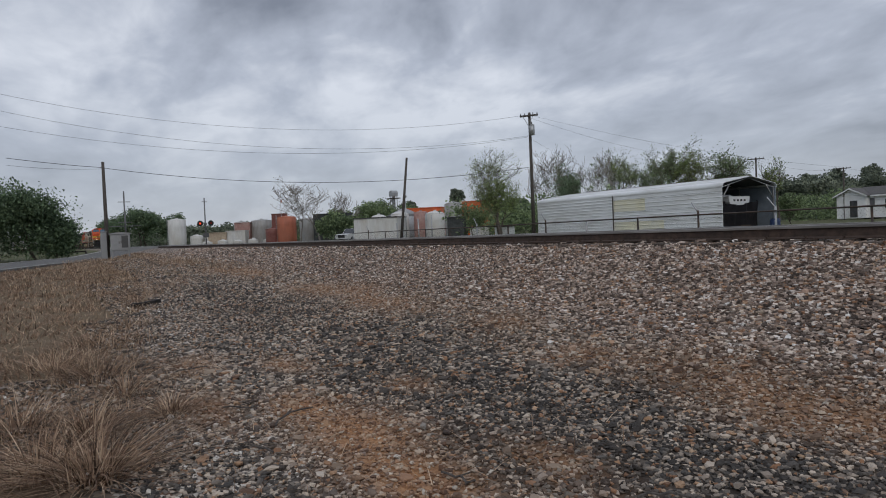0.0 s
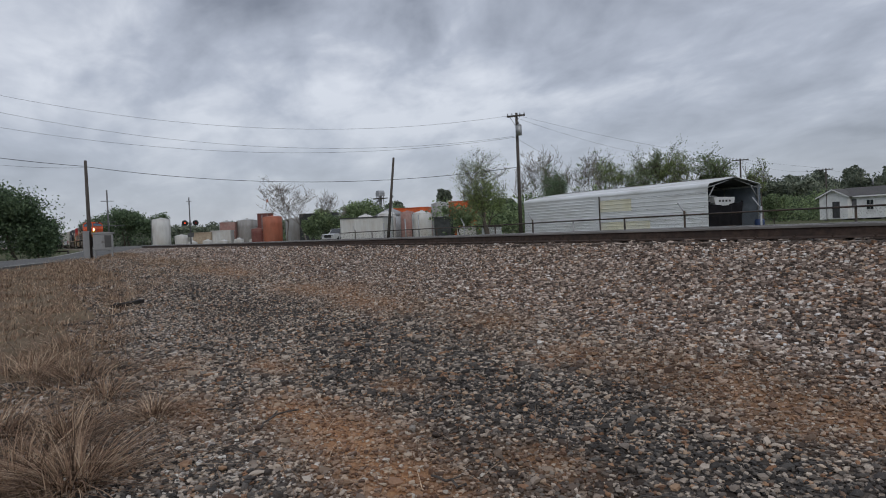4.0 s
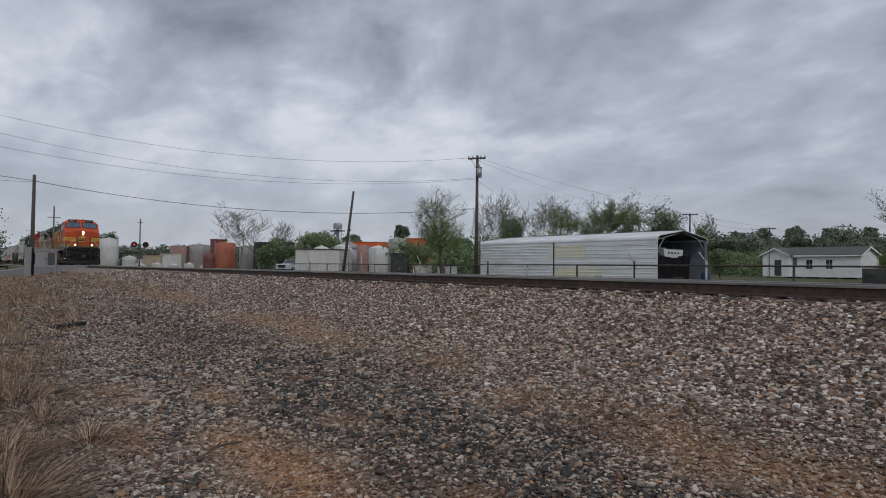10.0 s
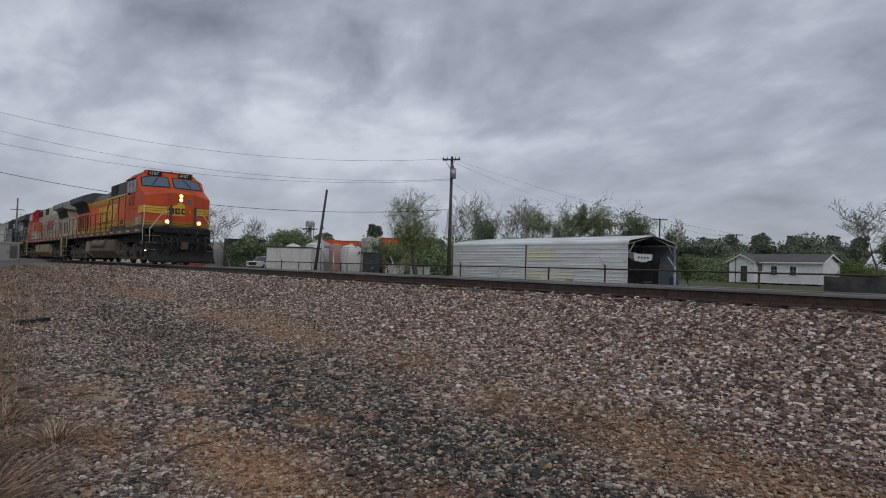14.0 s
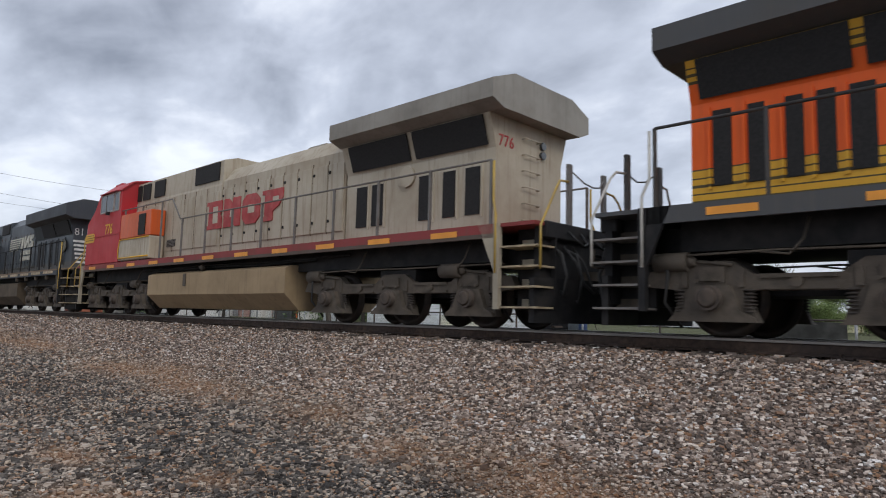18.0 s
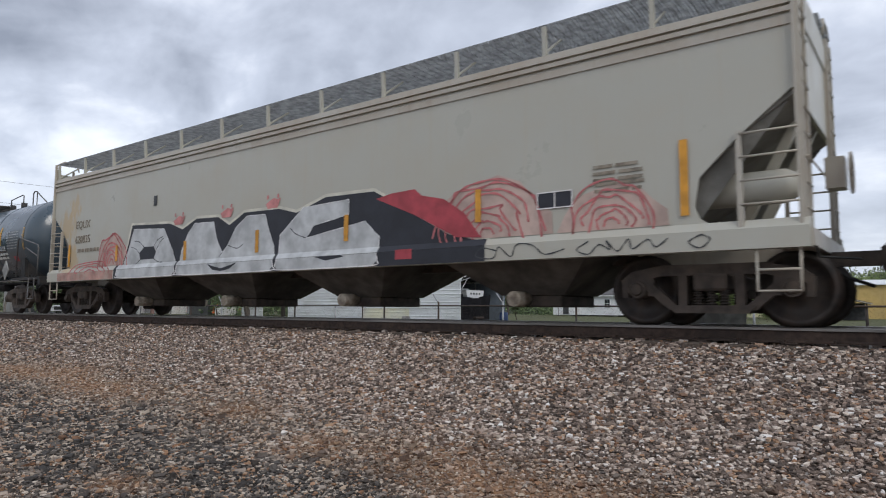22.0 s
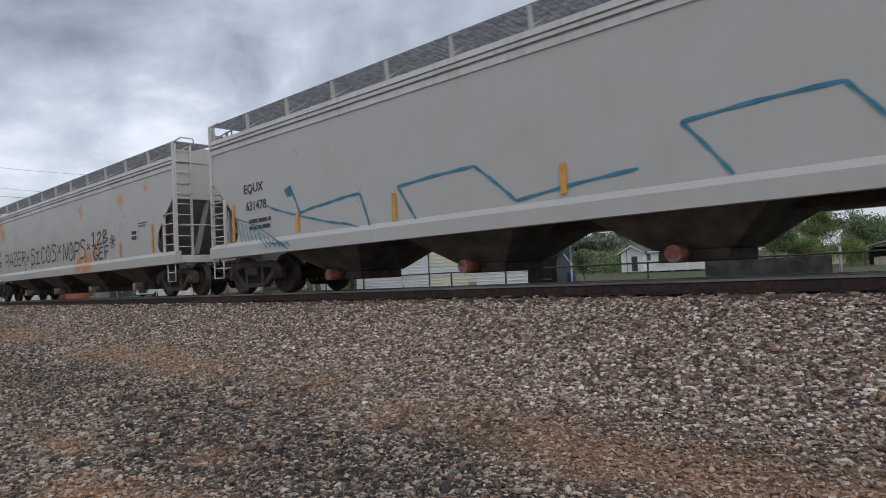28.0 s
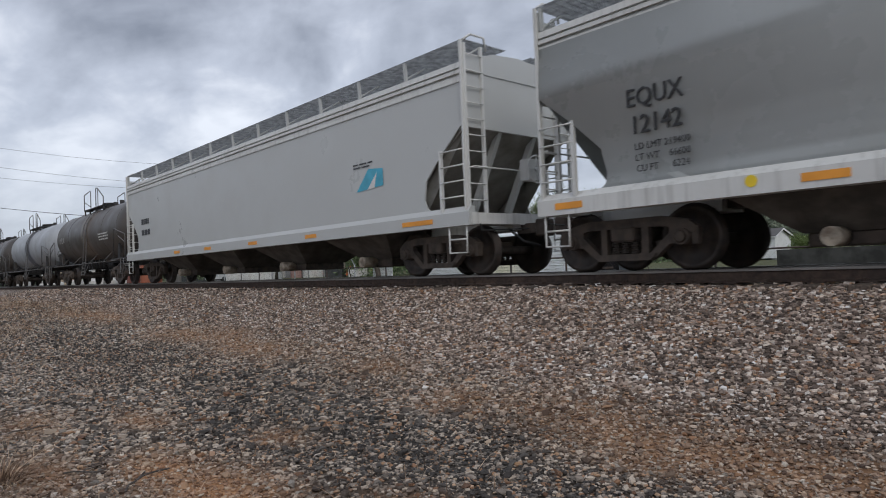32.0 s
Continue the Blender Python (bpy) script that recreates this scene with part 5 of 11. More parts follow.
    box(bm, -half + 1.0, half - 1.0, -0.32, 0.32, 4.12, 4.2)
    for k in range(18):
        u = -half + 1.2 + k * (2 * half - 2.4) / 17
        box(bm, u - 0.05, u + 0.05, -0.38, 0.38, 4.18, 4.26)
    part("trough_hatch", bm, sill, e)
    for q in (-1, 1):
        E = q * (half - 0.08)
        # end bulkhead and slope sheet
        bm = bm_new()
        box(bm, min(E, E - q * 0.05), max(E, E - q * 0.05), -1.46, 1.46, 2.66, 4.0)
        part("end_sheet", bm, skin, e)
        bm = bm_new()
        prism(bm, [(E, 2.7), (E - q * 0.06, 2.72), (E - q * 2.5, 1.16), (E - q * 2.4, 1.1)], "y", -1.44, 1.44)
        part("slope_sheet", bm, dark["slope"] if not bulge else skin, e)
        for y in (-1.38, 1.38):
            bm = bm_new()
            prism(bm, [(E - q * 0.1, 2.62), (E - q * 1.15, 2.0), (E - q * 1.2, 1.2), (E - q * 2.3, 1.2)], "y", y - 0.02, y + 0.02)
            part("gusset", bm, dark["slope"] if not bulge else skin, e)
        for y in (-0.5, 0.5):
            bm = bm_new()
            prism(bm, [(E - q * 0.05, 2.68), (E - q * 0.17, 2.68), (E - q * 0.95, 1.2), (E - q * 0.8, 1.2)], "y", y - 0.05, y + 0.05)
            part("end_brace", bm, skin, e)
        bm = bm_new()
        box(bm, min(E, E - q * 2.3), max(E, E - q * 2.3), -0.35, 0.35, 0.82, 1.14)
        box(bm, min(E + q * 0.1, E - q * 0.3), max(E + q * 0.1, E - q * 0.3), -1.5, 1.5, 0.92, 1.12)
        part("end_sill", bm, sill, e)
        bm = bm_new()
        cx = q * (truck + 1.85)
        box(bm, min(E - q * 0.1, cx), max(E - q * 0.1, cx), -0.1, 0.1, 0.76, 0.94)
        box(bm, min(cx - q * 0.1, cx + q * 0.15), max(cx - q * 0.1, cx + q * 0.15), -0.16, 0.13, 0.68, 1.0, 0.03)
        part("coupler", bm, M_run2, e)
        bm = bm_new()
        tube(bm, [(E, -0.45, 0.85), (E + q * 0.3, -0.4, 0.6), (E + q * 0.55, -0.2, 0.5)], 0.025)
        tube(bm, [(E + q * 0.05, -1.3, 1.1), (E + q * 0.12, -1.3, 0.8), (E + q * 0.45, -0.4, 0.82)], 0.016)
        part("air_hose", bm, M_hose, e)
        bm = bm_new()
        tube(bm, [(E, -1.35, 1.95), (E + q * 0.06, -1.35, 1.95), (E + q * 0.06, 1.35, 1.95), (E, 1.35, 1.95)], 0.016)
        part("end_rail", bm, sill, e)
        freight_truck(e, q * truck)
    if tank:
        bm = lathe(bm_new(), [(-0.62, 0.0001), (-0.58, 0.14), (-0.45, 0.21), (0.45, 0.21), (0.58, 0.14), (0.62, 0.0001)], 16, "x")
        part("air_reservoir", shift(bm, Matrix.Translation((half - 0.75, -1.05, 1.68))), skin, e)
    bm = bm_new()
    E = half
    box(bm, E, E + 0.22, -0.15, 0.15, 1.75, 2.15)
    cyl(bm, (E + 0.26, 0, 1.95), (E + 0.3, 0, 1.95), 0.04, seg=8)
    for k in range(12):
        a0, a1 = k * math.pi / 6, (k + 1) * math.pi / 6
        cyl(bm, (E + 0.28, math.cos(a0) * 0.26, 1.95 + math.sin(a0) * 0.26), (E + 0.28, math.cos(a1) * 0.26, 1.95 + math.sin(a1) * 0.26), 0.016, seg=5)
    for a0 in (0, math.pi / 2, math.pi, 1.5 * math.pi):
        tube(bm, [(E + 0.28, 0, 1.95), (E + 0.28, math.cos(a0) * 0.26, 1.95 + math.sin(a0) * 0.26)], 0.012)
    part("brake_wheel", bm, sill, e)
    # discharge bays
    for c in (-0.65, -0.215, 0.215, 0.65):
        u = c * (half - 1.0)
        k = 1.32
        bm = bm_new()
        top = [bm.verts.new(p) for p in ((u - k, -1.38, 1.0), (u + k, -1.38, 1.0), (u + k, 1.38, 1.0), (u - k, 1.38, 1.0))]
        low = [bm.verts.new(p) for p in ((u - 0.55, -0.62, 0.42), (u + 0.55, -0.62, 0.42), (u + 0.55, 0.62, 0.42), (u - 0.55, 0.62, 0.42))]
        for i in range(4):
            j = (i + 1) % 4
            bm.faces.new((top[i], top[j], low[j], low[i]))
        bm.faces.new(top)
        bm.faces.new(low[::-1])
        bmesh.ops.recalc_face_normals(bm, faces=bm.faces)
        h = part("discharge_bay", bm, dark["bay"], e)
        bm = bm_new()
        box(bm, u - 0.5, u + 0.5, -0.6, 0.6, 0.24, 0.42, 0.02)
        part("outlet_gate", bm, M_run2, h)
        for s in (-1, 1):
            part("outlet_tube", cyl(bm_new(), (u - 0.12, s * 0.6, 0.36), (u - 0.12, s * 0.98, 0.36), 0.12, seg=14), dark["cap"], h)
    part("centre_sill", box(bm_new(), -half + 0.5, half - 0.5, -0.2, 0.2, 0.86, 1.1), M_run2, e)
    return e


# ---- tank cars ----
def tank_car(label, half, truck, shell, frame_m, rail_m, R=1.32, zc=2.40):
    e = thing("tank_car", label, "freight car", "tank cars of the train")
    h = half
    cap = [(0.0, 0.0001), (0.03, 0.36), (0.1, 0.73), (0.22, 1.03), (0.38, 1.2), (0.58, 1.295), (0.75, R)]
    prof = [(-h + a, r) for a, r in cap] + [(-h / 2, R), (0, R), (h / 2, R)] + [(h - a, r) for a, r in cap[::-1]]
    s_ = part("shell", lathe(bm_new(), prof, 48, "x"), shell, e)
    s_.location = (0, 0, zc)
    for u in (-h + 0.78, -h / 2 + 0.1, 0.55, h / 2, h - 0.78):
        bm = bm_new()
        lathe(bm, [(u - 0.03, R - 0.01), (u - 0.02, R + 0.012), (u + 0.02, R + 0.012), (u + 0.03, R - 0.01)], 48, "x")
        w = part("shell_seam", bm, shell, e)
        w.location = (0, 0, zc)
    # top platform, dome and rails
    t = zc + R
    bm = bm_new()
    for k in range(4):
        for s in (-1, 1):
            y = s * (0.47 + k * 0.1)
            box(bm, -1.85, 1.5, y - 0.03, y + 0.03, t + 0.0, t + 0.03)
    for u in (-1.8, -0.9, 0.25, 1.45):
        box(bm, u - 0.03, u + 0.03, -0.8, 0.8, t - 0.045, t)
        for s in (-1, 1):
            box(bm, u - 0.03, u + 0.03, s * 0.76 - 0.03, s * 0.76 + 0.03, t - 0.3, t - 0.04)
    part("platform", bm, frame_m, e)
    bm = bm_new()
    cyl(bm, (-0.2, 0, t - 0.1), (-0.2, 0, t + 0.22), 0.36, seg=18)
    cyl(bm, (-0.2, 0, t + 0.22), (-0.2, 0, t + 0.28), 0.4, 0.3, seg=18)
    part("manway", bm, frame_m, e)
    for u in (0.6, -1.2, 1.6):
        part("valve", cyl(bm_new(), (u, 0, t - 0.05), (u, 0, t + 0.25), 0.1, seg=10), frame_m, e)
    for s in (-1, 1):
        y = s * 0.79
        for pts, r in (([(-1.85, y, t), (-1.85, y, t + 0.79), (-0.75, y, t + 0.9), (-0.65, y, t + 0.85), (-0.65, y, t)], 0.024), ([(-1.85, y, t + 0.45), (-0.65, y, t + 0.1)], 0.018),
                       ([(0.25, y, t), (0.25, y, t + 0.85), (0.35, y, t + 0.93), (0.55, y, t + 0.9), (1.5, y, t + 0.4), (1.5, y, t)], 0.024), ([(0.6, y, t + 0.9), (0.6, y, t)], 0.02)):
            part("safety_rail", tube(bm_new(), pts, r), rail_m, e)
        bm = bm_new()
        tube(bm, [(-h + 0.5, s * 1.45, 1.0), (h - 0.5, s * 1.45, 1.0)], 0.022)
        part("side_rail", bm, rail_m, e)
        for u in (-h * 0.62, -h * 0.25, h * 0.25, h * 0.62):
            bm = bm_new()
            tube(bm, [(u, s * 1.45, 1.0), (u, s * 1.1, 1.4)], 0.02)
            part("rail_bracket", bm, rail_m, e)
        # ladder up the side
        bm = bm_new()
        for u in (0.25, 0.75):
            pts = [(u, s * 1.5, 0.45), (u, s * 1.42, 1.1)] + [(u, s * (R + 0.07) * math.cos(a), zc + (R + 0.07) * math.sin(a)) for a in [x * 0.17 - 0.2 for x in range(9)]]
            tube(bm, pts, 0.02, 5)
        for k in range(3):
            z = 0.5 + k * 0.28
            tube(bm, [(0.25, s * (1.5 - 0.03 * k), z), (0.75, s * (1.5 - 0.03 * k), z)], 0.014, 5)
        for k in range(6):
            a = -0.1 + k * 0.24
            p = (s * (R + 0.07) * math.cos(a), zc + (R + 0.07) * math.sin(a))
            tube(bm, [(0.25, *p), (0.75, *p)], 0.014, 5)
        tube(bm, [(0.05, s * 1.35, 0.95), (0.25, s * 1.5, 0.45)], 0.018, 5)
        tube(bm, [(0.95, s * 1.35, 0.95), (0.75, s * 1.5, 0.45)], 0.018, 5)
        part("side_ladder", bm, rail_m, e)
        for q in (-1, 1):
            x = q * (h + 0.95)
            bm = bm_new()
            tube(bm, [(q * (h - 0.75), s * 1.45, 1.12), (q * (h - 0.75), s * 1.45, 2.25), (q * (h - 0.6), s * 1.45, 2.32), (x - q * 0.35, s * 1.4, 2.05), (x - q * 0.3, s * 1.4, 1.95), (x - q * 0.3, s * 1.4, 1.1)], 0.022)
            tube(bm, [(x - q * 0.3, s * 1.4, 1.7), (q * (h - 0.2), s * 1.42, 2.0)], 0.018)
            part("corner_rail", bm, rail_m, e)
            bm = bm_new()
            a, b = sorted((x - q * 0.35, x - q * 0.75))
            tube(bm, [(a, s * 1.45, 1.05), (a, s * 1.45, 0.45), (b, s * 1.45, 0.45), (b, s * 1.45, 1.05)], 0.018)
            part("stirrup_step", bm, rail_m, e)
            bm = bm_new()
            prism(bm, [(q * (h - 1.15), 1.12), (q * (h - 0.85), 1.12), (q * (h - 0.9), 1.75), (q * (h - 1.1), 1.75)], "y", s * 1.12 - 0.05, s * 1.12 + 0.05)
            part("saddle", bm, frame_m, e)
    for q in (-1, 1):
        bm = bm_new()
        a, b = sorted((q * (h - 2.2), q * (h + 0.95)))
        box(bm, a, b, -0.3, 0.3, 0.8, 1.12)
        a, b = sorted((q * (h - 1.2), q * (h + 0.9)))
        box(bm, a, b, -1.42, 1.42, 1.02, 1.1)
        a, b = sorted((q * (h + 0.85), q * (h + 0.98)))
        box(bm, a, b, -1.45, 1.45, 0.86, 1.12)
        part("stub_sill", bm, frame_m, e)
        bm = bm_new()
        cx = q * (truck + 2.1)
        box(bm, min(q * h, cx), max(q * h, cx), -0.1, 0.1, 0.76, 0.94)
        box(bm, min(cx - q * 0.1, cx + q * 0.15), max(cx - q * 0.1, cx + q * 0.15), -0.16, 0.13, 0.68, 1.0, 0.03)
        part("coupler", bm, M_run2, e)
        bm = bm_new()
        tube(bm, [(q * (h + 0.9), -0.45, 0.85), (q * (h + 1.1), -0.4, 0.5), (q * (h + 1.35), -0.2, 0.45)], 0.028)
        part("air_hose", bm, M_hose, e)
        freight_truck(e, q * truck)
    bm = bm_new()
    E = -h - 0.3
    box(bm, E - 0.25, E + 0.05, -1.0, -0.55, 1.15, 1.75, 0.02)
    for k in range(12):
        a0, a1 = k * math.pi / 6, (k + 1) * math.pi / 6
        cyl(bm, (E - 0.32, -0.78 + math.cos(a0) * 0.26, 1.75 + math.sin(a0) * 0.26), (E - 0.32, -0.78 + math.cos(a1) * 0.26, 1.75 + math.sin(a1) * 0.26), 0.018, seg=5)
    for a0 in (0.5, 2.1, 3.7, 5.3):
        tube(bm, [(E - 0.32, -0.78, 1.75), (E - 0.32, -0.78 + math.cos(a0) * 0.26, 1.75 + math.sin(a0) * 0.26)], 0.014)
    part("brake_wheel", bm, frame_m, e)
    bm = bm_new()
    for y in (-0.5, -0.2, 0.3):
        tube(bm, [(-h + 1.5, y, 1.02), (h - 1.5, y, 1.0)], 0.04)
    box(bm, -1.6, -0.9, -0.6, 0.2, 0.75, 1.05)
    cyl(bm, (1.0, -0.4, 0.9), (1.9, -0.4, 0.9), 0.16, seg=12)
    for k in range(8):
        u = -2.6 + k * 0.6
        box(bm, u, u + 0.06, -0.9, -0.8, 0.78, 1.2)
    part("brake_rigging", bm, M_blk, e)
    return e


def on_shell(u0, u1, z0, z1, bm, R=1.32, zc=2.40, off=0.008, n=6):
    """A painted patch that follows the near side of the shell."""
    rows = []
    for i in range(n + 1):
        z = z0 + (z1 - z0) * i / n
        y = -math.sqrt(max((R + off) ** 2 - (z - zc) ** 2, 0))
        rows.append([bm.verts.new((u, y, z)) for u in (u0, u1)])
    for a, b in zip(rows, rows[1:]):
        bm.faces.new((a[0], a[1], b[1], b[0]))
    return bm


def shell_words(text, size, x, z, material, e, squash=1.0, R=1.32, zc=2.40, name="lettering"):
    """Letters bent on the shell's near side."""
    o = words(text, size, 0, 0, 0, material, e, name, thick=0.0)
    for v in o.data.vertices:
        u, w = v.co.x * squash + x, v.co.y + z
        v.co = (u, -math.sqrt(max((R + 0.036) ** 2 - (w - zc) ** 2, 0)), w)
    o.location, o.rotation_euler, o.scale = (0, 0, 0), (0, 0, 0), (1, 1, 1)
    return o


def shell_bars(x, z, w, rows, material, e, h=0.055, gap=0.045, seed=1, name="text_bar"):
    rg = random.Random(seed)
    for i in range(rows):
        u, zz = x, z - i * (h + gap)
        while u < x + w - 0.06:
            k = min(rg.uniform(0.12, 0.34), x + w - u)
            part(name, on_shell(u, u + k, zz - h, zz, bm_new(), n=1, off=0.014), material, e)
            u += k + 0.05


# ---- spray paint ----
def stroke(bm, pts, w, y, closed=False):
    """A sprayed line of width w through (x, z) points on a side at y, rounded by a spline."""
    P = [Vector((a, b)) for a, b in pts]
    if closed:
        P = P + P[:2]
    fine = []
    for i in range(len(P) - 1):
        p0, p1, p2, p3 = P[max(i - 1, 0)], P[i], P[i + 1], P[min(i + 2, len(P) - 1)]
        for k in range(5):
            t = k / 5
            fine.append(0.5 * ((2 * p1) + (p2 - p0) * t + (2 * p0 - 5 * p1 + 4 * p2 - p3) * t * t + (3 * p1 - p0 - 3 * p2 + p3) * t ** 3))
    fine.append(P[-1])
    rows = []
    for i, p in enumerate(fine):
        d = fine[min(i + 1, len(fine) - 1)] - fine[max(i - 1, 0)]
        n = Vector((-d.y, d.x)).normalized() * w / 2 if d.length > 1e-6 else Vector((0, w / 2))
        k = 0.75 + 0.25 * math.sin(i * 1.7)
        rows.append((bm.verts.new((p.x + n.x * k, y, p.y + n.y * k)), bm.verts.new((p.x - n.x * k, y, p.y - n.y * k))))
    for a, b in zip(rows, rows[1:]):
        bm.faces.new((a[0], a[1], b[1], b[0]))
    return bm


def patch(bm, pts, y):
    """A filled flat shape of (x, z) points."""
    f = bm.faces.new([bm.verts.new((a, y, b)) for a, b in pts])
    f.normal_update()
    bmesh.ops.triangulate(bm, faces=[f])
    return bm


def grown(pts, d):
    cx = sum(p[0] for p in pts) / len(pts)
    cz = sum(p[1] for p in pts) / len(pts)
    out = []
    for x, z in pts:
        v = Vector((x - cx, z - cz))
        k = (v.length + d) / max(v.length, 0.01)
        out.append((cx + v.x * k, cz + v.y * k))
    return out


def curls(bm, cx, cz, w, h, y, n, seed, width=0.035):
    rg = random.Random(seed)
    for i in range(n):
        k = (i + 1) / n
        pts = [(cx + math.cos(a) * w * k * (1 + rg.uniform(-0.12, 0.12)), cz + math.sin(a) * h * k * (1 + rg.uniform(-0.12, 0.12))) for a in [rg.uniform(-0.3, 0.2) + j * 0.42 for j in range(9)]]
        stroke(bm, pts, width, y)
    return bm


GLYPH = {"P": [[(0, 0), (0.1, 1)], [(0.08, 0.95), (0.6, 0.85), (0.5, 0.5), (0.08, 0.45)]], "A": [[(0, 0), (0.35, 1), (0.6, 0)], [(0.05, 0.35), (0.6, 0.4)]], "Z": [[(0, 0.95), (0.6, 1), (0.05, 0.05), (0.65, 0.05)]],
         "E": [[(0.6, 0.95), (0.1, 0.9), (0.05, 0.1), (0.6, 0.02)], [(0.08, 0.5), (0.5, 0.52)]], "R": [[(0, 0), (0.1, 1)], [(0.08, 0.95), (0.6, 0.82), (0.5, 0.5), (0.1, 0.48), (0.75, -0.05)]], "S": [[(0.6, 0.9), (0.2, 1), (0.08, 0.7), (0.5, 0.45), (0.5, 0.1), (0, 0.05)]],
         "I": [[(0, 0.7), (0.5, 0.72)], [(0.3, 0.7), (0.25, 0.05)], [(0, 0.03), (0.6, 0.0)], [(0.3, 0.95), (0.34, 1.02)]], "C": [[(0.6, 0.85), (0.25, 0.95), (0.05, 0.5), (0.25, 0.05), (0.65, 0.15)]], "O": [[(0.3, 1), (0.02, 0.6), (0.15, 0.05), (0.5, 0.1), (0.6, 0.6), (0.3, 1)], [(0.3, 0.65), (0.32, 0.35)]],
         "N": [[(0, 0), (0.08, 1), (0.5, 0.05), (0.6, 1)]], "x": [[(0.1, 0.2), (0.5, 0.7)], [(0.1, 0.7), (0.5, 0.2)]], "B": [[(0.05, 0), (0.08, 1), (0.5, 0.85), (0.1, 0.52), (0.6, 0.3), (0.05, 0)]], "1": [[(0.1, 0.8), (0.35, 1), (0.3, 0)], [(0.05, 0), (0.6, 0)]],
         "2": [[(0.05, 0.8), (0.35, 1), (0.5, 0.7), (0.05, 0.05), (0.6, 0.03)]], "F": [[(0.6, 0.95), (0.1, 0.95), (0.1, 0)], [(0.1, 0.5), (0.5, 0.55)]], "T": [[(0, 0.95), (0.6, 0.95)], [(0.3, 0.95), (0.28, 0)]], "G": [[(0.6, 0.85), (0.2, 0.95), (0.03, 0.4), (0.3, 0.02), (0.6, 0.3), (0.35, 0.4)]], " ": []}


def tag(bm, text, x, z, w, h, y, width, seed=3):
    rg = random.Random(seed)
    for ch in text:
        for ln in GLYPH[ch]:
            stroke(bm, [(x + a * w * 1.35 + rg.uniform(-0.02, 0.02), z + b * h + rg.uniform(-0.02, 0.02)) for a, b in ln], width, y)
        x += w * (1.02 if ch != "x" else 0.9)
    return x


SP_RED = mat("spray_red", (0.39, 0.055, 0.07), 0.6, vary=0.2, scale=4)
SP_PINK = mat("spray_pink", (0.48, 0.15, 0.15), 0.6, vary=0.25, scale=5)
SP_SIL = mat("spray_silver", (0.50, 0.51, 0.51), 0.45, metal=0.2, vary=0.22, scale=3)
SP_BLK = mat("spray_black", (0.02, 0.022, 0.03), 0.6, vary=0.2)
SP_DRK = mat("spray_faded_black", (0.050, 0.053, 0.058), 0.7, vary=0.3, scale=6)
SP_RIM = mat("spray_dull_white", (0.62, 0.62, 0.61), 0.6, vary=0.3, scale=9)
SP_WHT = mat("spray_white", (0.72, 0.70, 0.68), 0.6, vary=0.1)
SP_TEAL = mat("spray_teal", (0.035, 0.20, 0.30), 0.6, vary=0.25, scale=4)
SP_LILAC = mat("spray_lilac", (0.28, 0.28, 0.45), 0.6, vary=0.2)
SP_LINER = mat("spray_blue_grey", (0.25, 0.30, 0.42), 0.6, vary=0.3, scale=4)
M_tape = mat("amber_tape", (0.62, 0.29, 0.03), 0.5, vary=0.2, scale=5)


def tapes(e, xs, y, z0=1.3, z1=1.75, w=0.1):
    for x, a, b in xs:
        part("reflective_tape", rect(bm_new(), x, x + w, a, b, y - 0.002), M_tape, e)


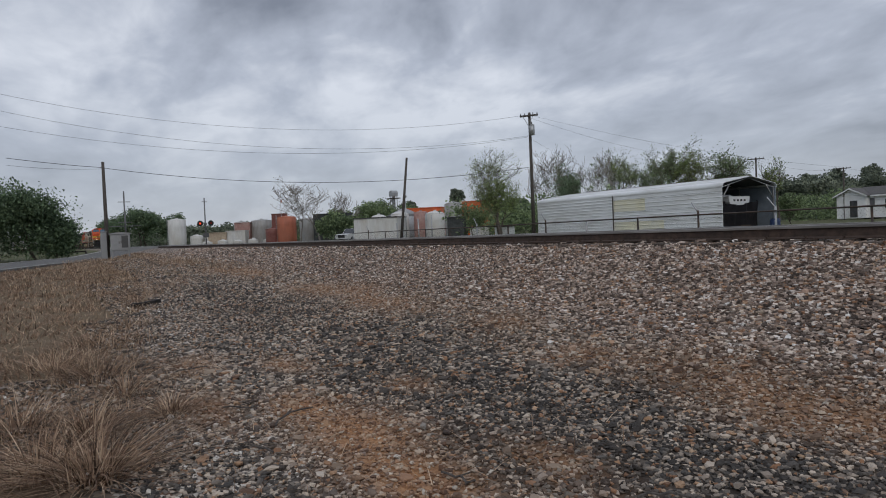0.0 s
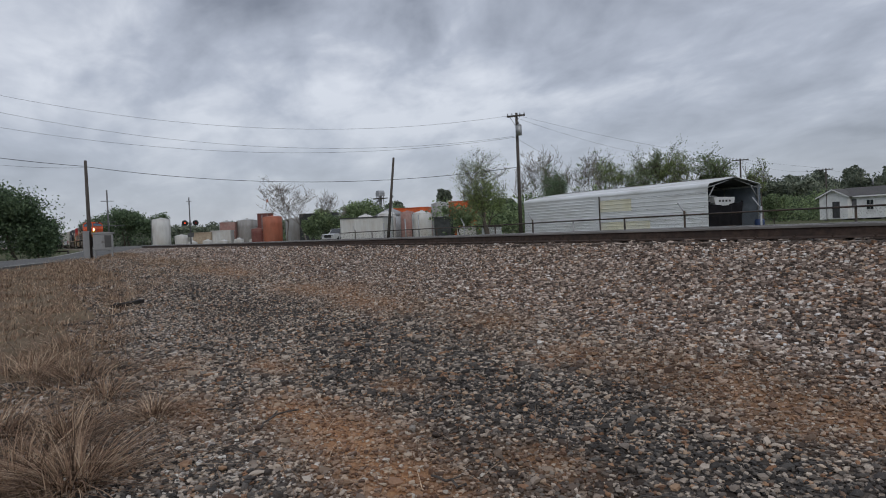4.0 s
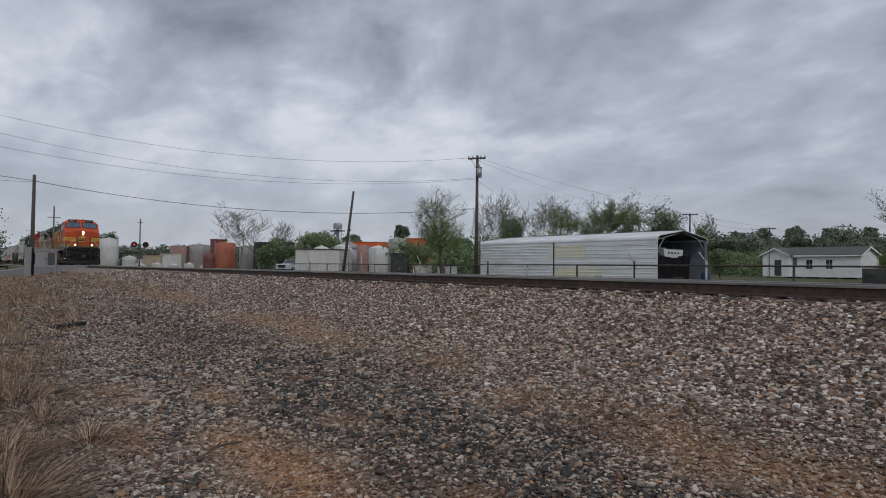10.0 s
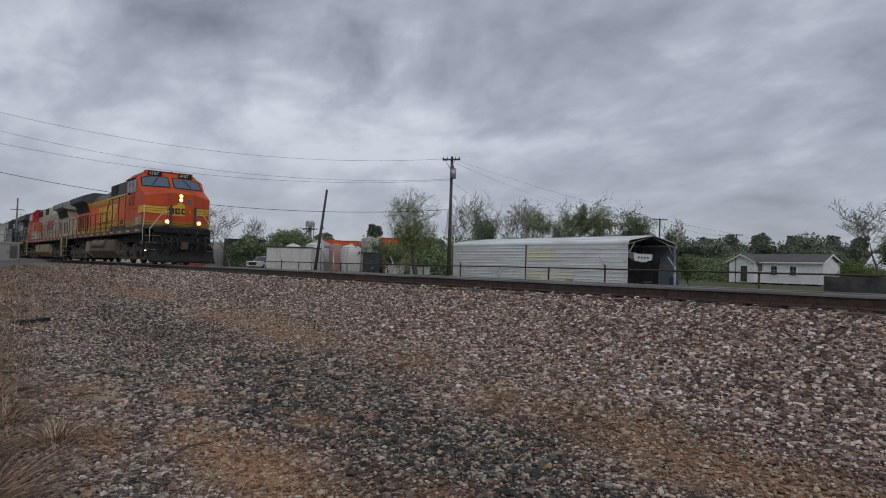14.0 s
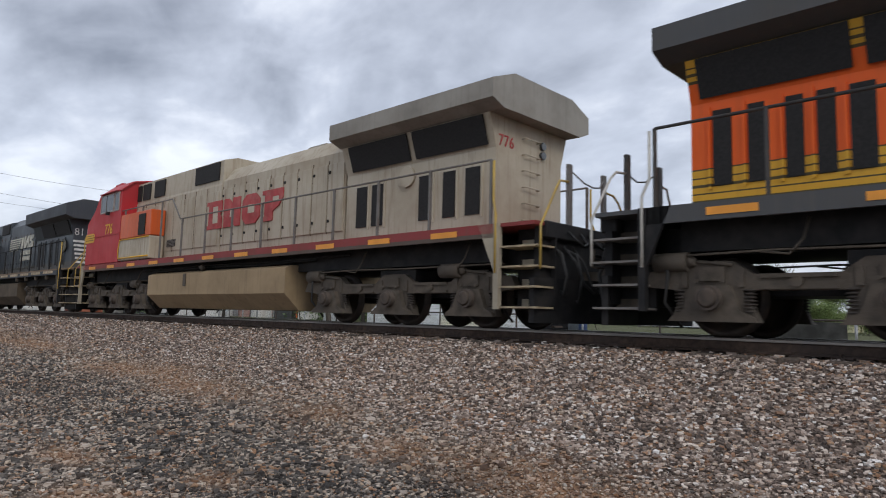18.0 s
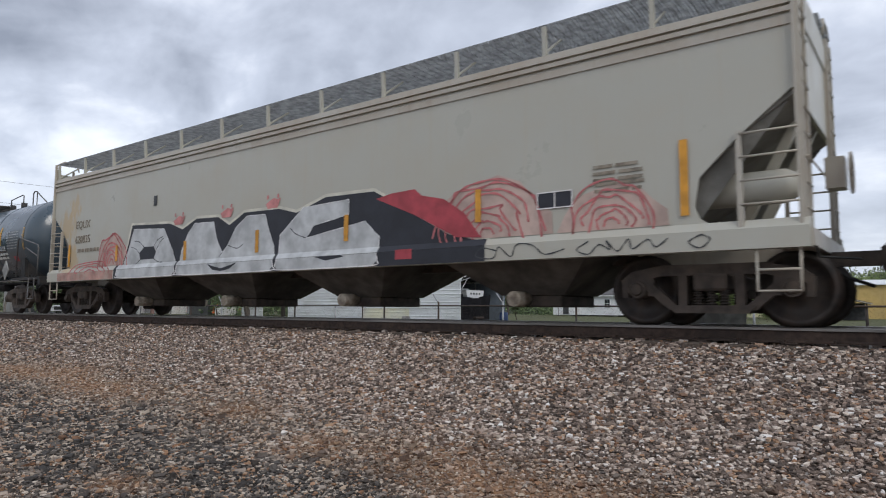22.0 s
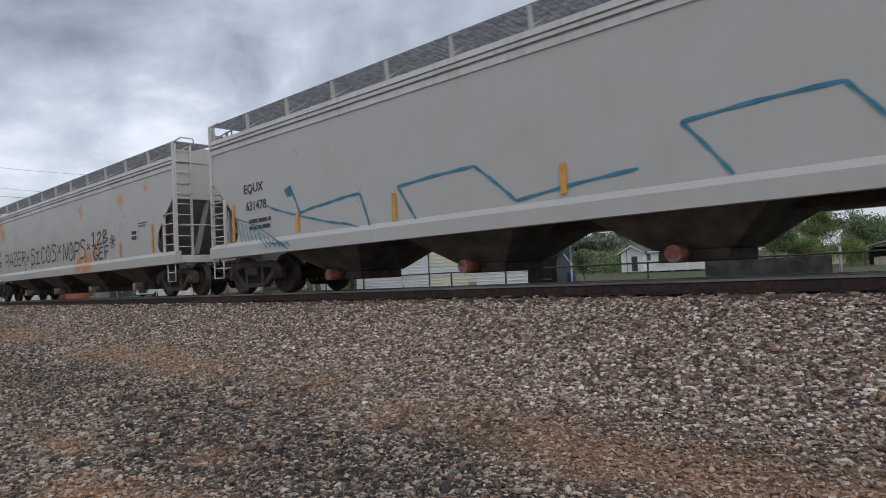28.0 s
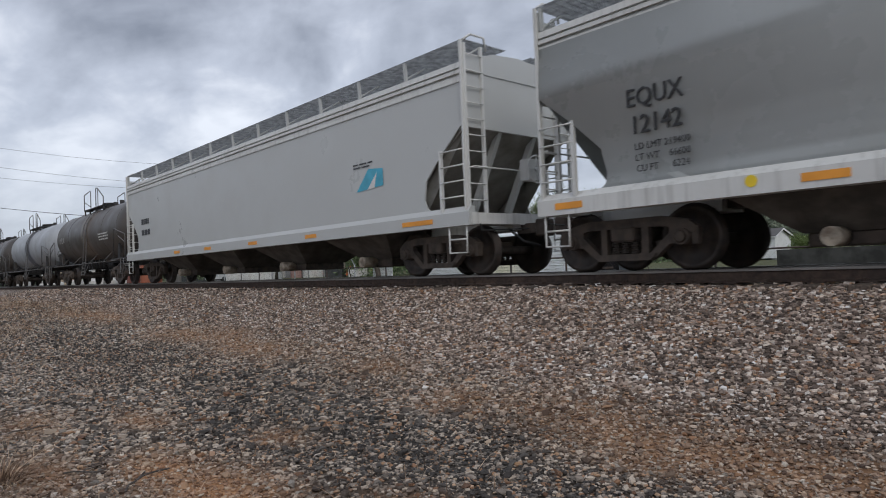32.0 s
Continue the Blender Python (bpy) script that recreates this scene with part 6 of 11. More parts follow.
def build_cars():
    walk_m = mat("galvanised_walk", (0.33, 0.345, 0.36), 0.6, metal=0.3, vary=0.3, scale=8)
    # slope sheets: darker than the car paint for shade behind the cutouts, plus dust
    slope = mat("shaded_dusty_slope", (0.27, 0.26, 0.235), 0.8, vary=0.2, scale=2, dirt=(0.13, 0.115, 0.095), dscale=1.5, damt=0.6)
    # bays under the body: shade put into the colour, grey-brown dirt on top
    bay = mat("bay_shaded_brown", (0.095, 0.083, 0.070), 0.85, vary=0.35, scale=3, dirt=(0.05, 0.045, 0.04), dscale=2, damt=0.7)
    cap_r = mat("rusty_red_outlet", (0.30, 0.075, 0.045), 0.7, vary=0.4, scale=8, dirt=(0.4, 0.38, 0.33), dscale=9, damt=0.6)
    cap_w = mat("pale_outlet", (0.42, 0.36, 0.28), 0.7, vary=0.4, scale=8, dirt=(0.15, 0.08, 0.05), dscale=9, damt=0.6)
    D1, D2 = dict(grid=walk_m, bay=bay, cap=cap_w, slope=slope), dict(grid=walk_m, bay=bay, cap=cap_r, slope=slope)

    def coat(name, c, **k):
        return paint(name, [(0, c)], 0.36, **k)
    out = []
    # 1: buff hopper with a silver and red painted piece
    sk = coat("buff_hopper_paint", (0.44, 0.432, 0.375), grime=(0.44, 0.38, 0.28), amt=0.3, streak=0.25, spots=((-8.6, 2.4, 0.75), (-8.2, 2.9, 0.5), (-8.3, 1.5, 0.7)), spot_col=(0.46, 0.33, 0.17))
    h1 = hopper("buff covered hopper with silver, black and red spray painting", 9.55, 8.35, sk, coat("buff_sill_paint", (0.43, 0.40, 0.34), grime=(0.3, 0.2, 0.12), amt=0.4), D1, tank=True, zw=4.27)
    y = -1.508
    fade = mat("worn_brown_lettering", (0.20, 0.165, 0.125), 0.7, vary=0.4, scale=9, dirt=(0.40, 0.37, 0.30), dscale=7, damt=0.6)
    words("EQUX", 0.30, -8.08, y, 2.32, fade, h1, "reporting_mark")
    words("620835", 0.30, -8.08, y, 1.92, fade, h1, "reporting_mark", squash=0.95)
    bars("text_bar", -7.9, 1.76, 1.2, 1, y, fade, h1, 0.09, 0.06, 4)
    bars("text_bar", 7.0, 2.12, 0.68, 3, y, fade, h1, 0.045, 0.045, 5)
    bars("text_bar", 7.02, 1.88, 0.68, 2, y, fade, h1, 0.045, 0.045, 6)
    bm = bm_new()
    rect(bm, 6.15, 6.7, 1.6, 1.84, y)
    part("placard", bm, SP_BLK, h1)
    bm = bm_new()
    for z in (1.6, 1.825):
        rect(bm, 6.15, 6.7, z, z + 0.016, y - 0.006)
    for x in (6.15, 6.42, 6.684):
        rect(bm, x, x + 0.016, 1.616, 1.825, y - 0.006)
    part("placard_border", bm, SP_WHT, h1)
    part("stencil_mark", rect(bm_new(), -4.12, -3.98, 2.6, 2.84, y), SP_DRK, h1)
    field = [(-5.7, 0.98), (-5.45, 1.2), (-5.2, 1.75), (-5.05, 2.2), (-3.35, 2.12), (-2.85, 1.95), (-2.3, 2.15), (-1.5, 2.12), (-1.1, 1.92), (-0.6, 2.14), (0.5, 2.12), (1.0, 2.0), (1.8, 2.22), (3.0, 2.2), (4.6, 1.35), (5.3, 1.2), (5.3, 0.95)]
    part("pale_outline", patch(bm_new(), [(a + (0.06 if a > 5 else -0.06 if a < -4.9 else 0), b + (0.06 if b > 1.1 else 0)) for a, b in field], y), mat("pale_cream_spray", (0.60, 0.58, 0.49), 0.6, vary=0.15), h1)
    part("dark_field", patch(bm_new(), field, y - 0.004), SP_BLK, h1)
    shapes = [[(-5.5, 1.05), (-5.15, 1.65), (-4.95, 2.1), (-3.6, 2.02), (-3.2, 1.5), (-3.0, 1.1), (-3.3, 1.0), (-4.3, 1.0)],
              [(-2.92, 1.0), (-2.85, 1.45), (-2.6, 1.85), (-2.35, 2.05), (-1.65, 2.03), (-1.5, 1.62), (-1.3, 1.36), (-1.12, 1.5), (-0.85, 1.86), (-0.5, 2.06), (0.08, 2.05), (0.22, 1.7), (0.38, 1.4), (0.4, 1.0)],
              [(0.5, 1.05), (0.55, 1.6), (1.2, 2.08), (2.4, 2.12), (2.4, 1.85), (1.5, 1.72), (1.3, 1.5), (2.8, 1.7), (3.15, 1.4), (3.1, 1.1), (2.4, 0.98)]]
    for i, s in enumerate(shapes):
        part("painted_block", patch(bm_new(), s, y - 0.008), SP_SIL, h1)
    part("dark_field", rect(bm_new(), -5.75, 5.3, 0.905, 1.135, -1.571), SP_BLK, h1)
    # the paint runs on over the sill's slope and face
    bm = bm_new()
    prism(bm, [(-1.574, 1.136), (-1.578, 1.14), (-1.505, 1.246), (-1.501, 1.243)], "x", -5.75, 5.3)
    part("dark_field", bm, SP_BLK, h1)
    for a, b in ((-5.62, -3.02), (-2.95, 0.42), (0.5, 3.14)):
        part("painted_block", patch(bm_new(), [(a + 0.06, 0.92), (b - 0.1, 0.92), (b, 1.0), (b, 1.132), (a, 1.132), (a, 0.99)], -1.58), SP_SIL, h1)
        part("painted_block", prism(bm_new(), [(-1.577, 1.134), (-1.583, 1.14), (-1.509, 1.25), (-1.503, 1.246)], "x", a, b), SP_SIL, h1)
        part("outline", stroke(bm_new(), [(a + 0.05, 1.13), (a - 0.01, 1.0), (a + 0.08, 0.925), ((a + b) / 2, 0.915), (b - 0.08, 0.925), (b + 0.01, 1.0), (b - 0.02, 1.13)], 0.03, -1.583), SP_WHT, h1)
    for pts in ([(-1.75, 1.13), (-1.55, 1.0), (-1.25, 0.96), (-0.95, 1.0), (-0.7, 1.13), (-0.9, 1.08), (-1.25, 1.02), (-1.55, 1.08)], [(1.6, 1.13), (1.9, 1.05), (2.35, 1.1), (2.3, 1.13)]):
        part("dark_fold", patch(bm_new(), pts, -1.584), SP_BLK, h1)
    part("sill_blush", rect(bm_new(), -8.9, -5.8, 0.91, 1.13, -1.5705, 0.003), mat("faded_pink_spray", (0.42, 0.24, 0.20), 0.6, vary=0.3, scale=3, dirt=(0.44, 0.40, 0.33), dscale=2, damt=0.8), h1)
    bm = bm_new()
    part("dark_fold", patch(bm, [(-4.6, 1.34), (-4.0, 1.34), (-3.9, 1.5), (-4.02, 1.63), (-4.45, 1.64), (-4.66, 1.5)], y - 0.011), SP_BLK, h1)
    # creases sprayed round the fold, and pale rims on the letters
    for pts in ([(-4.66, 1.5), (-4.85, 1.62), (-5.05, 1.66)], [(-4.45, 1.64), (-4.7, 1.78), (-4.9, 1.8)], [(-4.02, 1.63), (-3.85, 1.78), (-3.62, 1.84)], [(-3.9, 1.55), (-3.72, 1.74), (-3.6, 1.8)], [(-4.6, 1.34), (-4.8, 1.24)], [(-4.0, 1.34), (-3.8, 1.26), (-3.62, 1.25)], [(-1.3, 1.36), (-1.42, 1.27)], [(-1.12, 1.5), (-0.8, 1.42), (-0.6, 1.5)], [(1.3, 1.5), (1.0, 1.6), (0.85, 1.72)]):
        part("crease", stroke(bm_new(), pts, 0.022, y - 0.011), SP_DRK, h1)
    for s in shapes:
        ring = [(a + (c - a) * u, b + (d - b) * u) for (a, b), (c, d) in zip(s, s[1:] + s[:1]) for u in (0, 0.1, 0.9)]
        part("rim", stroke(bm_new(), ring + ring[:1], 0.02, y - 0.0115), SP_RIM, h1)
    bm = bm_new()
    bm = bm_new()
    patch(bm, [(3.05, 2.06), (3.4, 2.12), (3.9, 2.14), (4.05, 2.02), (4.5, 1.92), (4.9, 1.66), (5.2, 1.27), (4.75, 1.3), (3.9, 1.72)], y - 0.012)
    part("red_splash", bm, SP_RED, h1)
    blot = mat("faded_red_blot", (0.50, 0.20, 0.19), 0.6, vary=0.3, scale=5)
    for cx, cz in ((-3.0, 2.14), (-1.2, 2.16), (0.3, 2.22)):
        part("red_blot", patch(bm_new(), [(cx - 0.22, cz + 0.03), (cx - 0.16, cz - 0.07), (cx + 0.14, cz - 0.07), (cx + 0.24, cz + 0.12), (cx + 0.13, cz + 0.1), (cx + 0.02, cz + 0.13), (cx - 0.1, cz + 0.08)], y - 0.005), blot, h1)
        for d in (-0.16, 0.15):
            part("red_dot", patch(bm_new(), [(cx + d + 0.035 * math.cos(q * math.pi / 3), cz + 0.16 + 0.05 * math.sin(q * math.pi / 3)) for q in range(6)], y - 0.005), blot, h1)
    blush = mat("pink_spray_mist", (0.47, 0.35, 0.30), 0.6, vary=0.2, scale=3)
    for cx, cz, w, h in ((5.3, 1.25, 1.1, 0.9), (7.25, 1.25, 0.75, 0.6), (-6.0, 1.25, 0.75, 0.8)):
        part("pink_mist", patch(bm_new(), [(cx + w * math.cos(k * math.pi / 9) * (1 + 0.06 * math.sin(k * 2.3)), cz + h * math.sin(k * math.pi / 9) * (1 + 0.06 * math.cos(k * 1.7))) for k in range(10)], y - 0.001), blush, h1)
    for cx, cz, w, h, yy, n, seed, wide in ((5.3, 1.3, 1.0, 0.9, y - 0.009, 8, 5, 0.04), (7.25, 1.3, 0.62, 0.6, y - 0.009, 6, 6, 0.035), (-6.0, 1.3, 0.7, 0.8, y - 0.009, 7, 7, 0.05), (-7.0, 1.1, 1.1, 0.3, -1.578, 4, 8, 0.04)):
        part("red_curls", curls(bm_new(), cx, cz, w, h, yy, n, seed, wide), SP_PINK, h1)
    part("scrawl", stroke(bm_new(), [(5.5, 1.05), (5.25, 1.1), (5.15, 0.98), (5.45, 0.94), (5.55, 1.1), (5.75, 0.95), (5.85, 1.12), (6.1, 1.1), (6.3, 0.96), (6.6, 1.02)], 0.022, -1.58), SP_DRK, h1)
    part("scrawl", stroke(bm_new(), [(6.95, 1.1), (6.78, 1.0), (6.95, 0.93), (7.1, 1.05), (7.25, 0.98), (7.2, 1.1), (7.35, 0.95), (7.5, 1.1), (7.55, 0.97), (7.75, 1.08), (7.85, 0.98), (8.0, 1.08)], 0.022, -1.58), SP_DRK, h1)
    part("scrawl", stroke(bm_new(), [(8.4, 1.1), (8.25, 1.02), (8.38, 0.94), (8.5, 1.04), (8.4, 1.1)], 0.022, -1.58), SP_DRK, h1)
    bm = bm_new()
    rect(bm, 3.55, 3.9, 1.0, 1.16, -1.572)
    part("red_placard", bm, SP_RED, h1)
    tapes(h1, ((8.15, 1.35, 2.3), (5.1, 1.5, 2.0), (2.3, 1.38, 1.85), (-0.2, 1.3, 1.75), (-2.75, 1.25, 1.68), (-5.8, 1.35, 1.75), (-8.4, 1.3, 1.9)), y - 0.014)
    out.append((h1, -67.93, -84.6))
    # 2, 3: black tank cars
    M_whd = mat("faded_white_lettering", (0.30, 0.31, 0.31), 0.6, vary=0.3, scale=8)
    dkb = (0.044, 0.069, 0.092)
    fr = mat("tank_frame_black", (0.022, 0.022, 0.023), 0.7, vary=0.3, dirt=(0.09, 0.06, 0.04), dscale=3, damt=0.5)
    rl = mat("rail_grey_black", (0.105, 0.105, 0.105), 0.6, vary=0.3, dirt=(0.1, 0.06, 0.04), dscale=5, damt=0.4)
    sh = paint("black_tank_paint", [(0, dkb)], 0.30, grime=(0.085, 0.095, 0.10), amt=0.4, streak=0.3, band=(-0.2, 0.8, (0.12, 0.105, 0.08), 0.45), coat=0.45)
    t1 = tank_car("black tank car with a brown spill over the ladder", 6.03, 4.72, sh, fr, rl)
    for i in range(6):
        u = -4.7 + i * 0.4
        bm = on_shell(u, u + 0.32, 2.42, 2.72, bm_new(), off=0.012)
        for v in bm.verts:
            v.co.x += (v.co.z - 2.42) * 0.25
        part("maker_mark", bm, M_white, t1)
        bm = on_shell(u + 0.1, u + 0.24, 2.5 + 0.04 * (i % 2), 2.62, bm_new(), off=0.018, n=2)
        for v in bm.verts:
            v.co.x += (v.co.z - 2.42) * 0.25
        part("mark_field", bm, fr, t1)
    shell_words("PROX 61071", 0.34, -4.72, 2.02, M_white, t1, 0.84, name="reporting_mark")
    shell_words("MOLTEN SULFUR", 0.2, 2.62, 2.02, M_white, t1, 0.85)
    shell_bars(-4.65, 1.9, 1.6, 2, M_white, t1, 0.07, 0.06, 3)
    shell_bars(2.7, 1.95, 1.3, 2, M_white, t1, 0.07, 0.05, 4)
    shell_bars(-2.2, 2.0, 0.4, 4, M_white, t1, 0.03, 0.03, 5)
    shell_bars(1.65, 1.9, 0.55, 1, M_white, t1, 0.06, 0.05, 6)
    shell_bars(4.0, 2.6, 0.9, 7, M_whd, t1, 0.035, 0.05, 9)
    bm = on_shell(1.72, 2.52, 2.22, 2.5, bm_new())
    part("placard", bm, mat("orange_placard", (0.55, 0.23, 0.03), 0.5), t1)
    shell_bars(1.8, 2.45, 0.66, 2, mat("placard_text", (0.20, 0.07, 0.02), 0.6), t1, 0.05, 0.06, 21)
    for u, a, b in ((-5.42, 2.0, 2.75), (-2.1, 2.3, 2.65), (1.18, 2.3, 2.65), (3.4, 2.2, 2.8), (5.2, 2.0, 2.7)):
        part("reflective_tape", on_shell(u, u + 0.1, a, b, bm_new()), M_yelp, t1)
    part("red_placard", on_shell(4.3, 4.62, 1.66, 1.82, bm_new()), SP_RED, t1)
    rs = mat("rust_streak", (0.19, 0.095, 0.045), 0.8, vary=0.5, scale=5, dirt=dkb, dscale=4, damt=0.9)
    for u, w, a, b in ((-1.62, 0.2, 1.9, 3.6), (-2.15, 0.5, 3.05, 3.2), (-2.2, 0.45, 2.8, 2.95)):
        part("rust_streak", on_shell(u, u + w, a, b, bm_new(), off=0.006), rs, t1)
    bm = bm_new()
    prism(bm, [(4.55, 1.05), (4.78, 1.35), (4.55, 1.65), (4.32, 1.35)], "y", -1.5, -1.47)
    part("hazard_placard", bm, mat("grey_placard", (0.3, 0.3, 0.29), 0.6, vary=0.3), t1)
    out.append((t1, -88.9, -98.34))
    sh2 = paint("blue_black_tank_paint", [(0, (0.056, 0.088, 0.128))], 0.32, grime=(0.085, 0.09, 0.095), amt=0.3, streak=0.2, band=(-0.3, 0.7, (0.17, 0.105, 0.055), 0.55), coat=0.4, spots=((3.2, 1.9, 0.35), (1.2, 1.8, 0.3)), spot_col=(0.16, 0.10, 0.05))
    t2 = tank_car("blue-black tank car with amber markings and brown stains", 6.03, 4.72, sh2, fr, rl)
    shell_words("UTLX 663427", 0.40, -4.92, 2.06, M_ambp, t2, 0.66, name="reporting_mark")
    shell_bars(-4.6, 1.98, 1.6, 1, M_ambp, t2, 0.06, 0.05, 3)
    shell_bars(-4.62, 1.84, 1.65, 3, M_ambp, t2, 0.07, 0.06, 4)
    shell_bars(-2.3, 2.85, 0.9, 2, M_ambp, t2, 0.06, 0.04, 5)
    shell_words("MOLTEN", 0.21, 3.0, 2.3, M_ambp, t2, 0.95)
    shell_words("SULFUR", 0.21, 3.0, 2.08, M_ambp, t2, 0.95)
    shell_bars(2.3, 1.95, 0.9, 4, M_ambp, t2, 0.05, 0.06, 7)
    shell_bars(0.95, 1.85, 0.7, 2, M_ambp, t2, 0.07, 0.05, 8)
    shell_bars(3.75, 2.6, 1.1, 7, M_whd, t2, 0.035, 0.05, 9)
    for z in (1.62, 1.8):
        part("placard", on_shell(4.2, 4.8, z, z + 0.06, bm_new(), n=1), M_white, t2)
    part("red_placard", on_shell(4.75, 5.1, 1.62, 1.8, bm_new()), mat("orange_red_placard", (0.6, 0.08, 0.02), 0.5), t2)
    for u, a, b in ((-5.5, 1.9, 2.75), (-3.05, 2.05, 2.45), (-1.55, 2.1, 2.5), (0.62, 2.05, 2.45), (2.3, 2.0, 2.55), (5.2, 1.8, 2.75)):
        part("reflective_tape", on_shell(u, u + 0.12, a, b, bm_new()), M_refl, t2)
    out.append((t2, -102.94, -112.4))
    # 4: pale grey hopper with red block letters
    sk = coat("pale_grey_hopper_paint", (0.42, 0.412, 0.365), grime=(0.40, 0.36, 0.30), amt=0.25, streak=0.12)
    h2 = hopper("pale grey covered hopper with red and white spray letters", 9.5, 8.1, sk, coat("pale_sill_paint", (0.53, 0.52, 0.48), amt=0.15), D2)
    X = [[(-6.35, 1.2), (-5.5, 1.5), (-5.95, 2.25), (-5.45, 2.3), (-5.2, 1.95), (-4.9, 2.3), (-4.6, 2.32), (-4.95, 1.75), (-4.25, 1.2), (-4.9, 1.15), (-5.2, 1.42), (-5.5, 1.2)],
         [(-3.9, 1.15), (-3.75, 1.7), (-3.3, 2.32), (-2.85, 2.32), (-2.5, 1.65), (-1.95, 1.2), (-2.6, 1.18), (-2.85, 1.42), (-3.3, 1.42), (-3.4, 1.18)],
         [(-2.1, 1.15), (-1.7, 2.3), (-0.75, 2.28), (0.35, 1.7), (0.1, 2.28), (1.05, 2.3), (1.55, 1.22), (0.7, 1.12), (-0.9, 1.75), (-1.15, 1.15)],
         [(1.9, 1.0), (1.35, 2.28), (3.45, 2.36), (3.45, 2.12), (2.3, 2.02), (2.35, 1.85), (3.85, 1.92), (3.9, 1.68), (2.5, 1.58), (2.5, 1.45), (4.9, 1.5), (5.1, 1.25), (4.8, 1.02)]]
    for s in X:
        part("white_outline", patch(bm_new(), grown(s, 0.07), y - 0.002), SP_WHT, h2)
        part("painted_letter", patch(bm_new(), s, y - 0.005), SP_RED, h2)
    for x in (-6.2, -5.0, -3.6, -2.6, -1.6, 0.9, 2.6, 4.4):
        part("sill_paint", rect(bm_new(), x, x + 0.55 if x > -5.5 and x < 4 else x + 0.35, 0.98, 1.12, -1.574), SP_RED, h2)
    for i, ch in enumerate("RIP"):
        bm = bm_new()
        tag(bm, ch, 4.05 + i * 0.3, 2.0, 0.26, 0.24, y - 0.004, 0.036)
        part("black_letter", bm, SP_BLK, h2)
    for i in range(7):
        x = 4.25 + i * 0.22
        part("black_loop", stroke(bm_new(), [(x, 1.6), (x - 0.06, 1.85), (x + 0.12, 1.92), (x + 0.18, 1.76), (x + 0.02, 1.74), (x + 0.2, 1.62), (x, 1.6)], 0.045, y - 0.004), SP_BLK, h2)
    part("black_loop", stroke(bm_new(), [(5.7, 1.75), (5.9, 1.7), (6.0, 1.85), (5.8, 1.9)], 0.045, y - 0.004), SP_BLK, h2)
    part("black_heart", patch(bm_new(), [(5.75, 1.98), (5.93, 2.08), (5.94, 2.2), (5.84, 2.15), (5.74, 2.21), (5.68, 2.12)], y - 0.004), SP_BLK, h2)
    part("underline", stroke(bm_new(), [(4.5, 1.5), (4.9, 1.52), (5.3, 1.56)], 0.03, y - 0.004), SP_BLK, h2)
    bm = bm_new()
    stroke(bm, [(6.9, 1.3), (6.4, 1.25), (6.1, 1.6), (6.4, 1.8), (6.2, 2.2), (6.6, 2.35), (6.9, 2.1), (7.0, 1.8), (6.7, 1.9), (6.75, 2.1), (6.95, 2.0), (7.05, 1.5), (6.75, 1.2)], 0.035, y - 0.004)
    part("lilac_scrawl", bm, SP_LILAC, h2)
    bm = bm_new()
    stroke(bm, [(6.85, 2.05), (7.1, 2.1), (7.2, 1.6), (7.25, 2.15), (7.5, 2.2), (7.45, 1.7), (7.6, 2.2), (7.75, 2.25), (7.75, 1.7), (7.9, 2.1), (8.05, 2.15)], 0.045, y - 0.004)
    stroke(bm, [(7.0, 1.3), (7.4, 1.4), (7.8, 1.25), (8.2, 1.35), (8.15, 1.55), (7.9, 1.6), (7.5, 1.5), (7.3, 1.7), (7.55, 1.75), (7.5, 1.5)], 0.04, y - 0.004)
    part("red_scrawl", bm, SP_RED, h2)
    for i in range(8):
        x = -1.7 + i * 0.36
        part("blue_scrawl", stroke(bm_new(), [(x, 1.35 + 0.1 * (i % 3)), (x + 0.3, 1.9), (x + 0.1, 2.0), (x + 0.42, 1.5)], 0.05, y - 0.008), SP_LINER, h2)
    words("EQUX", 0.26, -7.65, y, 2.4, M_blackp, h2, "reporting_mark", squash=0.9)
    words("601241", 0.26, -7.62, y, 1.95, M_blackp, h2, "reporting_mark", squash=0.9)
    bars("text_bar", -7.5, 1.85, 0.9, 2, y, SP_DRK, h2, 0.05, 0.05, 2)
    bars("text_bar", 5.2, 1.4, 0.45, 3, y, SP_DRK, h2, 0.03, 0.03, 6)
    tapes(h2, ((7.78, 1.2, 2.15), (5.62, 1.25, 1.7), (2.0, 1.4, 1.9), (-8.35, 1.2, 1.6)), y - 0.012)
    part("sill_plate", rect(bm_new(), 7.95, 8.3, 0.78, 1.0, -1.575, 0.02), SP_WHT, h2)
    out.append((h2, -116.87, -133.0))
    # 5: grey-white hopper with teal lines
    sk = coat("white_grey_hopper_paint", (0.46, 0.452, 0.435), grime=(0.40, 0.37, 0.33), amt=0.25, streak=0.15)
    h3 = hopper("light grey covered hopper with teal sprayed lines", 9.75, 8.6, sk, coat("white_sill_paint", (0.58, 0.57, 0.55), amt=0.15), D2)
    words("EQUX", 0.3, -8.2, y, 2.34, M_blackp, h3, "reporting_mark")
    words("631478", 0.3, -8.12, y, 1.93, M_blackp, h3, "reporting_mark", squash=0.95)
    bars("text_bar", -8.0, 1.72, 0.9, 2, y, SP_DRK, h3, 0.08, 0.07, 2)
    bm = bm_new()
    z = y - 0.004
    stroke(bm, [(-7.3, 2.0), (-6.9, 1.85), (-6.0, 1.62), (-5.0, 1.4), (-4.4, 1.3), (-3.8, 1.1)], 0.05, z)
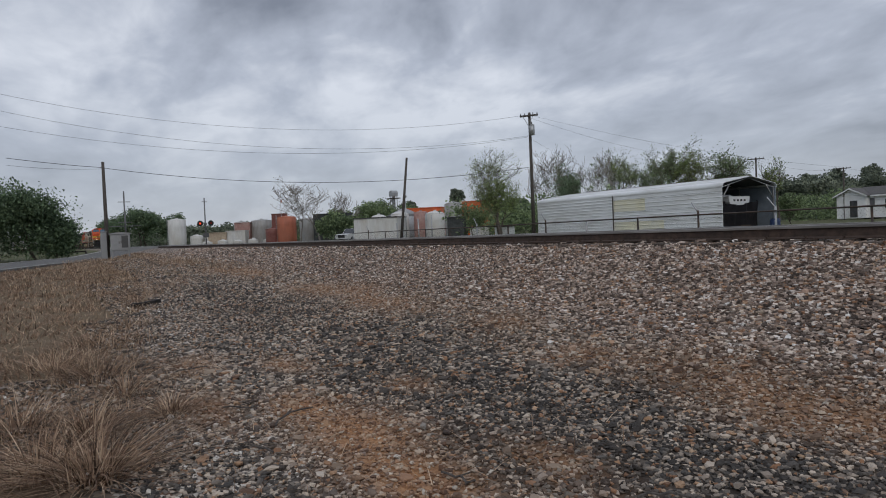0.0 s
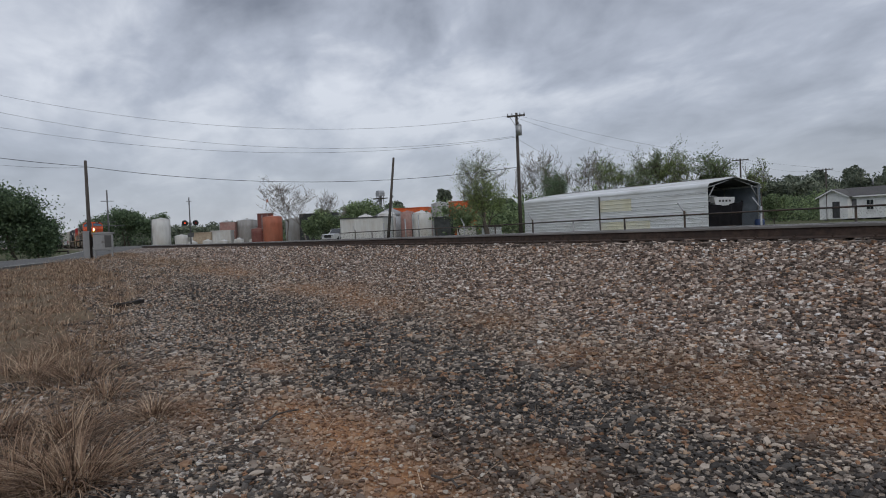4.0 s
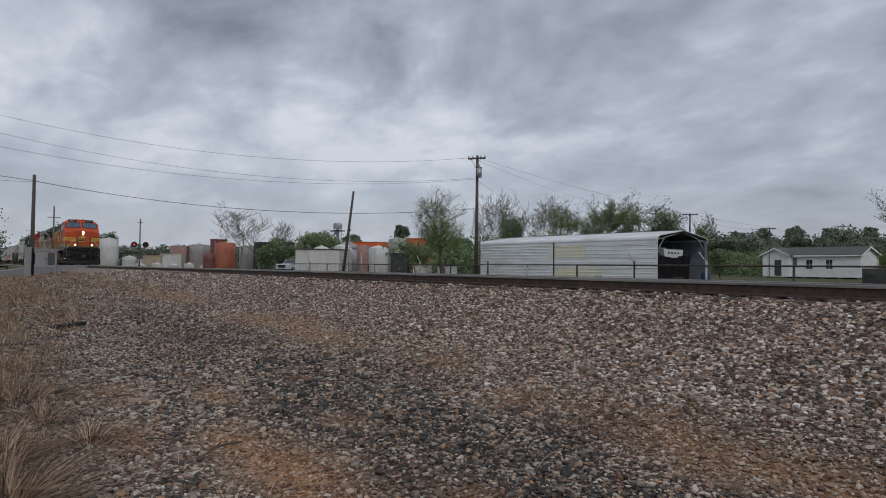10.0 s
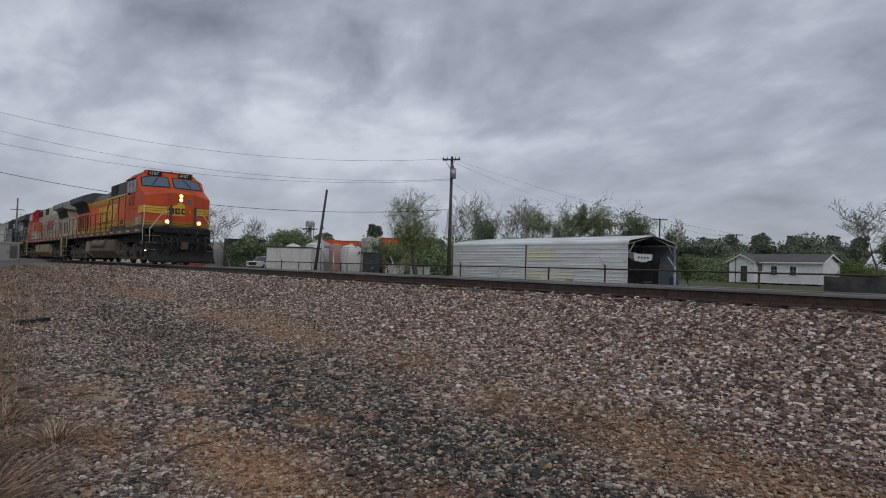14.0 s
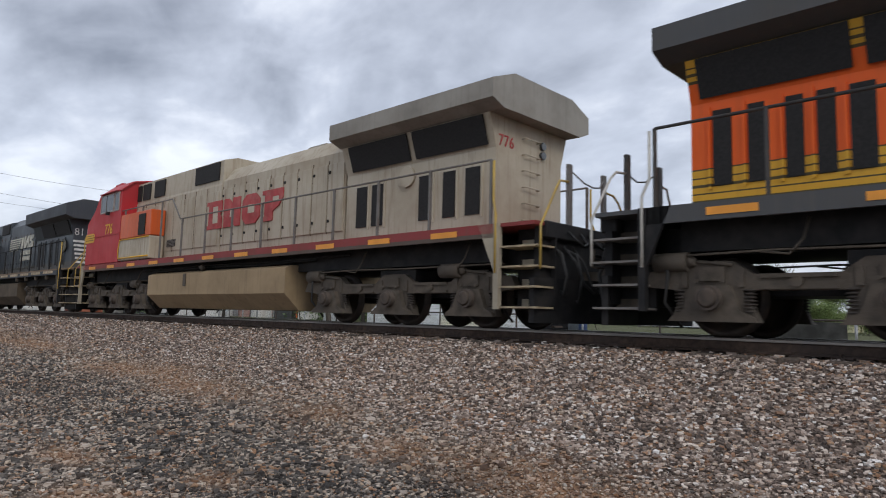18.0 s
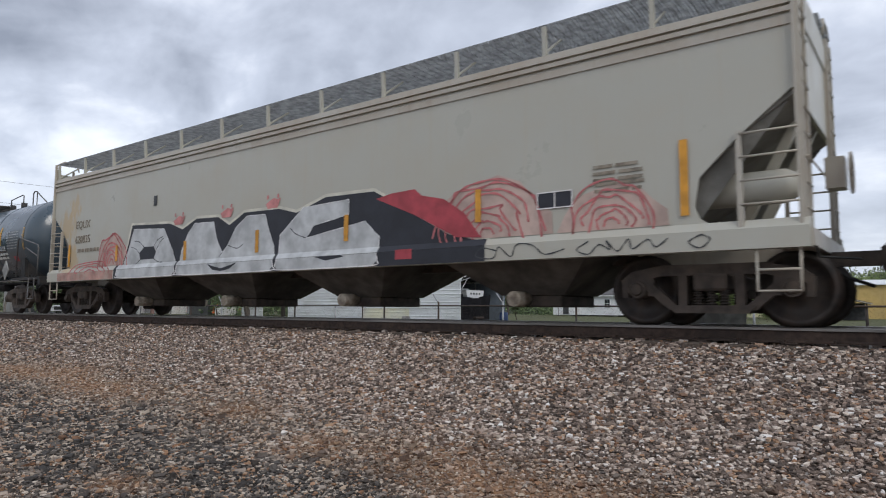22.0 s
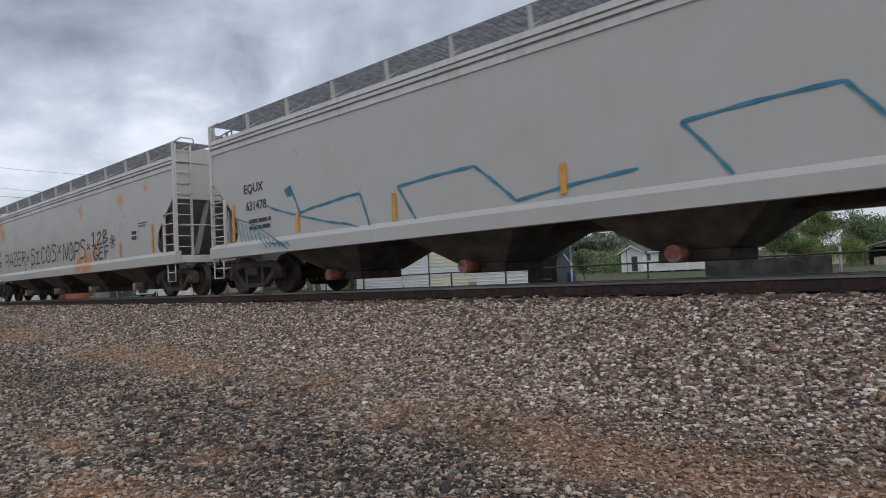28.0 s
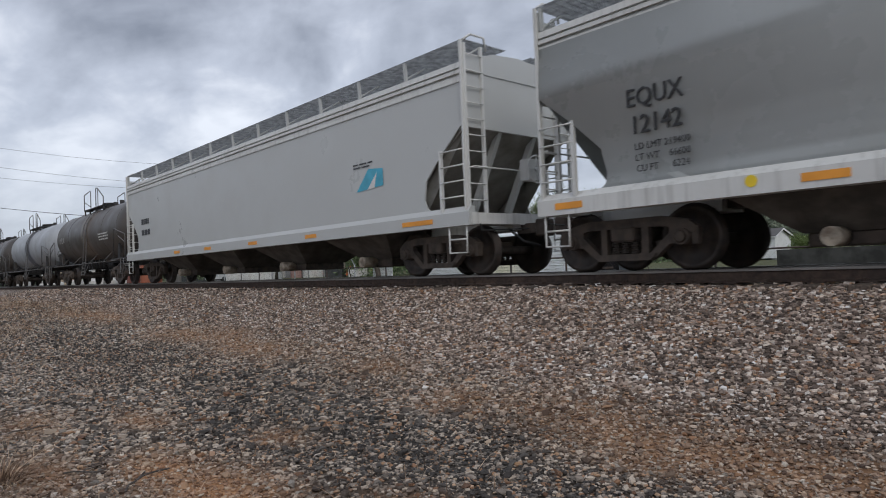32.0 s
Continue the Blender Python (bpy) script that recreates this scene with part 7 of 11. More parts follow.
    for a, b in (((-6.35, 2.3), (-6.0, 1.68)), ((-6.0, 1.68), (-5.1, 1.78)), ((-5.1, 1.78), (-4.05, 1.86)), ((-4.05, 1.86), (-3.75, 1.1)), ((-3.0, 1.85), (-1.2, 1.95)), ((-3.0, 1.85), (-2.4, 0.95)), ((-1.2, 1.95), (-0.4, 1.3)), ((-0.4, 1.3), (1.6, 1.5)), ((2.2, 2.0), (4.0, 2.1)), ((2.2, 2.0), (2.8, 1.25)), ((4.0, 2.1), (4.6, 1.3))):
        stroke(bm, [a, ((a[0] + b[0]) / 2, (a[1] + b[1]) / 2 + 0.02), b], 0.06, z)
    patch(bm, [(-6.55, 2.25), (-6.3, 2.3), (-6.25, 2.1), (-6.45, 2.08)], z)
    for i in range(12):
        x = -8.5 + i * 0.17
        stroke(bm, [(x, 1.75 - i * 0.06), (x + 0.1, 1.4 - i * 0.035), (x + 0.2, 1.1), (x + 0.3, 1.0)], 0.035, z if i < 6 else -1.58)
    stroke(bm, [(-8.5, 1.8), (-7.5, 1.5), (-6.4, 0.95)], 0.045, -1.58)
    part("teal_lines", bm, SP_TEAL, h3)
    tapes(h3, ((-8.72, 1.25, 2.15), (-6.14, 1.3, 1.7), (-3.15, 1.25, 1.75), (0.4, 1.3, 1.75), (5.5, 1.3, 1.75), (8.3, 1.25, 2.1)), y - 0.012)
    out.append((h3, -137.6, -154.8))
    # 6: rust-stained hopper with black hand lettering
    sk = coat("grey_rust_hopper_paint", (0.45, 0.44, 0.42), grime=(0.42, 0.37, 0.31), amt=0.25, streak=0.15, spots=((-7.5, 3.35, 0.75), (-7.0, 2.95, 0.65), (-7.7, 2.7, 0.4), (2.6, 3.0, 0.36), (3.2, 1.15, 0.75), (2.4, 1.2, 0.6), (3.9, 1.6, 0.45), (6.0, 3.0, 0.42), (7.8, 3.2, 0.25)), spot_col=(0.55, 0.22, 0.06))
    h4 = hopper("light grey covered hopper with orange rust and black lettering", 9.75, 8.6, sk, coat("rusty_sill_paint", (0.55, 0.54, 0.52), amt=0.2, spots=((3.2, 1.0, 0.9),), spot_col=(0.55, 0.22, 0.06)), D1)
    words("EQUX", 0.3, -8.25, y, 2.42, M_blackp, h4, "reporting_mark")
    words("621183", 0.3, -8.22, y, 2.02, M_blackp, h4, "reporting_mark", squash=0.95)
    bars("text_bar", -8.15, 1.78, 0.95, 2, y, SP_DRK, h4, 0.08, 0.07, 2)
    bm = bm_new()
    x = tag(bm, "PAZER", -6.55, 1.5, 0.58, 0.56, z, 0.075, 3)
    x = tag(bm, "x", x, 1.5, 0.55, 0.48, z, 0.07, 3)
    x = tag(bm, "SICOS", x + 0.1, 1.45, 0.62, 0.64, z, 0.085, 4)
    x = tag(bm, "x", x, 1.6, 0.6, 0.55, z, 0.07, 5)
    x = tag(bm, "NOPS", x + 0.1, 1.4, 0.56, 0.64, z, 0.085, 6)
    x = tag(bm, "x", x, 1.6, 0.5, 0.4, z, 0.06, 7)
    tag(bm, "12B", x, 1.78, 0.5, 0.4, z, 0.08, 8)
    tag(bm, "GEF", x + 0.2, 1.3, 0.45, 0.4, z, 0.08, 9)
    for i in range(4):
        a = i * math.pi / 4 + 0.2
        stroke(bm, [(x + 1.8 - 0.24 * math.cos(a), 1.8 - 0.24 * math.sin(a)), (x + 1.8, 1.8), (x + 1.8 + 0.24 * math.cos(a), 1.8 + 0.24 * math.sin(a))], 0.05, z)
    part("black_lettering", bm, SP_DRK, h4)
    bd = part("placard", rect(bm_new(), 6.8, 7.2, 1.7, 2.02, y), SP_WHT, h4)
    for x0, z0 in ((6.83, 1.73), (7.01, 1.73), (6.83, 1.88), (7.01, 1.88)):
        part("placard_field", rect(bm_new(), x0, x0 + 0.16, z0, z0 + 0.12, y - 0.006), SP_BLK, bd)
    bars("text_bar", 7.3, 2.2, 0.6, 2, y, SP_DRK, h4, 0.03, 0.05, 12)
    bm = bm_new()
    tag(bm, "FAST", -8.8, 0.98, 0.2, 0.22, -1.578, 0.02, 2)
    part("scrawl", bm, SP_DRK, h4)
    tapes(h4, ((-8.6, 1.25, 2.1), (-6.2, 1.3, 1.75), (-2.95, 1.3, 1.75), (0.15, 1.4, 1.8), (2.9, 1.35, 1.75), (5.9, 1.3, 1.75), (8.2, 1.3, 2.1)), y - 0.012)
    out.append((h4, -158.96, -176.2))
    # 7: glossy grey round-sided hopper
    sk = paint("silver_grey_hopper_paint", [(0, (0.42, 0.435, 0.425))], 0.27, grime=(0.37, 0.38, 0.36), amt=0.3, streak=0.2)
    sl = coat("light_sill_paint", (0.62, 0.62, 0.60), amt=0.12)
    h5 = hopper("clean silver-grey round-sided covered hopper with amber reflectors", 9.75, 8.55, sk, sl, D1, bulge=True)
    yb = -1.572
    words("EQUX", 0.36, -8.1, yb, 2.28, M_blackp, h5, "reporting_mark", squash=0.86, thick=0.012)
    words("12142", 0.36, -8.05, yb - 0.0, 1.9, M_blackp, h5, "reporting_mark", squash=0.86, thick=0.012)
    for i, tx in enumerate(("LD LMT 219400", "LT WT    66600", "CU FT      6224")):
        words(tx, 0.135, -8.0, -1.56 + 0.012 * i, 1.68 - i * 0.15, M_blackp, h5, "capacity_data", squash=0.9)
    bars("text_bar", 7.45, 1.73, 0.6, 4, -1.552, SP_DRK, h5, 0.04, 0.035, 3)
    bars("text_bar", -1.2, 1.70, 1.2, 2, -1.55, SP_DRK, h5, 0.03, 0.03, 4)
    bars("text_bar", 6.5, 1.62, 0.65, 3, -1.548, SP_DRK, h5, 0.03, 0.03, 5)
    ys = mat("yellow_sticker", (0.7, 0.5, 0.02), 0.5)
    for x in (-6.45, -1.6, 2.4, 6.5):
        part("round_sticker", cyl(bm_new(), (x, -1.572, 1.06), (x, -1.58, 1.06), 0.075, seg=12), ys, h5)
    out.append((h5, -180.44, -197.46))
    # 8: white hopper with a blue sticker
    sk = coat("white_hopper_paint", (0.47, 0.48, 0.475), grime=(0.46, 0.46, 0.44), amt=0.2, streak=0.1)
    h6 = hopper("white covered hopper with a small blue triangular mark", 9.55, 8.1, sk, coat("white_sill_paint_b", (0.64, 0.64, 0.62), amt=0.1), D1)
    part("blue_mark", patch(bm_new(), [(6.1, 1.85), (7.05, 1.9), (7.05, 2.25), (6.55, 2.3), (6.3, 2.05)], y - 0.004), mat("blue_mark", (0.06, 0.36, 0.50), 0.5), h6)
    bm = bm_new()
    patch(bm, [(6.5, 1.86), (6.85, 2.2), (6.75, 1.88)], y - 0.008)
    part("mark_cut", bm, SP_WHT, h6)
    bars("text_bar", 6.0, 2.45, 0.7, 2, y, SP_DRK, h6, 0.03, 0.04, 3)
    bars("text_bar", -7.9, 2.4, 0.8, 1, y, SP_DRK, h6, 0.2, 0.04, 4)
    bars("text_bar", -7.9, 2.0, 0.9, 1, y, SP_DRK, h6, 0.2, 0.04, 5)
    for x in (-4.5, -2.0, 1.0, 4.0, 7.7):
        part("reflector", rect(bm_new(), x, x + 0.5 + 0.4 * (x > 7), 0.98, 1.07, -1.574), M_refl, h6)
    out.append((h6, -201.8, -217.8))
    # tail: tank cars
    shb = paint("brown_black_tank_paint", [(0, (0.062, 0.056, 0.054))], 0.42, grime=(0.1, 0.075, 0.05), amt=0.5, streak=0.3, band=(-0.5, 1.0, (0.12, 0.08, 0.05), 0.7))
    t3 = tank_car("dark brown tank car with a top platform", 6.03, 4.72, shb, fr, rl)
    shell_words("UTLX", 0.4, -4.6, 2.2, M_white, t3, 0.9, name="reporting_mark")
    shell_bars(2.5, 2.3, 1.5, 3, M_white, t3, 0.06, 0.06, 3)
    out.append((t3, -222.1, -231.5))
    shw = paint("grey_white_tank_paint", [(0, (0.36, 0.38, 0.41))], 0.45, grime=(0.2, 0.18, 0.15), amt=0.4, streak=0.25, band=(-0.5, 1.0, (0.05, 0.06, 0.09), 0.9))
    t4 = tank_car("grey-white tank car with a dark band", 6.03, 4.72, shw, fr, rl)
    out.append((t4, -236.0, -245.4))
    t5 = copy_thing(t3, Matrix())
    tagged(t5, "dark brown tank car with a top platform")
    out.append((t5, -249.9, -259.3))
    t6 = copy_thing(t1, Matrix())
    out.append((t6, -263.8, -273.2))
    return out


CONSIST = []


def build_train():
    a, b, c = build_locos()
    CONSIST.extend([(a, -4.06, -18.0), (b, -26.1, -40.05), (c, -48.1, -62.05)])
    CONSIST.extend(build_cars())


build_train()



# ---- ground ----
def soil(name, stones):
    """Gravel of many stones over tan sand, dark chippings and dry earth, by three weights of the mesh."""
    m = bpy.data.materials.new(name)
    m.use_nodes = True
    nt = m.node_tree
    N, L = nt.nodes.new, nt.links.new
    b = nt.nodes["Principled BSDF"]
    b.inputs["Roughness"].default_value = 0.9
    b.inputs["Specular IOR Level"].default_value = 0.25
    tc = N("ShaderNodeTexCoord")

    def weight(nm):
        a = N("ShaderNodeAttribute")
        a.attribute_name = nm
        return a.outputs["Fac"]

    def ramp(src, stops, const=False):
        r = N("ShaderNodeValToRGB")
        r.color_ramp.interpolation = "CONSTANT" if const else "LINEAR"
        el = r.color_ramp.elements
        while len(el) < len(stops):
            el.new(0.5)
        for e, (p, c) in zip(el, stops):
            e.position, e.color = p, (*c, 1)
        L(src, r.inputs[0])
        return r.outputs[0]

    def mix(fac, a, c):
        x = N("ShaderNodeMix")
        x.data_type = "RGBA"
        L(fac, x.inputs[0])
        L(a, x.inputs[6])
        L(c, x.inputs[7])
        return x.outputs[2]

    def calc(op, a, c, clamp=False):
        x = N("ShaderNodeMath")
        x.operation, x.use_clamp = op, clamp
        for i, v in enumerate((a, c)):
            if isinstance(v, (int, float)):
                x.inputs[i].default_value = v
            else:
                L(v, x.inputs[i])
        return x.outputs[0]

    def noise(scale, detail=6, rough=0.6):
        n = N("ShaderNodeTexNoise")
        n.inputs["Scale"].default_value, n.inputs["Detail"].default_value, n.inputs["Roughness"].default_value = scale, detail, rough
        L(tc.outputs["Object"], n.inputs["Vector"])
        return n.outputs[0]

    if stones:
        g = N("ShaderNodeNewGeometry")
        rnd = g.outputs["Random Per Island"]
    else:
        v = N("ShaderNodeTexVoronoi")
        v.inputs["Scale"].default_value = 17
        L(tc.outputs["Object"], v.inputs["Vector"])
        sp = N("ShaderNodeSeparateColor")
        L(v.outputs["Color"], sp.inputs[0])
        rnd = sp.outputs[0]
    GREYS = [(0.0, (0.034, 0.030, 0.028)), (0.25, (0.064, 0.061, 0.059)), (0.48, (0.160, 0.140, 0.122)), (0.66, (0.345, 0.285, 0.235)), (0.82, (0.66, 0.56, 0.46)), (0.92, (0.42, 0.37, 0.33)), (1.0, (0.86, 0.82, 0.76))]
    TANS = [(0.0, (0.13, 0.062, 0.034)), (0.4, (0.40, 0.205, 0.105)), (0.7, (0.54, 0.33, 0.19)), (0.9, (0.60, 0.47, 0.35)), (1.0, (0.74, 0.67, 0.58))]
    dark = calc("MULTIPLY", weight("dark"), noise(1.6, 5))
    pick = calc("SUBTRACT", rnd, calc("MULTIPLY", dark, 0.52), True)
    # broad pale and deep drifts
    pick = calc("ADD", pick, calc("MULTIPLY", calc("SUBTRACT", noise(0.55, 4), 0.54), 0.34), True)
    grey = ramp(pick, GREYS)
    brown = ramp(rnd, [(0.0, (0.052, 0.039, 0.033)), (0.38, (0.185, 0.138, 0.112)), (0.72, (0.425, 0.330, 0.272)), (0.92, (0.78, 0.67, 0.58)), (1.0, (0.84, 0.82, 0.80))])
    col = mix(weight("shoulder"), grey, brown)
    sand = calc("MULTIPLY", weight("sand"), calc("ADD", noise(3.2, 7, 0.7), 0.42), True)
    if stones:
        sand = calc("MULTIPLY", sand, 0.9)
        stray = calc("GREATER_THAN", calc("FRACT", calc("MULTIPLY", rnd, 37.0), 0), 0.85)
        sand = calc("MAXIMUM", sand, calc("MULTIPLY", stray, 0.75))
        tan = ramp(calc("FRACT", calc("MULTIPLY", rnd, 91.0), 0), TANS)
        col = mix(sand, col, tan)
        t = noise(60, 4)
        col = mix(calc("MULTIPLY", t, 0.25), col, ramp(t, [(0.3, (0.07, 0.06, 0.055)), (0.7, (0.25, 0.23, 0.21))]))
    else:
        # ground under the stones, darkened to paint the shade in their gaps
        fine = ramp(noise(26, 8, 0.75), [(0.3, (0.020, 0.015, 0.011)), (0.5, (0.056, 0.042, 0.031)), (0.7, (0.120, 0.092, 0.070))])
        col = mix(calc("MULTIPLY", noise(5, 6), 0.9), col, fine)
        earth = ramp(noise(45, 9, 0.85), [(0.32, (0.10, 0.060, 0.036)), (0.5, (0.42, 0.212, 0.100)), (0.68, (0.62, 0.38, 0.20))])
        col = mix(sand, col, earth)
        straw = ramp(noise(34, 9, 0.8), [(0.3, (0.075, 0.055, 0.036)), (0.55, (0.19, 0.14, 0.088)), (0.75, (0.28, 0.22, 0.15))])
        col = mix(weight("dry"), col, straw)
        green = ramp(noise(2.4, 9, 0.75), [(0.3, (0.045, 0.055, 0.02)), (0.55, (0.09, 0.095, 0.04)), (0.75, (0.17, 0.14, 0.075))])
        col = mix(weight("green"), col, green)
    L(col, b.inputs["Base Color"])
    bp = N("ShaderNodeBump")
    bp.inputs["Strength"].default_value, bp.inputs["Distance"].default_value = 0.5, 0.02
    L(noise(70, 4) if stones else noise(40, 8, 0.8), bp.inputs["Height"])
    L(bp.outputs[0], b.inputs["Normal"])
    return m


def spots_at(x, y, rows):
    w = np.zeros_like(x)
    for cx, cy, rx, ry, k in rows:
        d = ((x - cx) / rx) ** 2 + ((y - cy) / ry) ** 2
        w = np.maximum(w, k * np.exp(-d * 0.9))
    return w


def weights(x, y):
    """Where sand, dark chippings, brown ballast, dry grass and green verge lie."""
    lane = np.interp(x, [-60, -22, -11.4, -7.5, -5.1, -2.5, 0.5, 8], [5.7, 5.7, 5.5, 5.25, 4.95, 4.6, 4.9, 5.2])
    wob = 0.25 * np.sin(x * 1.3) + 0.15 * np.sin(x * 2.9 + 1)
    sand = 0.6 * np.exp(-((y - lane - wob * 0.5) / 0.5) ** 2) * np.clip(0.75 + 0.5 * np.sin(x * 0.55 + 2.3), 0, 1)
    sand = np.maximum(sand, spots_at(x, y, [(-4.6, 1.95, 0.95, 0.4, 1.0), (-5.5, 1.9, 0.6, 0.3, 1.0), (-3.6, 1.85, 0.8, 0.35, 1.0), (-2.7, 1.7, 0.8, 0.3, 0.7), (-7.5, 2.35, 0.6, 0.22, 0.8), (-5.1, 4.85, 0.6, 0.35, 0.6), (-7.2, 5.35, 0.8, 0.3, 0.6), (-0.4, 5.2, 0.5, 0.3, 0.5),
                                           (-21.6, 5.8, 2.2, 0.35, 0.7), (-2.6, 4.3, 0.5, 0.25, 0.6), (-5.6, 3.0, 0.35, 0.2, 0.6), (-8.4, 1.5, 0.7, 0.3, 0.7), (-6.2, 1.2, 0.7, 0.25, 0.75), (-3.2, 2.7, 0.4, 0.2, 0.6), (-2.2, 2.4, 0.8, 0.3, 0.4)]))
    dark = spots_at(x, y, [(-12.8, 3.7, 3.6, 1.0, 0.85), (-8.5, 3.9, 2.6, 0.8, 0.9), (-4.8, 3.4, 2.2, 0.95, 0.85), (-4.2, 4.3, 1.2, 0.6, 0.8), (-3.5, 2.5, 1.5, 0.6, 0.7), (-3.3, 5.5, 0.7, 0.5, 0.7), (-1.2, 6.3, 0.9, 0.4, 0.9), (-2.4, 3.2, 1.9, 1.0, 0.8), (-6.5, 2.8, 0.7, 0.3, 0.6), (-18, 3.9, 3.0, 0.6, 0.7)])
    shoulder = np.clip((y - lane - 0.25) / 0.6, 0, 1)
    edge = np.interp(x, [-60, -34, -20.5, -13, -9, -7, -5, -3.5], [3.6, 3.3, 2.9, 1.35, 1.15, 0.85, 0.3, -0.6])
    dry = np.clip((edge - y) / 0.5 + 0.35, 0, 1) * np.clip((-1.2 - x) / 1.6, 0, 1)
    dry = np.maximum(dry, np.clip((-x - 22) / 12, 0, 0.75) * (y < 6.6))
    green = np.clip((y - 12) / 2, 0, 1)
    green = np.maximum(green, np.clip((-x - 62) / 4, 0, 1) * (np.abs(y - track_far(x)) > 3))
    return dict(sand=sand, dark=dark, shoulder=shoulder, dry=dry, green=green), edge


def track_far(x):
    return np.interp(-x, BEND[0], BEND[1])


def set_weights(me, w):
    for nm in w:
        a = me.attributes.new(nm, "FLOAT", "POINT")
        a.data.foreach_set("value", np.asarray(w[nm], dtype=np.float32).ravel())


def build_ground():
    xs = np.concatenate([np.linspace(-1500, -90, 26), np.linspace(-86, -26, 90), np.linspace(-25.8, 10, 260), np.linspace(11, 60, 40), np.linspace(80, 1200, 16)])
    ys = np.concatenate([np.linspace(-600, -16, 14), np.linspace(-15, 0.5, 40), np.linspace(0.62, 13, 130), np.linspace(13.6, 40, 40), np.linspace(44, 1600, 30)])
    X, Y = np.meshgrid(xs, ys, indexing="ij")
    Z = ground_z(X, Y) + 0.018 * np.sin(X * 1.9 + 2 * np.sin(Y * 1.1)) * np.sin(Y * 2.3 + X * 0.4) * (Y < 8)
    V = np.stack([X, Y, Z], -1).reshape(-1, 3)
    I = np.arange(X.size).reshape(X.shape)
    F = np.stack([I[:-1, :-1], I[1:, :-1], I[1:, 1:], I[:-1, 1:]], -1).reshape(-1, 4)
    me = poly_mesh("ground", V, F, soil("gravel_ground", False), True)
    set_weights(me, weights(X, Y)[0])
    tagged(new("ground", me), "brown-grey gravel ground with sandy orange patches beside the track", "ground", kind="structure")


def build_stones():
    """Loose stones that lie on the ground, thick near the track and thinner far off."""
    rg = np.random.default_rng(5)
    P = []
    for x0, x1, y0, y1, per, s0, s1 in ((-9, 3, -0.6, 5.5, 1450, 0.010, 0.021), (-9, 3, 5.5, 8.35, 1050, 0.014, 0.025), (-15, -9, 0.6, 5.6, 600, 0.014, 0.027), (-15, -9, 5.6, 8.35, 620, 0.015, 0.027), (-26, -15, 1.2, 8.35, 240, 0.019, 0.036), (-46, -26, 3.0, 8.35, 80, 0.026, 0.046), (3, 12, 4.0, 8.35, 150, 0.026, 0.04),
                                        (-14, 6, 8.35, 8.7, 620, 0.018, 0.032), (-40, -14, 8.35, 8.7, 180, 0.026, 0.042), (-14, 6, 8.7, 10.6, 60, 0.03, 0.05), (-9, 2, 0.8, 5.4, 34, 0.026, 0.040), (-8, 1, 0.0, 5.4, 200, 0.005, 0.010)):
        n = int((x1 - x0) * (y1 - y0) * per)
        a = np.stack([rg.uniform(x0, x1, n), rg.uniform(y0, y1, n), s0 + (s1 - s0) * rg.uniform(0, 1, n) ** 1.6], -1)
        P.append(a[a[:, 1] > 0.75 * (a[:, 0] + 4.9)])
    P = np.concatenate(P)
    w, edge = weights(P[:, 0], P[:, 1])
    keep = rg.uniform(0, 1, len(P)) > (0.85 * w["sand"] ** 1.3) * (P[:, 2] > 0.014) + 0.5 * w["dry"] * (P[:, 1] < edge + 0.4)
    P = P[keep]
    w = {k: v[keep] for k, v in w.items()}
    n = len(P)
    bm = bm_new()
    bmesh.ops.create_icosphere(bm, subdivisions=1, radius=1.0)
    ico = np.array([v.co for v in bm.verts]), np.array([[v.index for v in f.verts] for f in bm.faces])
    bm.free()
    block = np.array([(x, y, z) for x in (-1, 1) for y in (-1, 1) for z in (-1, 1)], float) * 0.68, np.array([(0, 1, 3), (0, 3, 2), (4, 6, 7), (4, 7, 5), (0, 4, 5), (0, 5, 1), (2, 3, 7), (2, 7, 6), (0, 2, 6), (0, 6, 4), (1, 5, 7), (1, 7, 3)])
    fine = (np.hypot(P[:, 0], P[:, 1]) < 6.2) & (P[:, 2] > 0.0145)
    VV, FF, WW, at0 = [], [], {k: [] for k in ("sand", "dark", "shoulder")}, 0
    small = ~fine & ((P[:, 0] < -10) | (P[:, 2] < 0.012))
    octa = np.array([(1, 0, 0), (-1, 0, 0), (0, 1, 0), (0, -1, 0), (0, 0, 1), (0, 0, -1)], float), np.array([(0, 2, 4), (2, 1, 4), (1, 3, 4), (3, 0, 4), (2, 0, 5), (1, 2, 5), (3, 1, 5), (0, 3, 5)])
    for (base, tri), sel in ((ico, fine), (block, ~fine & ~small), (octa, small)):
        Q = P[sel]
        n = len(Q)
        shapes = base[None] * (1 + rg.uniform(-0.34, 0.30, (60, len(base), 1))) + rg.uniform(-0.22, 0.22, (60, len(base), 3))
        S = shapes[rg.integers(0, 60, n)] * np.stack([rg.uniform(0.85, 1.5, n), rg.uniform(0.7, 1.1, n), rg.uniform(0.42, 0.78, n)], -1)[:, None, :] * Q[:, 2, None, None] * (1.0 if len(base) > 8 else 1.25 if len(base) > 6 else 1.15)
        # tilt, then spin
        a, t = rg.uniform(0, 2 * math.pi, n)[:, None], rg.normal(0, 0.32, n)[:, None]
        y, z = S[..., 1] * np.cos(t) - S[..., 2] * np.sin(t), S[..., 1] * np.sin(t) + S[..., 2] * np.cos(t)
        x, y = S[..., 0] * np.cos(a) - y * np.sin(a), S[..., 0] * np.sin(a) + y * np.cos(a)
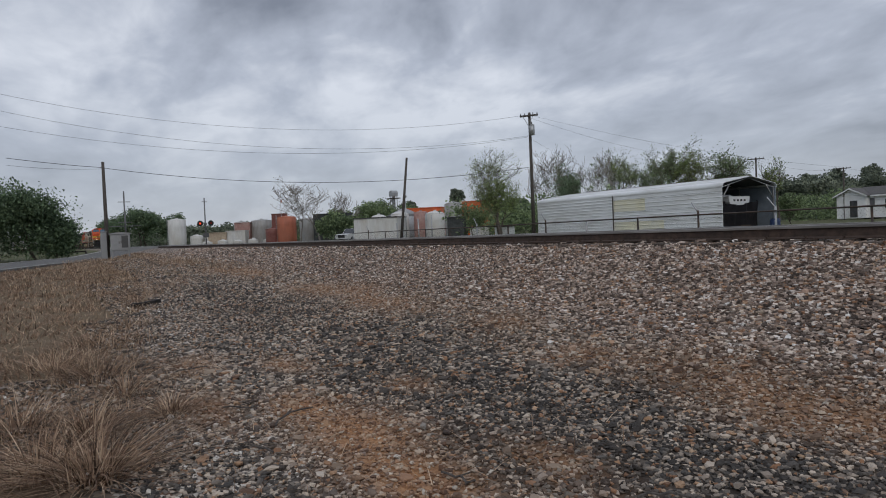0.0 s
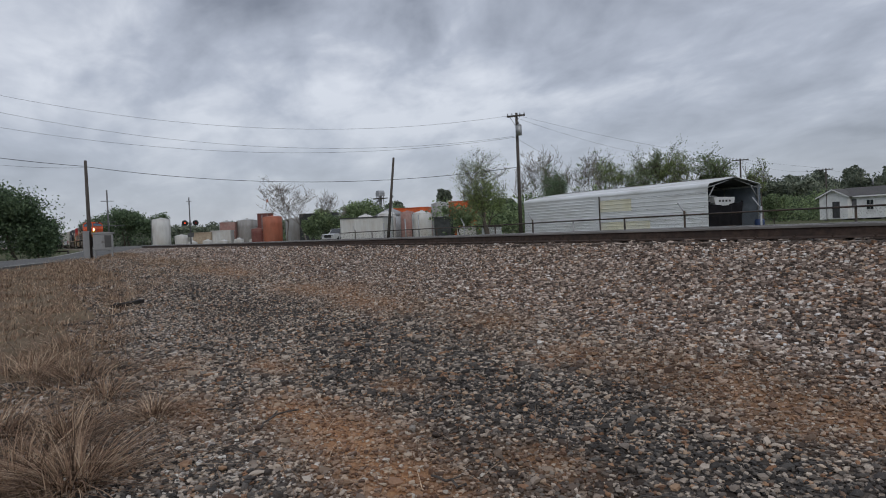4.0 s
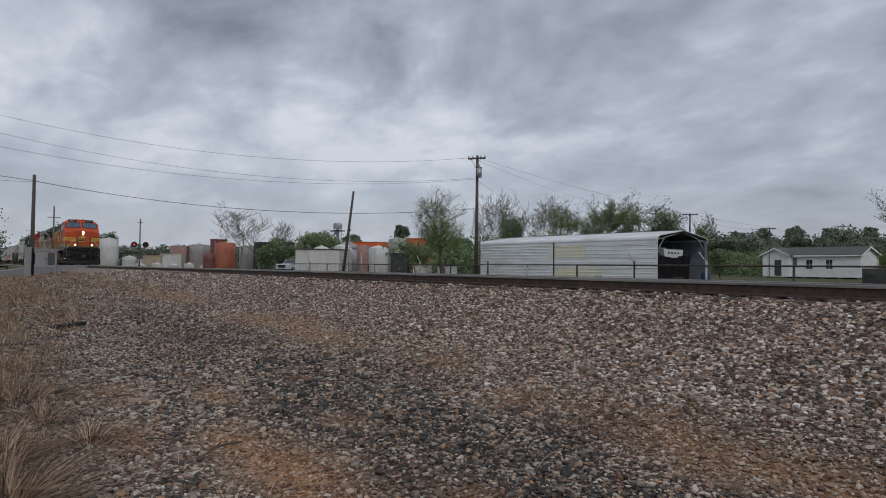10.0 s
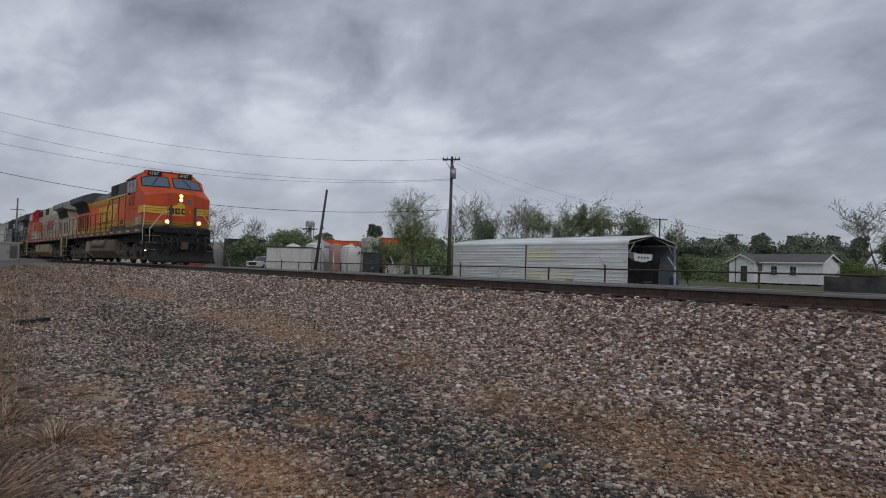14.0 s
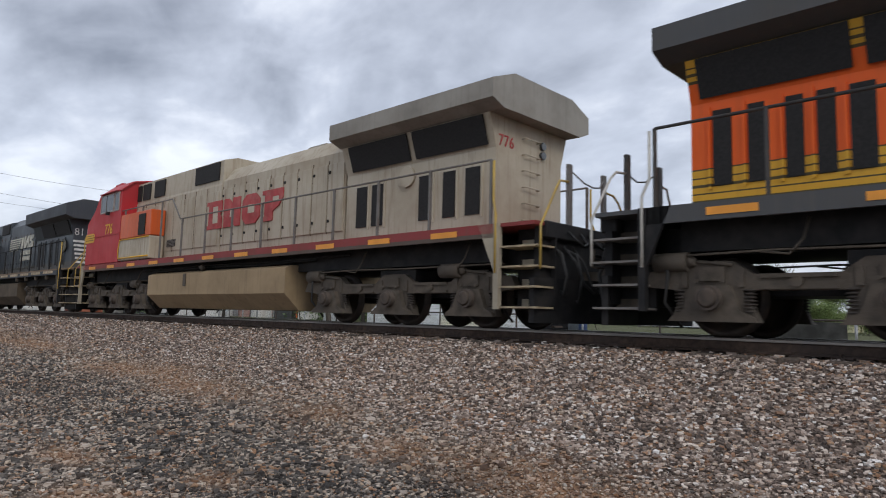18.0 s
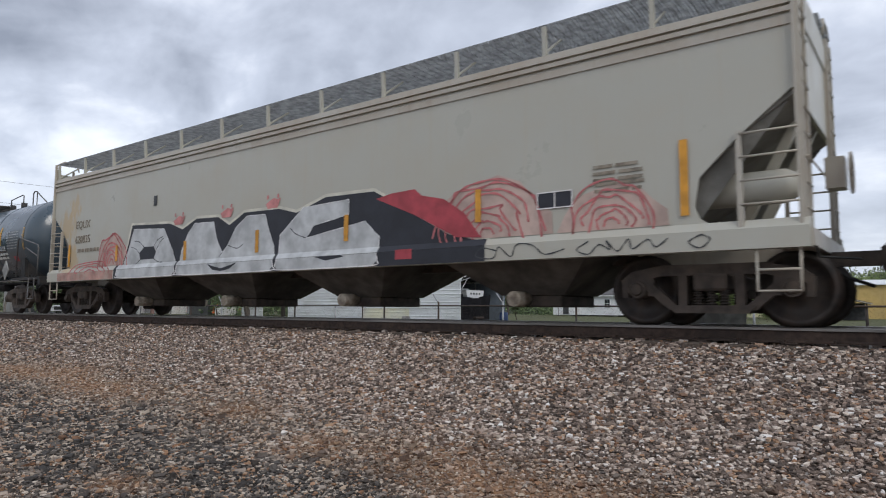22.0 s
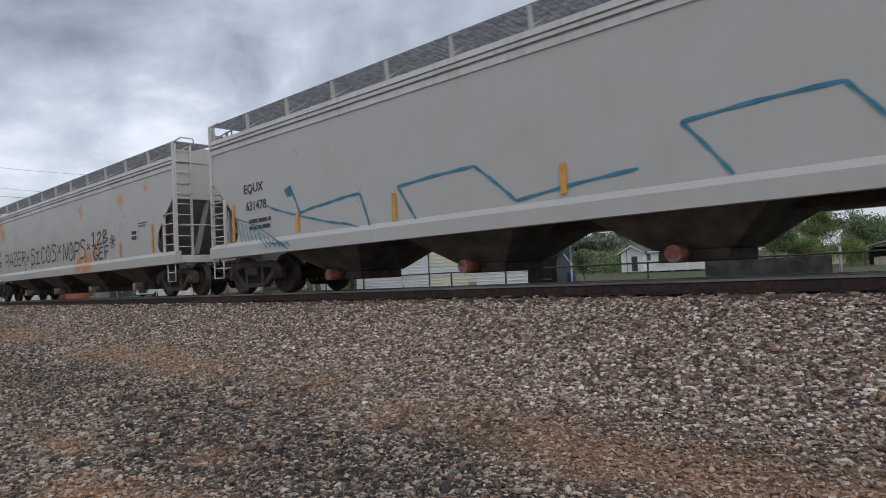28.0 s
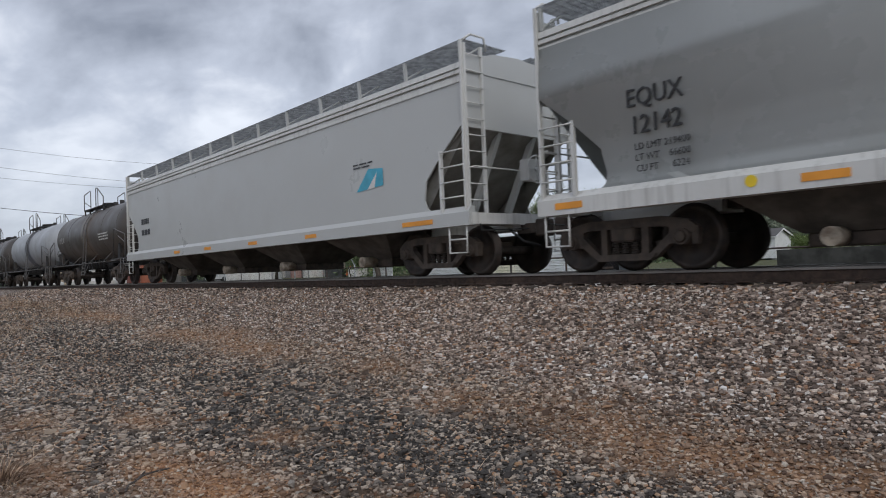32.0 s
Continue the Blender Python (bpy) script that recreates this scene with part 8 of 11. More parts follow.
        gz = ground_z(Q[:, 0], Q[:, 1]) + 0.018 * np.sin(Q[:, 0] * 1.9 + 2 * np.sin(Q[:, 1] * 1.1)) * np.sin(Q[:, 1] * 2.3 + Q[:, 0] * 0.4) * (Q[:, 1] < 8)
        lift = rg.uniform(0.15, 0.95, n) * Q[:, 2]
        V = np.stack([x + Q[:, 0, None], y + Q[:, 1, None], z + (gz + lift)[:, None]], -1).reshape(-1, 3)
        VV.append(V)
        FF.append((tri[None] + (np.arange(n) * len(base))[:, None, None]).reshape(-1, 3) + at0)
        at0 += len(V)
        for k in WW:
            WW[k].append(np.repeat(w[k][sel], len(base)))
    me = poly_mesh("gravel", np.concatenate(VV), np.concatenate(FF), soil("gravel_stones", True), False)
    set_weights(me, {k: np.concatenate(v) for k, v in WW.items()})
    tagged(new("gravel", me), "loose grey, white and tan railway stones on the ground", "gravel", kind="stuff")


def blades(pts, hs, width, lean, rg, bend=0.5, az=None):
    """Thin bent leaves, three pieces each, from (x, y, z) roots."""
    n = len(pts)
    a = rg.uniform(0, 2 * math.pi, n) if az is None else az + rg.normal(0, 0.5, n)
    d = np.stack([np.cos(a), np.sin(a)], -1)
    sd = np.stack([-np.sin(a), np.cos(a)], -1)
    ln = np.abs(rg.normal(lean, lean * 0.6, n))
    V = np.zeros((n, 8, 3))
    for k in range(4):
        u = k / 3
        out = (ln * u + bend * ln * u * u)[:, None] * hs[:, None] * d
        up = hs * (u - 0.28 * ln * u * u)
        wd = (width * (1 - 0.85 * u))[:, None] * sd
        for s in (0, 1):
            V[:, k * 2 + s, :2] = pts[:, :2] + out + (wd if s else -wd)
            V[:, k * 2 + s, 2] = pts[:, 2] + up
    q = np.array([[0, 1, 3, 2], [2, 3, 5, 4], [4, 5, 7, 6]])
    F = (q[None] + (np.arange(n) * 8)[:, None, None]).reshape(-1, 4)
    return V.reshape(-1, 3), F


def island(name, stops, rough=0.85, scale=9.0, trans=0.0):
    """A colour of its own for each loose piece of a mesh."""
    m = bpy.data.materials.new(name)
    m.use_nodes = True
    nt = m.node_tree
    N, L = nt.nodes.new, nt.links.new
    b = nt.nodes["Principled BSDF"]
    b.inputs["Roughness"].default_value = rough
    b.inputs["Specular IOR Level"].default_value = 0.25
    g, r, tc, n, x = N("ShaderNodeNewGeometry"), N("ShaderNodeValToRGB"), N("ShaderNodeTexCoord"), N("ShaderNodeTexNoise"), N("ShaderNodeMath")
    n.inputs["Scale"].default_value = scale
    L(tc.outputs["Object"], n.inputs["Vector"])
    x.operation = "ADD"
    k = N("ShaderNodeMath")
    k.operation, k.inputs[1].default_value = "MULTIPLY_ADD", 0.9
    k.inputs[2].default_value = -0.45
    L(n.outputs[0], k.inputs[0])
    L(g.outputs["Random Per Island"], x.inputs[0])
    L(k.outputs[0], x.inputs[1])
    L(x.outputs[0], r.inputs[0])
    el = r.color_ramp.elements
    while len(el) < len(stops):
        el.new(0.5)
    for e, (p, c) in zip(el, stops):
        e.position, e.color = p, (*c, 1)
    L(r.outputs[0], b.inputs["Base Color"])
    if trans:
        tr, ms = N("ShaderNodeBsdfTranslucent"), N("ShaderNodeMixShader")
        ms.inputs[0].default_value = trans
        L(r.outputs[0], tr.inputs[0])
        L(b.outputs[0], ms.inputs[1])
        L(tr.outputs[0], ms.inputs[2])
        L(ms.outputs[0], nt.nodes["Material Output"].inputs[0])
    return m


def build_grass():
    rg = np.random.default_rng(9)
    straw = island("dry_grass", [(0.0, (0.060, 0.039, 0.026)), (0.4, (0.250, 0.160, 0.108)), (0.75, (0.47, 0.325, 0.222)), (1.0, (0.78, 0.61, 0.44))], 0.8, 3.0, 0.35)
    VV, FF, k = [], [], 0

    def add(pts, hs, width, lean, bend=0.5, az=None):
        nonlocal k
        v, f = blades(pts, hs, width, lean, rg, bend, az)
        VV.append(v)
        FF.append(f + k)
        k += len(v)

    # the dry verge: clumps
    n = 1050
    cx, cy = -3.5 - rg.uniform(0, 1, n) ** 1.5 * 42, rg.uniform(-4.5, 3.6, n)
    _, edge = weights(cx, cy)
    ok = cy < edge - 0.05 + rg.normal(0, 0.18, n)
    cx, cy = cx[ok], cy[ok]
    for x, y in zip(cx, cy):
        m = int(np.interp(-x, [3, 12, 45], [44, 30, 14]))
        r = rg.uniform(0.06, 0.2)
        p = np.stack([x + rg.normal(0, r, m), y + rg.normal(0, r, m)], -1)
        h0 = rg.uniform(0.05, 0.15) if x > -9.5 else rg.uniform(0.06, 0.26)
        p = np.concatenate([p, ground_z(p[:, 0], p[:, 1])[:, None] - 0.01], 1)
        add(p, h0 * rg.uniform(0.5, 1.2, m), np.full(m, np.interp(-x, [3, 12, 45], [0.004, 0.007, 0.014])), rg.uniform(0.6, 1.3))
    m = 16000
    p = np.stack([-4 - rg.uniform(0, 1, m) ** 1.3 * 36, rg.uniform(-4.5, 3.4, m)], -1)
    _, edge = weights(p[:, 0], p[:, 1])
    p = p[p[:, 1] < edge - 0.1 + rg.normal(0, 0.2, m)]
    p = np.concatenate([p, ground_z(p[:, 0], p[:, 1])[:, None] - 0.01], 1)
    add(p, rg.uniform(0.04, 0.13, len(p)), np.interp(-p[:, 0], [3, 12, 45], [0.004, 0.009, 0.02]), 1.0)
    # two large tussocks and smaller ones on the stones
    for x, y, h, m, r in ((-4.9, 0.22, 0.35, 700, 0.11), (-5.3, -0.1, 0.34, 420, 0.12), (-6.1, 0.25, 0.30, 360, 0.12), (-6.6, -0.25, 0.34, 360, 0.16), (-6.25, 0.92, 0.24, 260, 0.06), (-7.4, 0.65, 0.26, 280, 0.12), (-8.6, 0.5, 0.34, 400, 0.25), (-9.6, 0.0, 0.36, 400, 0.3), (-11.5, 0.6, 0.32, 400, 0.35), (-13.5, 1.3, 0.26, 260, 0.3), (-20.5, 2.7, 0.3, 260, 0.4), (-18.6, 2.0, 0.3, 260, 0.4), (-22.5, 3.4, 0.3, 260, 0.5)):
        p = np.stack([x + rg.normal(0, r, m), y + rg.normal(0, r, m)], -1)
        p = np.concatenate([p, ground_z(p[:, 0], p[:, 1])[:, None] - 0.01], 1)
        dist = np.hypot(p[:, 0] - x, p[:, 1] - y) / r
        add(p, h * np.exp(-0.12 * dist ** 2) * rg.uniform(0.5, 1.15, m), rg.uniform(0.0036, 0.0075, m), 0.8, 1.6, np.arctan2(p[:, 1] - y, p[:, 0] - x))
    # dead stems scattered on the gravel
    m = 2600
    p = np.stack([-3 - rg.uniform(0, 1, m) * 26, rg.uniform(0.8, 3.6, m)], -1)
    p[:, 1] += 0.06 * (-p[:, 0] - 6).clip(0, 30)
    p = np.concatenate([p, ground_z(p[:, 0], p[:, 1])[:, None] + 0.015], 1)
    add(p, rg.uniform(0.05, 0.17, m), np.full(m, 0.003), 1.6, 0.2)
    m = 9000
    p = np.stack([-24 - rg.uniform(0, 1, m) * 34, rg.uniform(1.0, 6.4, m)], -1)
    p = np.concatenate([p, ground_z(p[:, 0], p[:, 1])[:, None] - 0.01], 1)
    add(p, rg.uniform(0.05, 0.2, m), np.full(m, 0.012), 0.8)
    tagged(new("dry_grass", poly_mesh("dry_grass", np.concatenate(VV), np.concatenate(FF), straw)), "dry straw-coloured grass and tussocks at the gravel's edge", "grass", kind="stuff")


# ---- railway track ----
M_rust = mat("rusty_rail", (0.060, 0.038, 0.028), 0.85, vary=0.35, scale=14, bump=0.35, bscale=60, dirt=(0.035, 0.026, 0.022), dscale=2.0, damt=0.7)
M_railtop = mat("polished_rail_top", (0.42, 0.42, 0.43), 0.3, metal=0.9, vary=0.2, scale=9, stretch=(0.1, 6, 1))
M_head = mat("worn_rail_head", (0.30, 0.285, 0.27), 0.38, metal=0.7, vary=0.3, scale=9, stretch=(0.1, 6, 1))
M_tie = mat("creosoted_tie", (0.075, 0.055, 0.042), 0.92, vary=0.4, scale=7, bump=0.7, bscale=30, stretch=(6, 0.5, 6), dirt=(0.14, 0.12, 0.10), dscale=4, damt=0.6, rnd=0.3)
M_asph = mat("worn_asphalt", (0.12, 0.12, 0.118), 0.9, vary=0.25, scale=18, bump=0.4, bscale=120, dirt=(0.19, 0.18, 0.165), dscale=0.5, damt=0.6)
M_wood = mat("grey_weathered_wood", (0.085, 0.074, 0.066), 0.92, vary=0.4, scale=9, bump=0.6, bscale=40, stretch=(5, 5, 0.3), dirt=(0.055, 0.045, 0.04), dscale=1.5, damt=0.6)
M_cable = mat("black_cable", (0.035, 0.035, 0.037), 0.6)
M_galv = mat("galvanised_steel", (0.38, 0.39, 0.40), 0.45, metal=0.55, vary=0.15, scale=6, dirt=(0.2, 0.17, 0.14), dscale=3, damt=0.4)
M_dkst = mat("dark_rusty_steel", (0.06, 0.048, 0.042), 0.75, metal=0.2, vary=0.35, scale=8, dirt=(0.12, 0.06, 0.03), dscale=3, damt=0.5)


def build_track():
    e = thing("railway_track", "single railway track with rusty rails on dark wooden ties", "railway track", kind="structure")
    sec = [(-0.075, -0.185), (-0.075, -0.172), (-0.012, -0.15), (-0.01, -0.055), (-0.036, -0.04), (-0.038, -0.008), (-0.028, -0.0012), (0.028, -0.0012), (0.038, -0.008), (0.036, -0.04), (0.01, -0.055), (0.012, -0.15), (0.075, -0.172), (0.075, -0.185)]
    xs = [120.0, 40.0] + [30 - 10 * i for i in range(36)]
    for s in (-1, 1):
        rows = []
        for x in xs:
            y = track_y(x) + s * 0.7525
            rows.append([(x, y + a, b) for a, b in sec])
        n, m = len(xs), len(sec)
        F = [(i * m + j, i * m + (j + 1) % m, (i + 1) * m + (j + 1) % m, (i + 1) * m + j) for i in range(n - 1) for j in range(m)]
        r = new("rail", poly_mesh("rail", [p for q in rows for p in q], F, M_rust))
        r.data.materials.append(M_head)
        for k, f in enumerate(r.data.polygons):
            f.material_index = 1 if k % m in (4, 5, 7, 8) else 0
        r.parent = e
        tagged(r, "rusty brown steel rail")
        T = [(x, track_y(x) + s * 0.7525 + a, 0.0016) for x in xs for a in (-0.027, 0.027)]
        t = new("tread", poly_mesh("tread", T, [(2 * i, 2 * i + 2, 2 * i + 3, 2 * i + 1) for i in range(n - 1)], M_railtop))
        t.parent = r
        tagged(t, "polished rail top")
    rg = random.Random(3)
    tie = [mesh_of("tie", box(bm_new(), -0.115, 0.115, -1.3, 1.3, -0.18, 0, 0.012), M_tie) for _ in range(1)][0]
    bm = box(bm_new(), -0.09, 0.09, -0.17, 0.17, 0, 0.018, 0.004)
    plate = mesh_of("tie_plate", bm, M_rust)
    bm = bm_new()
    cyl(bm, (0, 0, 0), (0, 0, 0.035), 0.012, seg=6)
    box(bm, -0.016, 0.016, -0.022, 0.016, 0.03, 0.045)
    spike = mesh_of("spike", bm, M_rust)
    x = 22.0
    while x > -128:
        o = new("tie", tie)
        o.parent = e
        o.location = (x, track_y(x) + rg.uniform(-0.06, 0.06), -0.205 + rg.uniform(-0.012, 0.004))
        o.rotation_euler = (0, 0, rg.uniform(-0.02, 0.02))
        if -24 < x < 6:
            for s in (-1, 1):
                p = new("tie_plate", plate)
                p.parent = e
                p.location = (x, YC + s * 0.7525, -0.203)
                for d in ((-0.11, 0.11) if s < 0 else ()):
                    k = new("spike", spike)
                    k.parent = e
                    k.location = (x + 0.05 * (1 if d > 0 else -1), YC + s * 0.7525 + d, -0.186)
        x -= 0.53 + rg.uniform(-0.03, 0.03)


def build_road():
    rows = [(-24, -17), (-35, -9.5), (-48, -3.0), (-60, 3.0), (-67.5, 9.9), (-76, 22), (-84, 36), (-92, 60)]
    P = []
    for (x0, y0), (x1, y1) in zip(rows, rows[1:]):
        for k in range(8):
            P.append(Vector((x0 + (x1 - x0) * k / 8, y0 + (y1 - y0) * k / 8)))
    P.append(Vector(rows[-1]))
    bm, lines = bm_new(), [bm_new(), bm_new()]
    prev = None
    for i, p in enumerate(P):
        d = (P[min(i + 1, len(P) - 1)] - P[max(i - 1, 0)]).normalized()
        nrm = Vector((-d.y, d.x))
        z = max(float(ground_z(p.x, p.y)) + 0.09, -0.02 if abs(p.y - track_y(p.x)) < 2.4 else -9)
        row = [[(p.x + nrm.x * a, p.y + nrm.y * a, z + dz) for a, dz in q] for q in (((-4.0, -0.3), (-4.0, 0), (0, 0.05), (4.0, 0), (4.0, -0.3)), ((-3.7, 0.012), (-3.55, 0.014)), ((3.45, 0.014), (3.75, 0.012)))]
        cur = [[b.verts.new(v) for v in q] for b, q in zip((bm, *lines), row)]
        if prev:
            for b, a, c in zip((bm, *lines), prev, cur):
                for j in range(len(a) - 1):
                    b.faces.new((a[j], a[j + 1], c[j + 1], c[j]))
        prev = cur
    e = thing("road", "worn grey asphalt road over the level crossing", "road", kind="structure")
    part("carriageway", bm, M_asph, e)
    for b in lines:
        part("edge_line", b, mat("worn_line_paint", (0.42, 0.41, 0.39), 0.8, vary=0.25, scale=5), e)


# ---- poles, wires and crossing gear ----
def pole_thing(label, x, y, top, r=0.14, lean=(0, 0), arm=None, transformer=False, name="utility_pole", ang=0.0):
    z0 = float(ground_z(x, y)) - 0.3
    e = thing(name, label, "utility pole", m=Matrix.Translation((x, y, z0)))
    h = top - z0
    part("shaft", cyl(bm_new(), (-lean[0], -lean[1], 0), (0, 0, h), r, r * 0.66, seg=12), M_wood, e)
    if arm:
        w, za = arm
        c, s = math.cos(ang), math.sin(ang)
        bm = box(bm_new(), -w, w, -0.06, 0.06, h - za - 0.06, h - za + 0.06)
        part("crossarm", shift(bm, Matrix.Rotation(ang, 4, "Z") @ Matrix.Translation((0, -0.15, 0))), M_wood, e)
        for k in (-0.92, -0.45, 0.45, 0.92):
            bm = cyl(bm_new(), (k * w * c + 0.15 * s, k * w * s - 0.15 * c, h - za + 0.06), (k * w * c + 0.15 * s, k * w * s - 0.15 * c, h - za + 0.22), 0.05, 0.03, seg=8)
            part("insulator", bm, M_galv, e)
        for k in (-1, 1):
            part("brace", tube(bm_new(), [(0, -0.15, h - za - 0.7), (k * w * 0.55 * c, k * w * 0.55 * s - 0.15, h - za - 0.05)], 0.02), M_galv, e)
    if transformer:
        bm = bm_new()
        cyl(bm, (0.36, -0.1, h - 1.75), (0.36, -0.1, h - 1.0), 0.2, seg=16)
        cyl(bm, (0.36, -0.1, h - 1.0), (0.36, -0.1, h - 0.94), 0.22, 0.12, seg=16)
        t = part("transformer", bm, M_galv, e, "grey pole transformer")
        part("bushing", cyl(bm_new(), (0.36, -0.1, h - 0.95), (0.36, -0.1, h - 0.72), 0.045, 0.02, seg=8), M_dkst, t)
        part("bracket", box(bm_new(), 0.0, 0.3, -0.14, -0.06, h - 1.45, h - 1.38), M_dkst, e)
    return e


def wire(label, a, b, sag, r=0.009, name="overhead_wire"):
    a, b = Vector(a), Vector(b)
    pts = []
    for i in range(25):
        u = i / 24
        p = a.lerp(b, u)
        p.z -= 4 * sag * u * (1 - u)
        pts.append(p)
    tagged(new(name, mesh_of(name, tube(bm_new(), pts, r, 5), M_cable)), label, "cable", "overhead wires")


WIRES = [((-39.09, 31.67, 8.72), (-51.92, -2.5, 10.6), 1.74), ((-38.86, 32.0, 7.16), (-51.93, -2.5, 9.5), 1.73), ((-38.89, 31.97, 7.08), (-51.94, -2.5, 8.44), 1.56), ((-38.88, 31.98, 4.79), (-52.55, 4.04, 5.77), 1.1, 0.018),
         ((-52.55, 4.0, 5.8), (-49.1, -1.65, 5.95), 0.05, 0.018), ((-52.55, 4.0, 5.72), (-49.1, -1.64, 5.5), 0.12), ((-38.8, 32.0, 8.7), (-30.0, 60.0, 4.2), 0.6, 0.006), ((-38.8, 32.0, 6.9), (-33.0, 36.9, 2.75), 0.3, 0.006), ((-50.3, 78.0, 7.7), (-54.7, 107.6, 7.4), 0.8), ((-54.7, 107.6, 7.4), (-52.5, 142.7, 7.8), 0.8),
         ((-38.9, 32.1, 8.5), (-50.3, 78.0, 7.7), 1.2, 0.007)]


def build_poles():
    pole_thing("bare weathered wooden pole beside the relay cabinet", -52.5, 4.0, 6.2, 0.15)
    pole_thing("wooden utility pole with crossarm and grey transformer", -38.9, 32.0, 8.9, 0.15, arm=(0.7, 0.25), transformer=True, ang=0.6)
    pole_thing("leaning bare wooden pole behind the fence", -52.9, 28.9, 7.1, 0.15, lean=(1.0, 0.45))
    pole_thing("distant wooden utility pole with a crossarm", -50.3, 78.1, 7.9, 0.15, arm=(1.0, 0.2), ang=0.5)
    pole_thing("distant wooden utility pole with a crossarm", -54.7, 107.7, 7.6, 0.16, arm=(1.0, 0.2), ang=0.5)
    pole_thing("distant wooden utility pole with a crossarm", -52.5, 142.8, 8.0, 0.2, arm=(1.5, 0.3), ang=0.5)
    pole_thing("wooden utility pole on the near side of the road", -51.95, -2.6, 10.9, 0.16)
    for w in WIRES:
        wire("thin black overhead wire sagging between poles", *w)


def crossing_signal(label, x, y, top, arms, lamps):
    z0 = float(ground_z(x, y)) - 0.1
    e = thing("crossing_signal", label, "crossing signal", "level crossing signals", m=Matrix.Translation((x, y, z0)))
    h = top - z0
    mast = mat("signal_mast_grey", (0.16, 0.16, 0.165), 0.6, metal=0.4, vary=0.2)
    part("mast", cyl(bm_new(), (0, 0, 0), (0, 0, h), 0.075, 0.06, seg=12), mast, e)
    part("base", cyl(bm_new(), (0, 0, 0), (0, 0, 0.35), 0.2, 0.14, seg=12), mast, e)
    for za, w in arms:
        part("arm", cyl(bm_new(), (0, -w, h - za), (0, w, h - za), 0.03, seg=8), mast, e)
    zc = 3.15
    part("lamp_bar", cyl(bm_new(), (0.05, -0.6, zc - 0.35), (0.05, 0.6, zc - 0.35), 0.03, seg=8), mast, e)
    for s in (-1, 1) if lamps else ():
        bm = cyl(bm_new(), (0.08, s * 0.55, zc - 0.35), (0.11, s * 0.55, zc - 0.35), 0.30, seg=20)
        k = part("lamp_disc", bm, M_hose, e, "black round signal background")
        bm = cyl(bm_new(), (0.112, s * 0.55, zc - 0.35), (0.14, s * 0.55, zc - 0.35), 0.10, seg=16)
        lit = s < 0 if lamps == 1 else lamps == 2
        part("lens", bm, glow("red_lamp_lit", (1.0, 0.10, 0.03), 0.7) if lit else mat("red_lens", (0.35, 0.03, 0.02), 0.2), k)
        bm = bm_new()
        prism(bm, [(-0.16, 0.0), (-0.13, 0.13), (0, 0.18), (0.13, 0.13), (0.16, 0.0), (0.14, 0.0), (0.11, 0.11), (0, 0.16), (-0.11, 0.11), (-0.14, 0.0)], "x", 0.112, 0.36)
        part("hood", shift(bm, Matrix.Translation((0, s * 0.55, zc - 0.35))), M_hose, k)
    part("sign_plate", box(bm_new(), 0.08, 0.1, -0.3, 0.3, 1.3, 1.75), mat("sign_plate_dark", (0.08, 0.08, 0.08), 0.6), e)
    return e


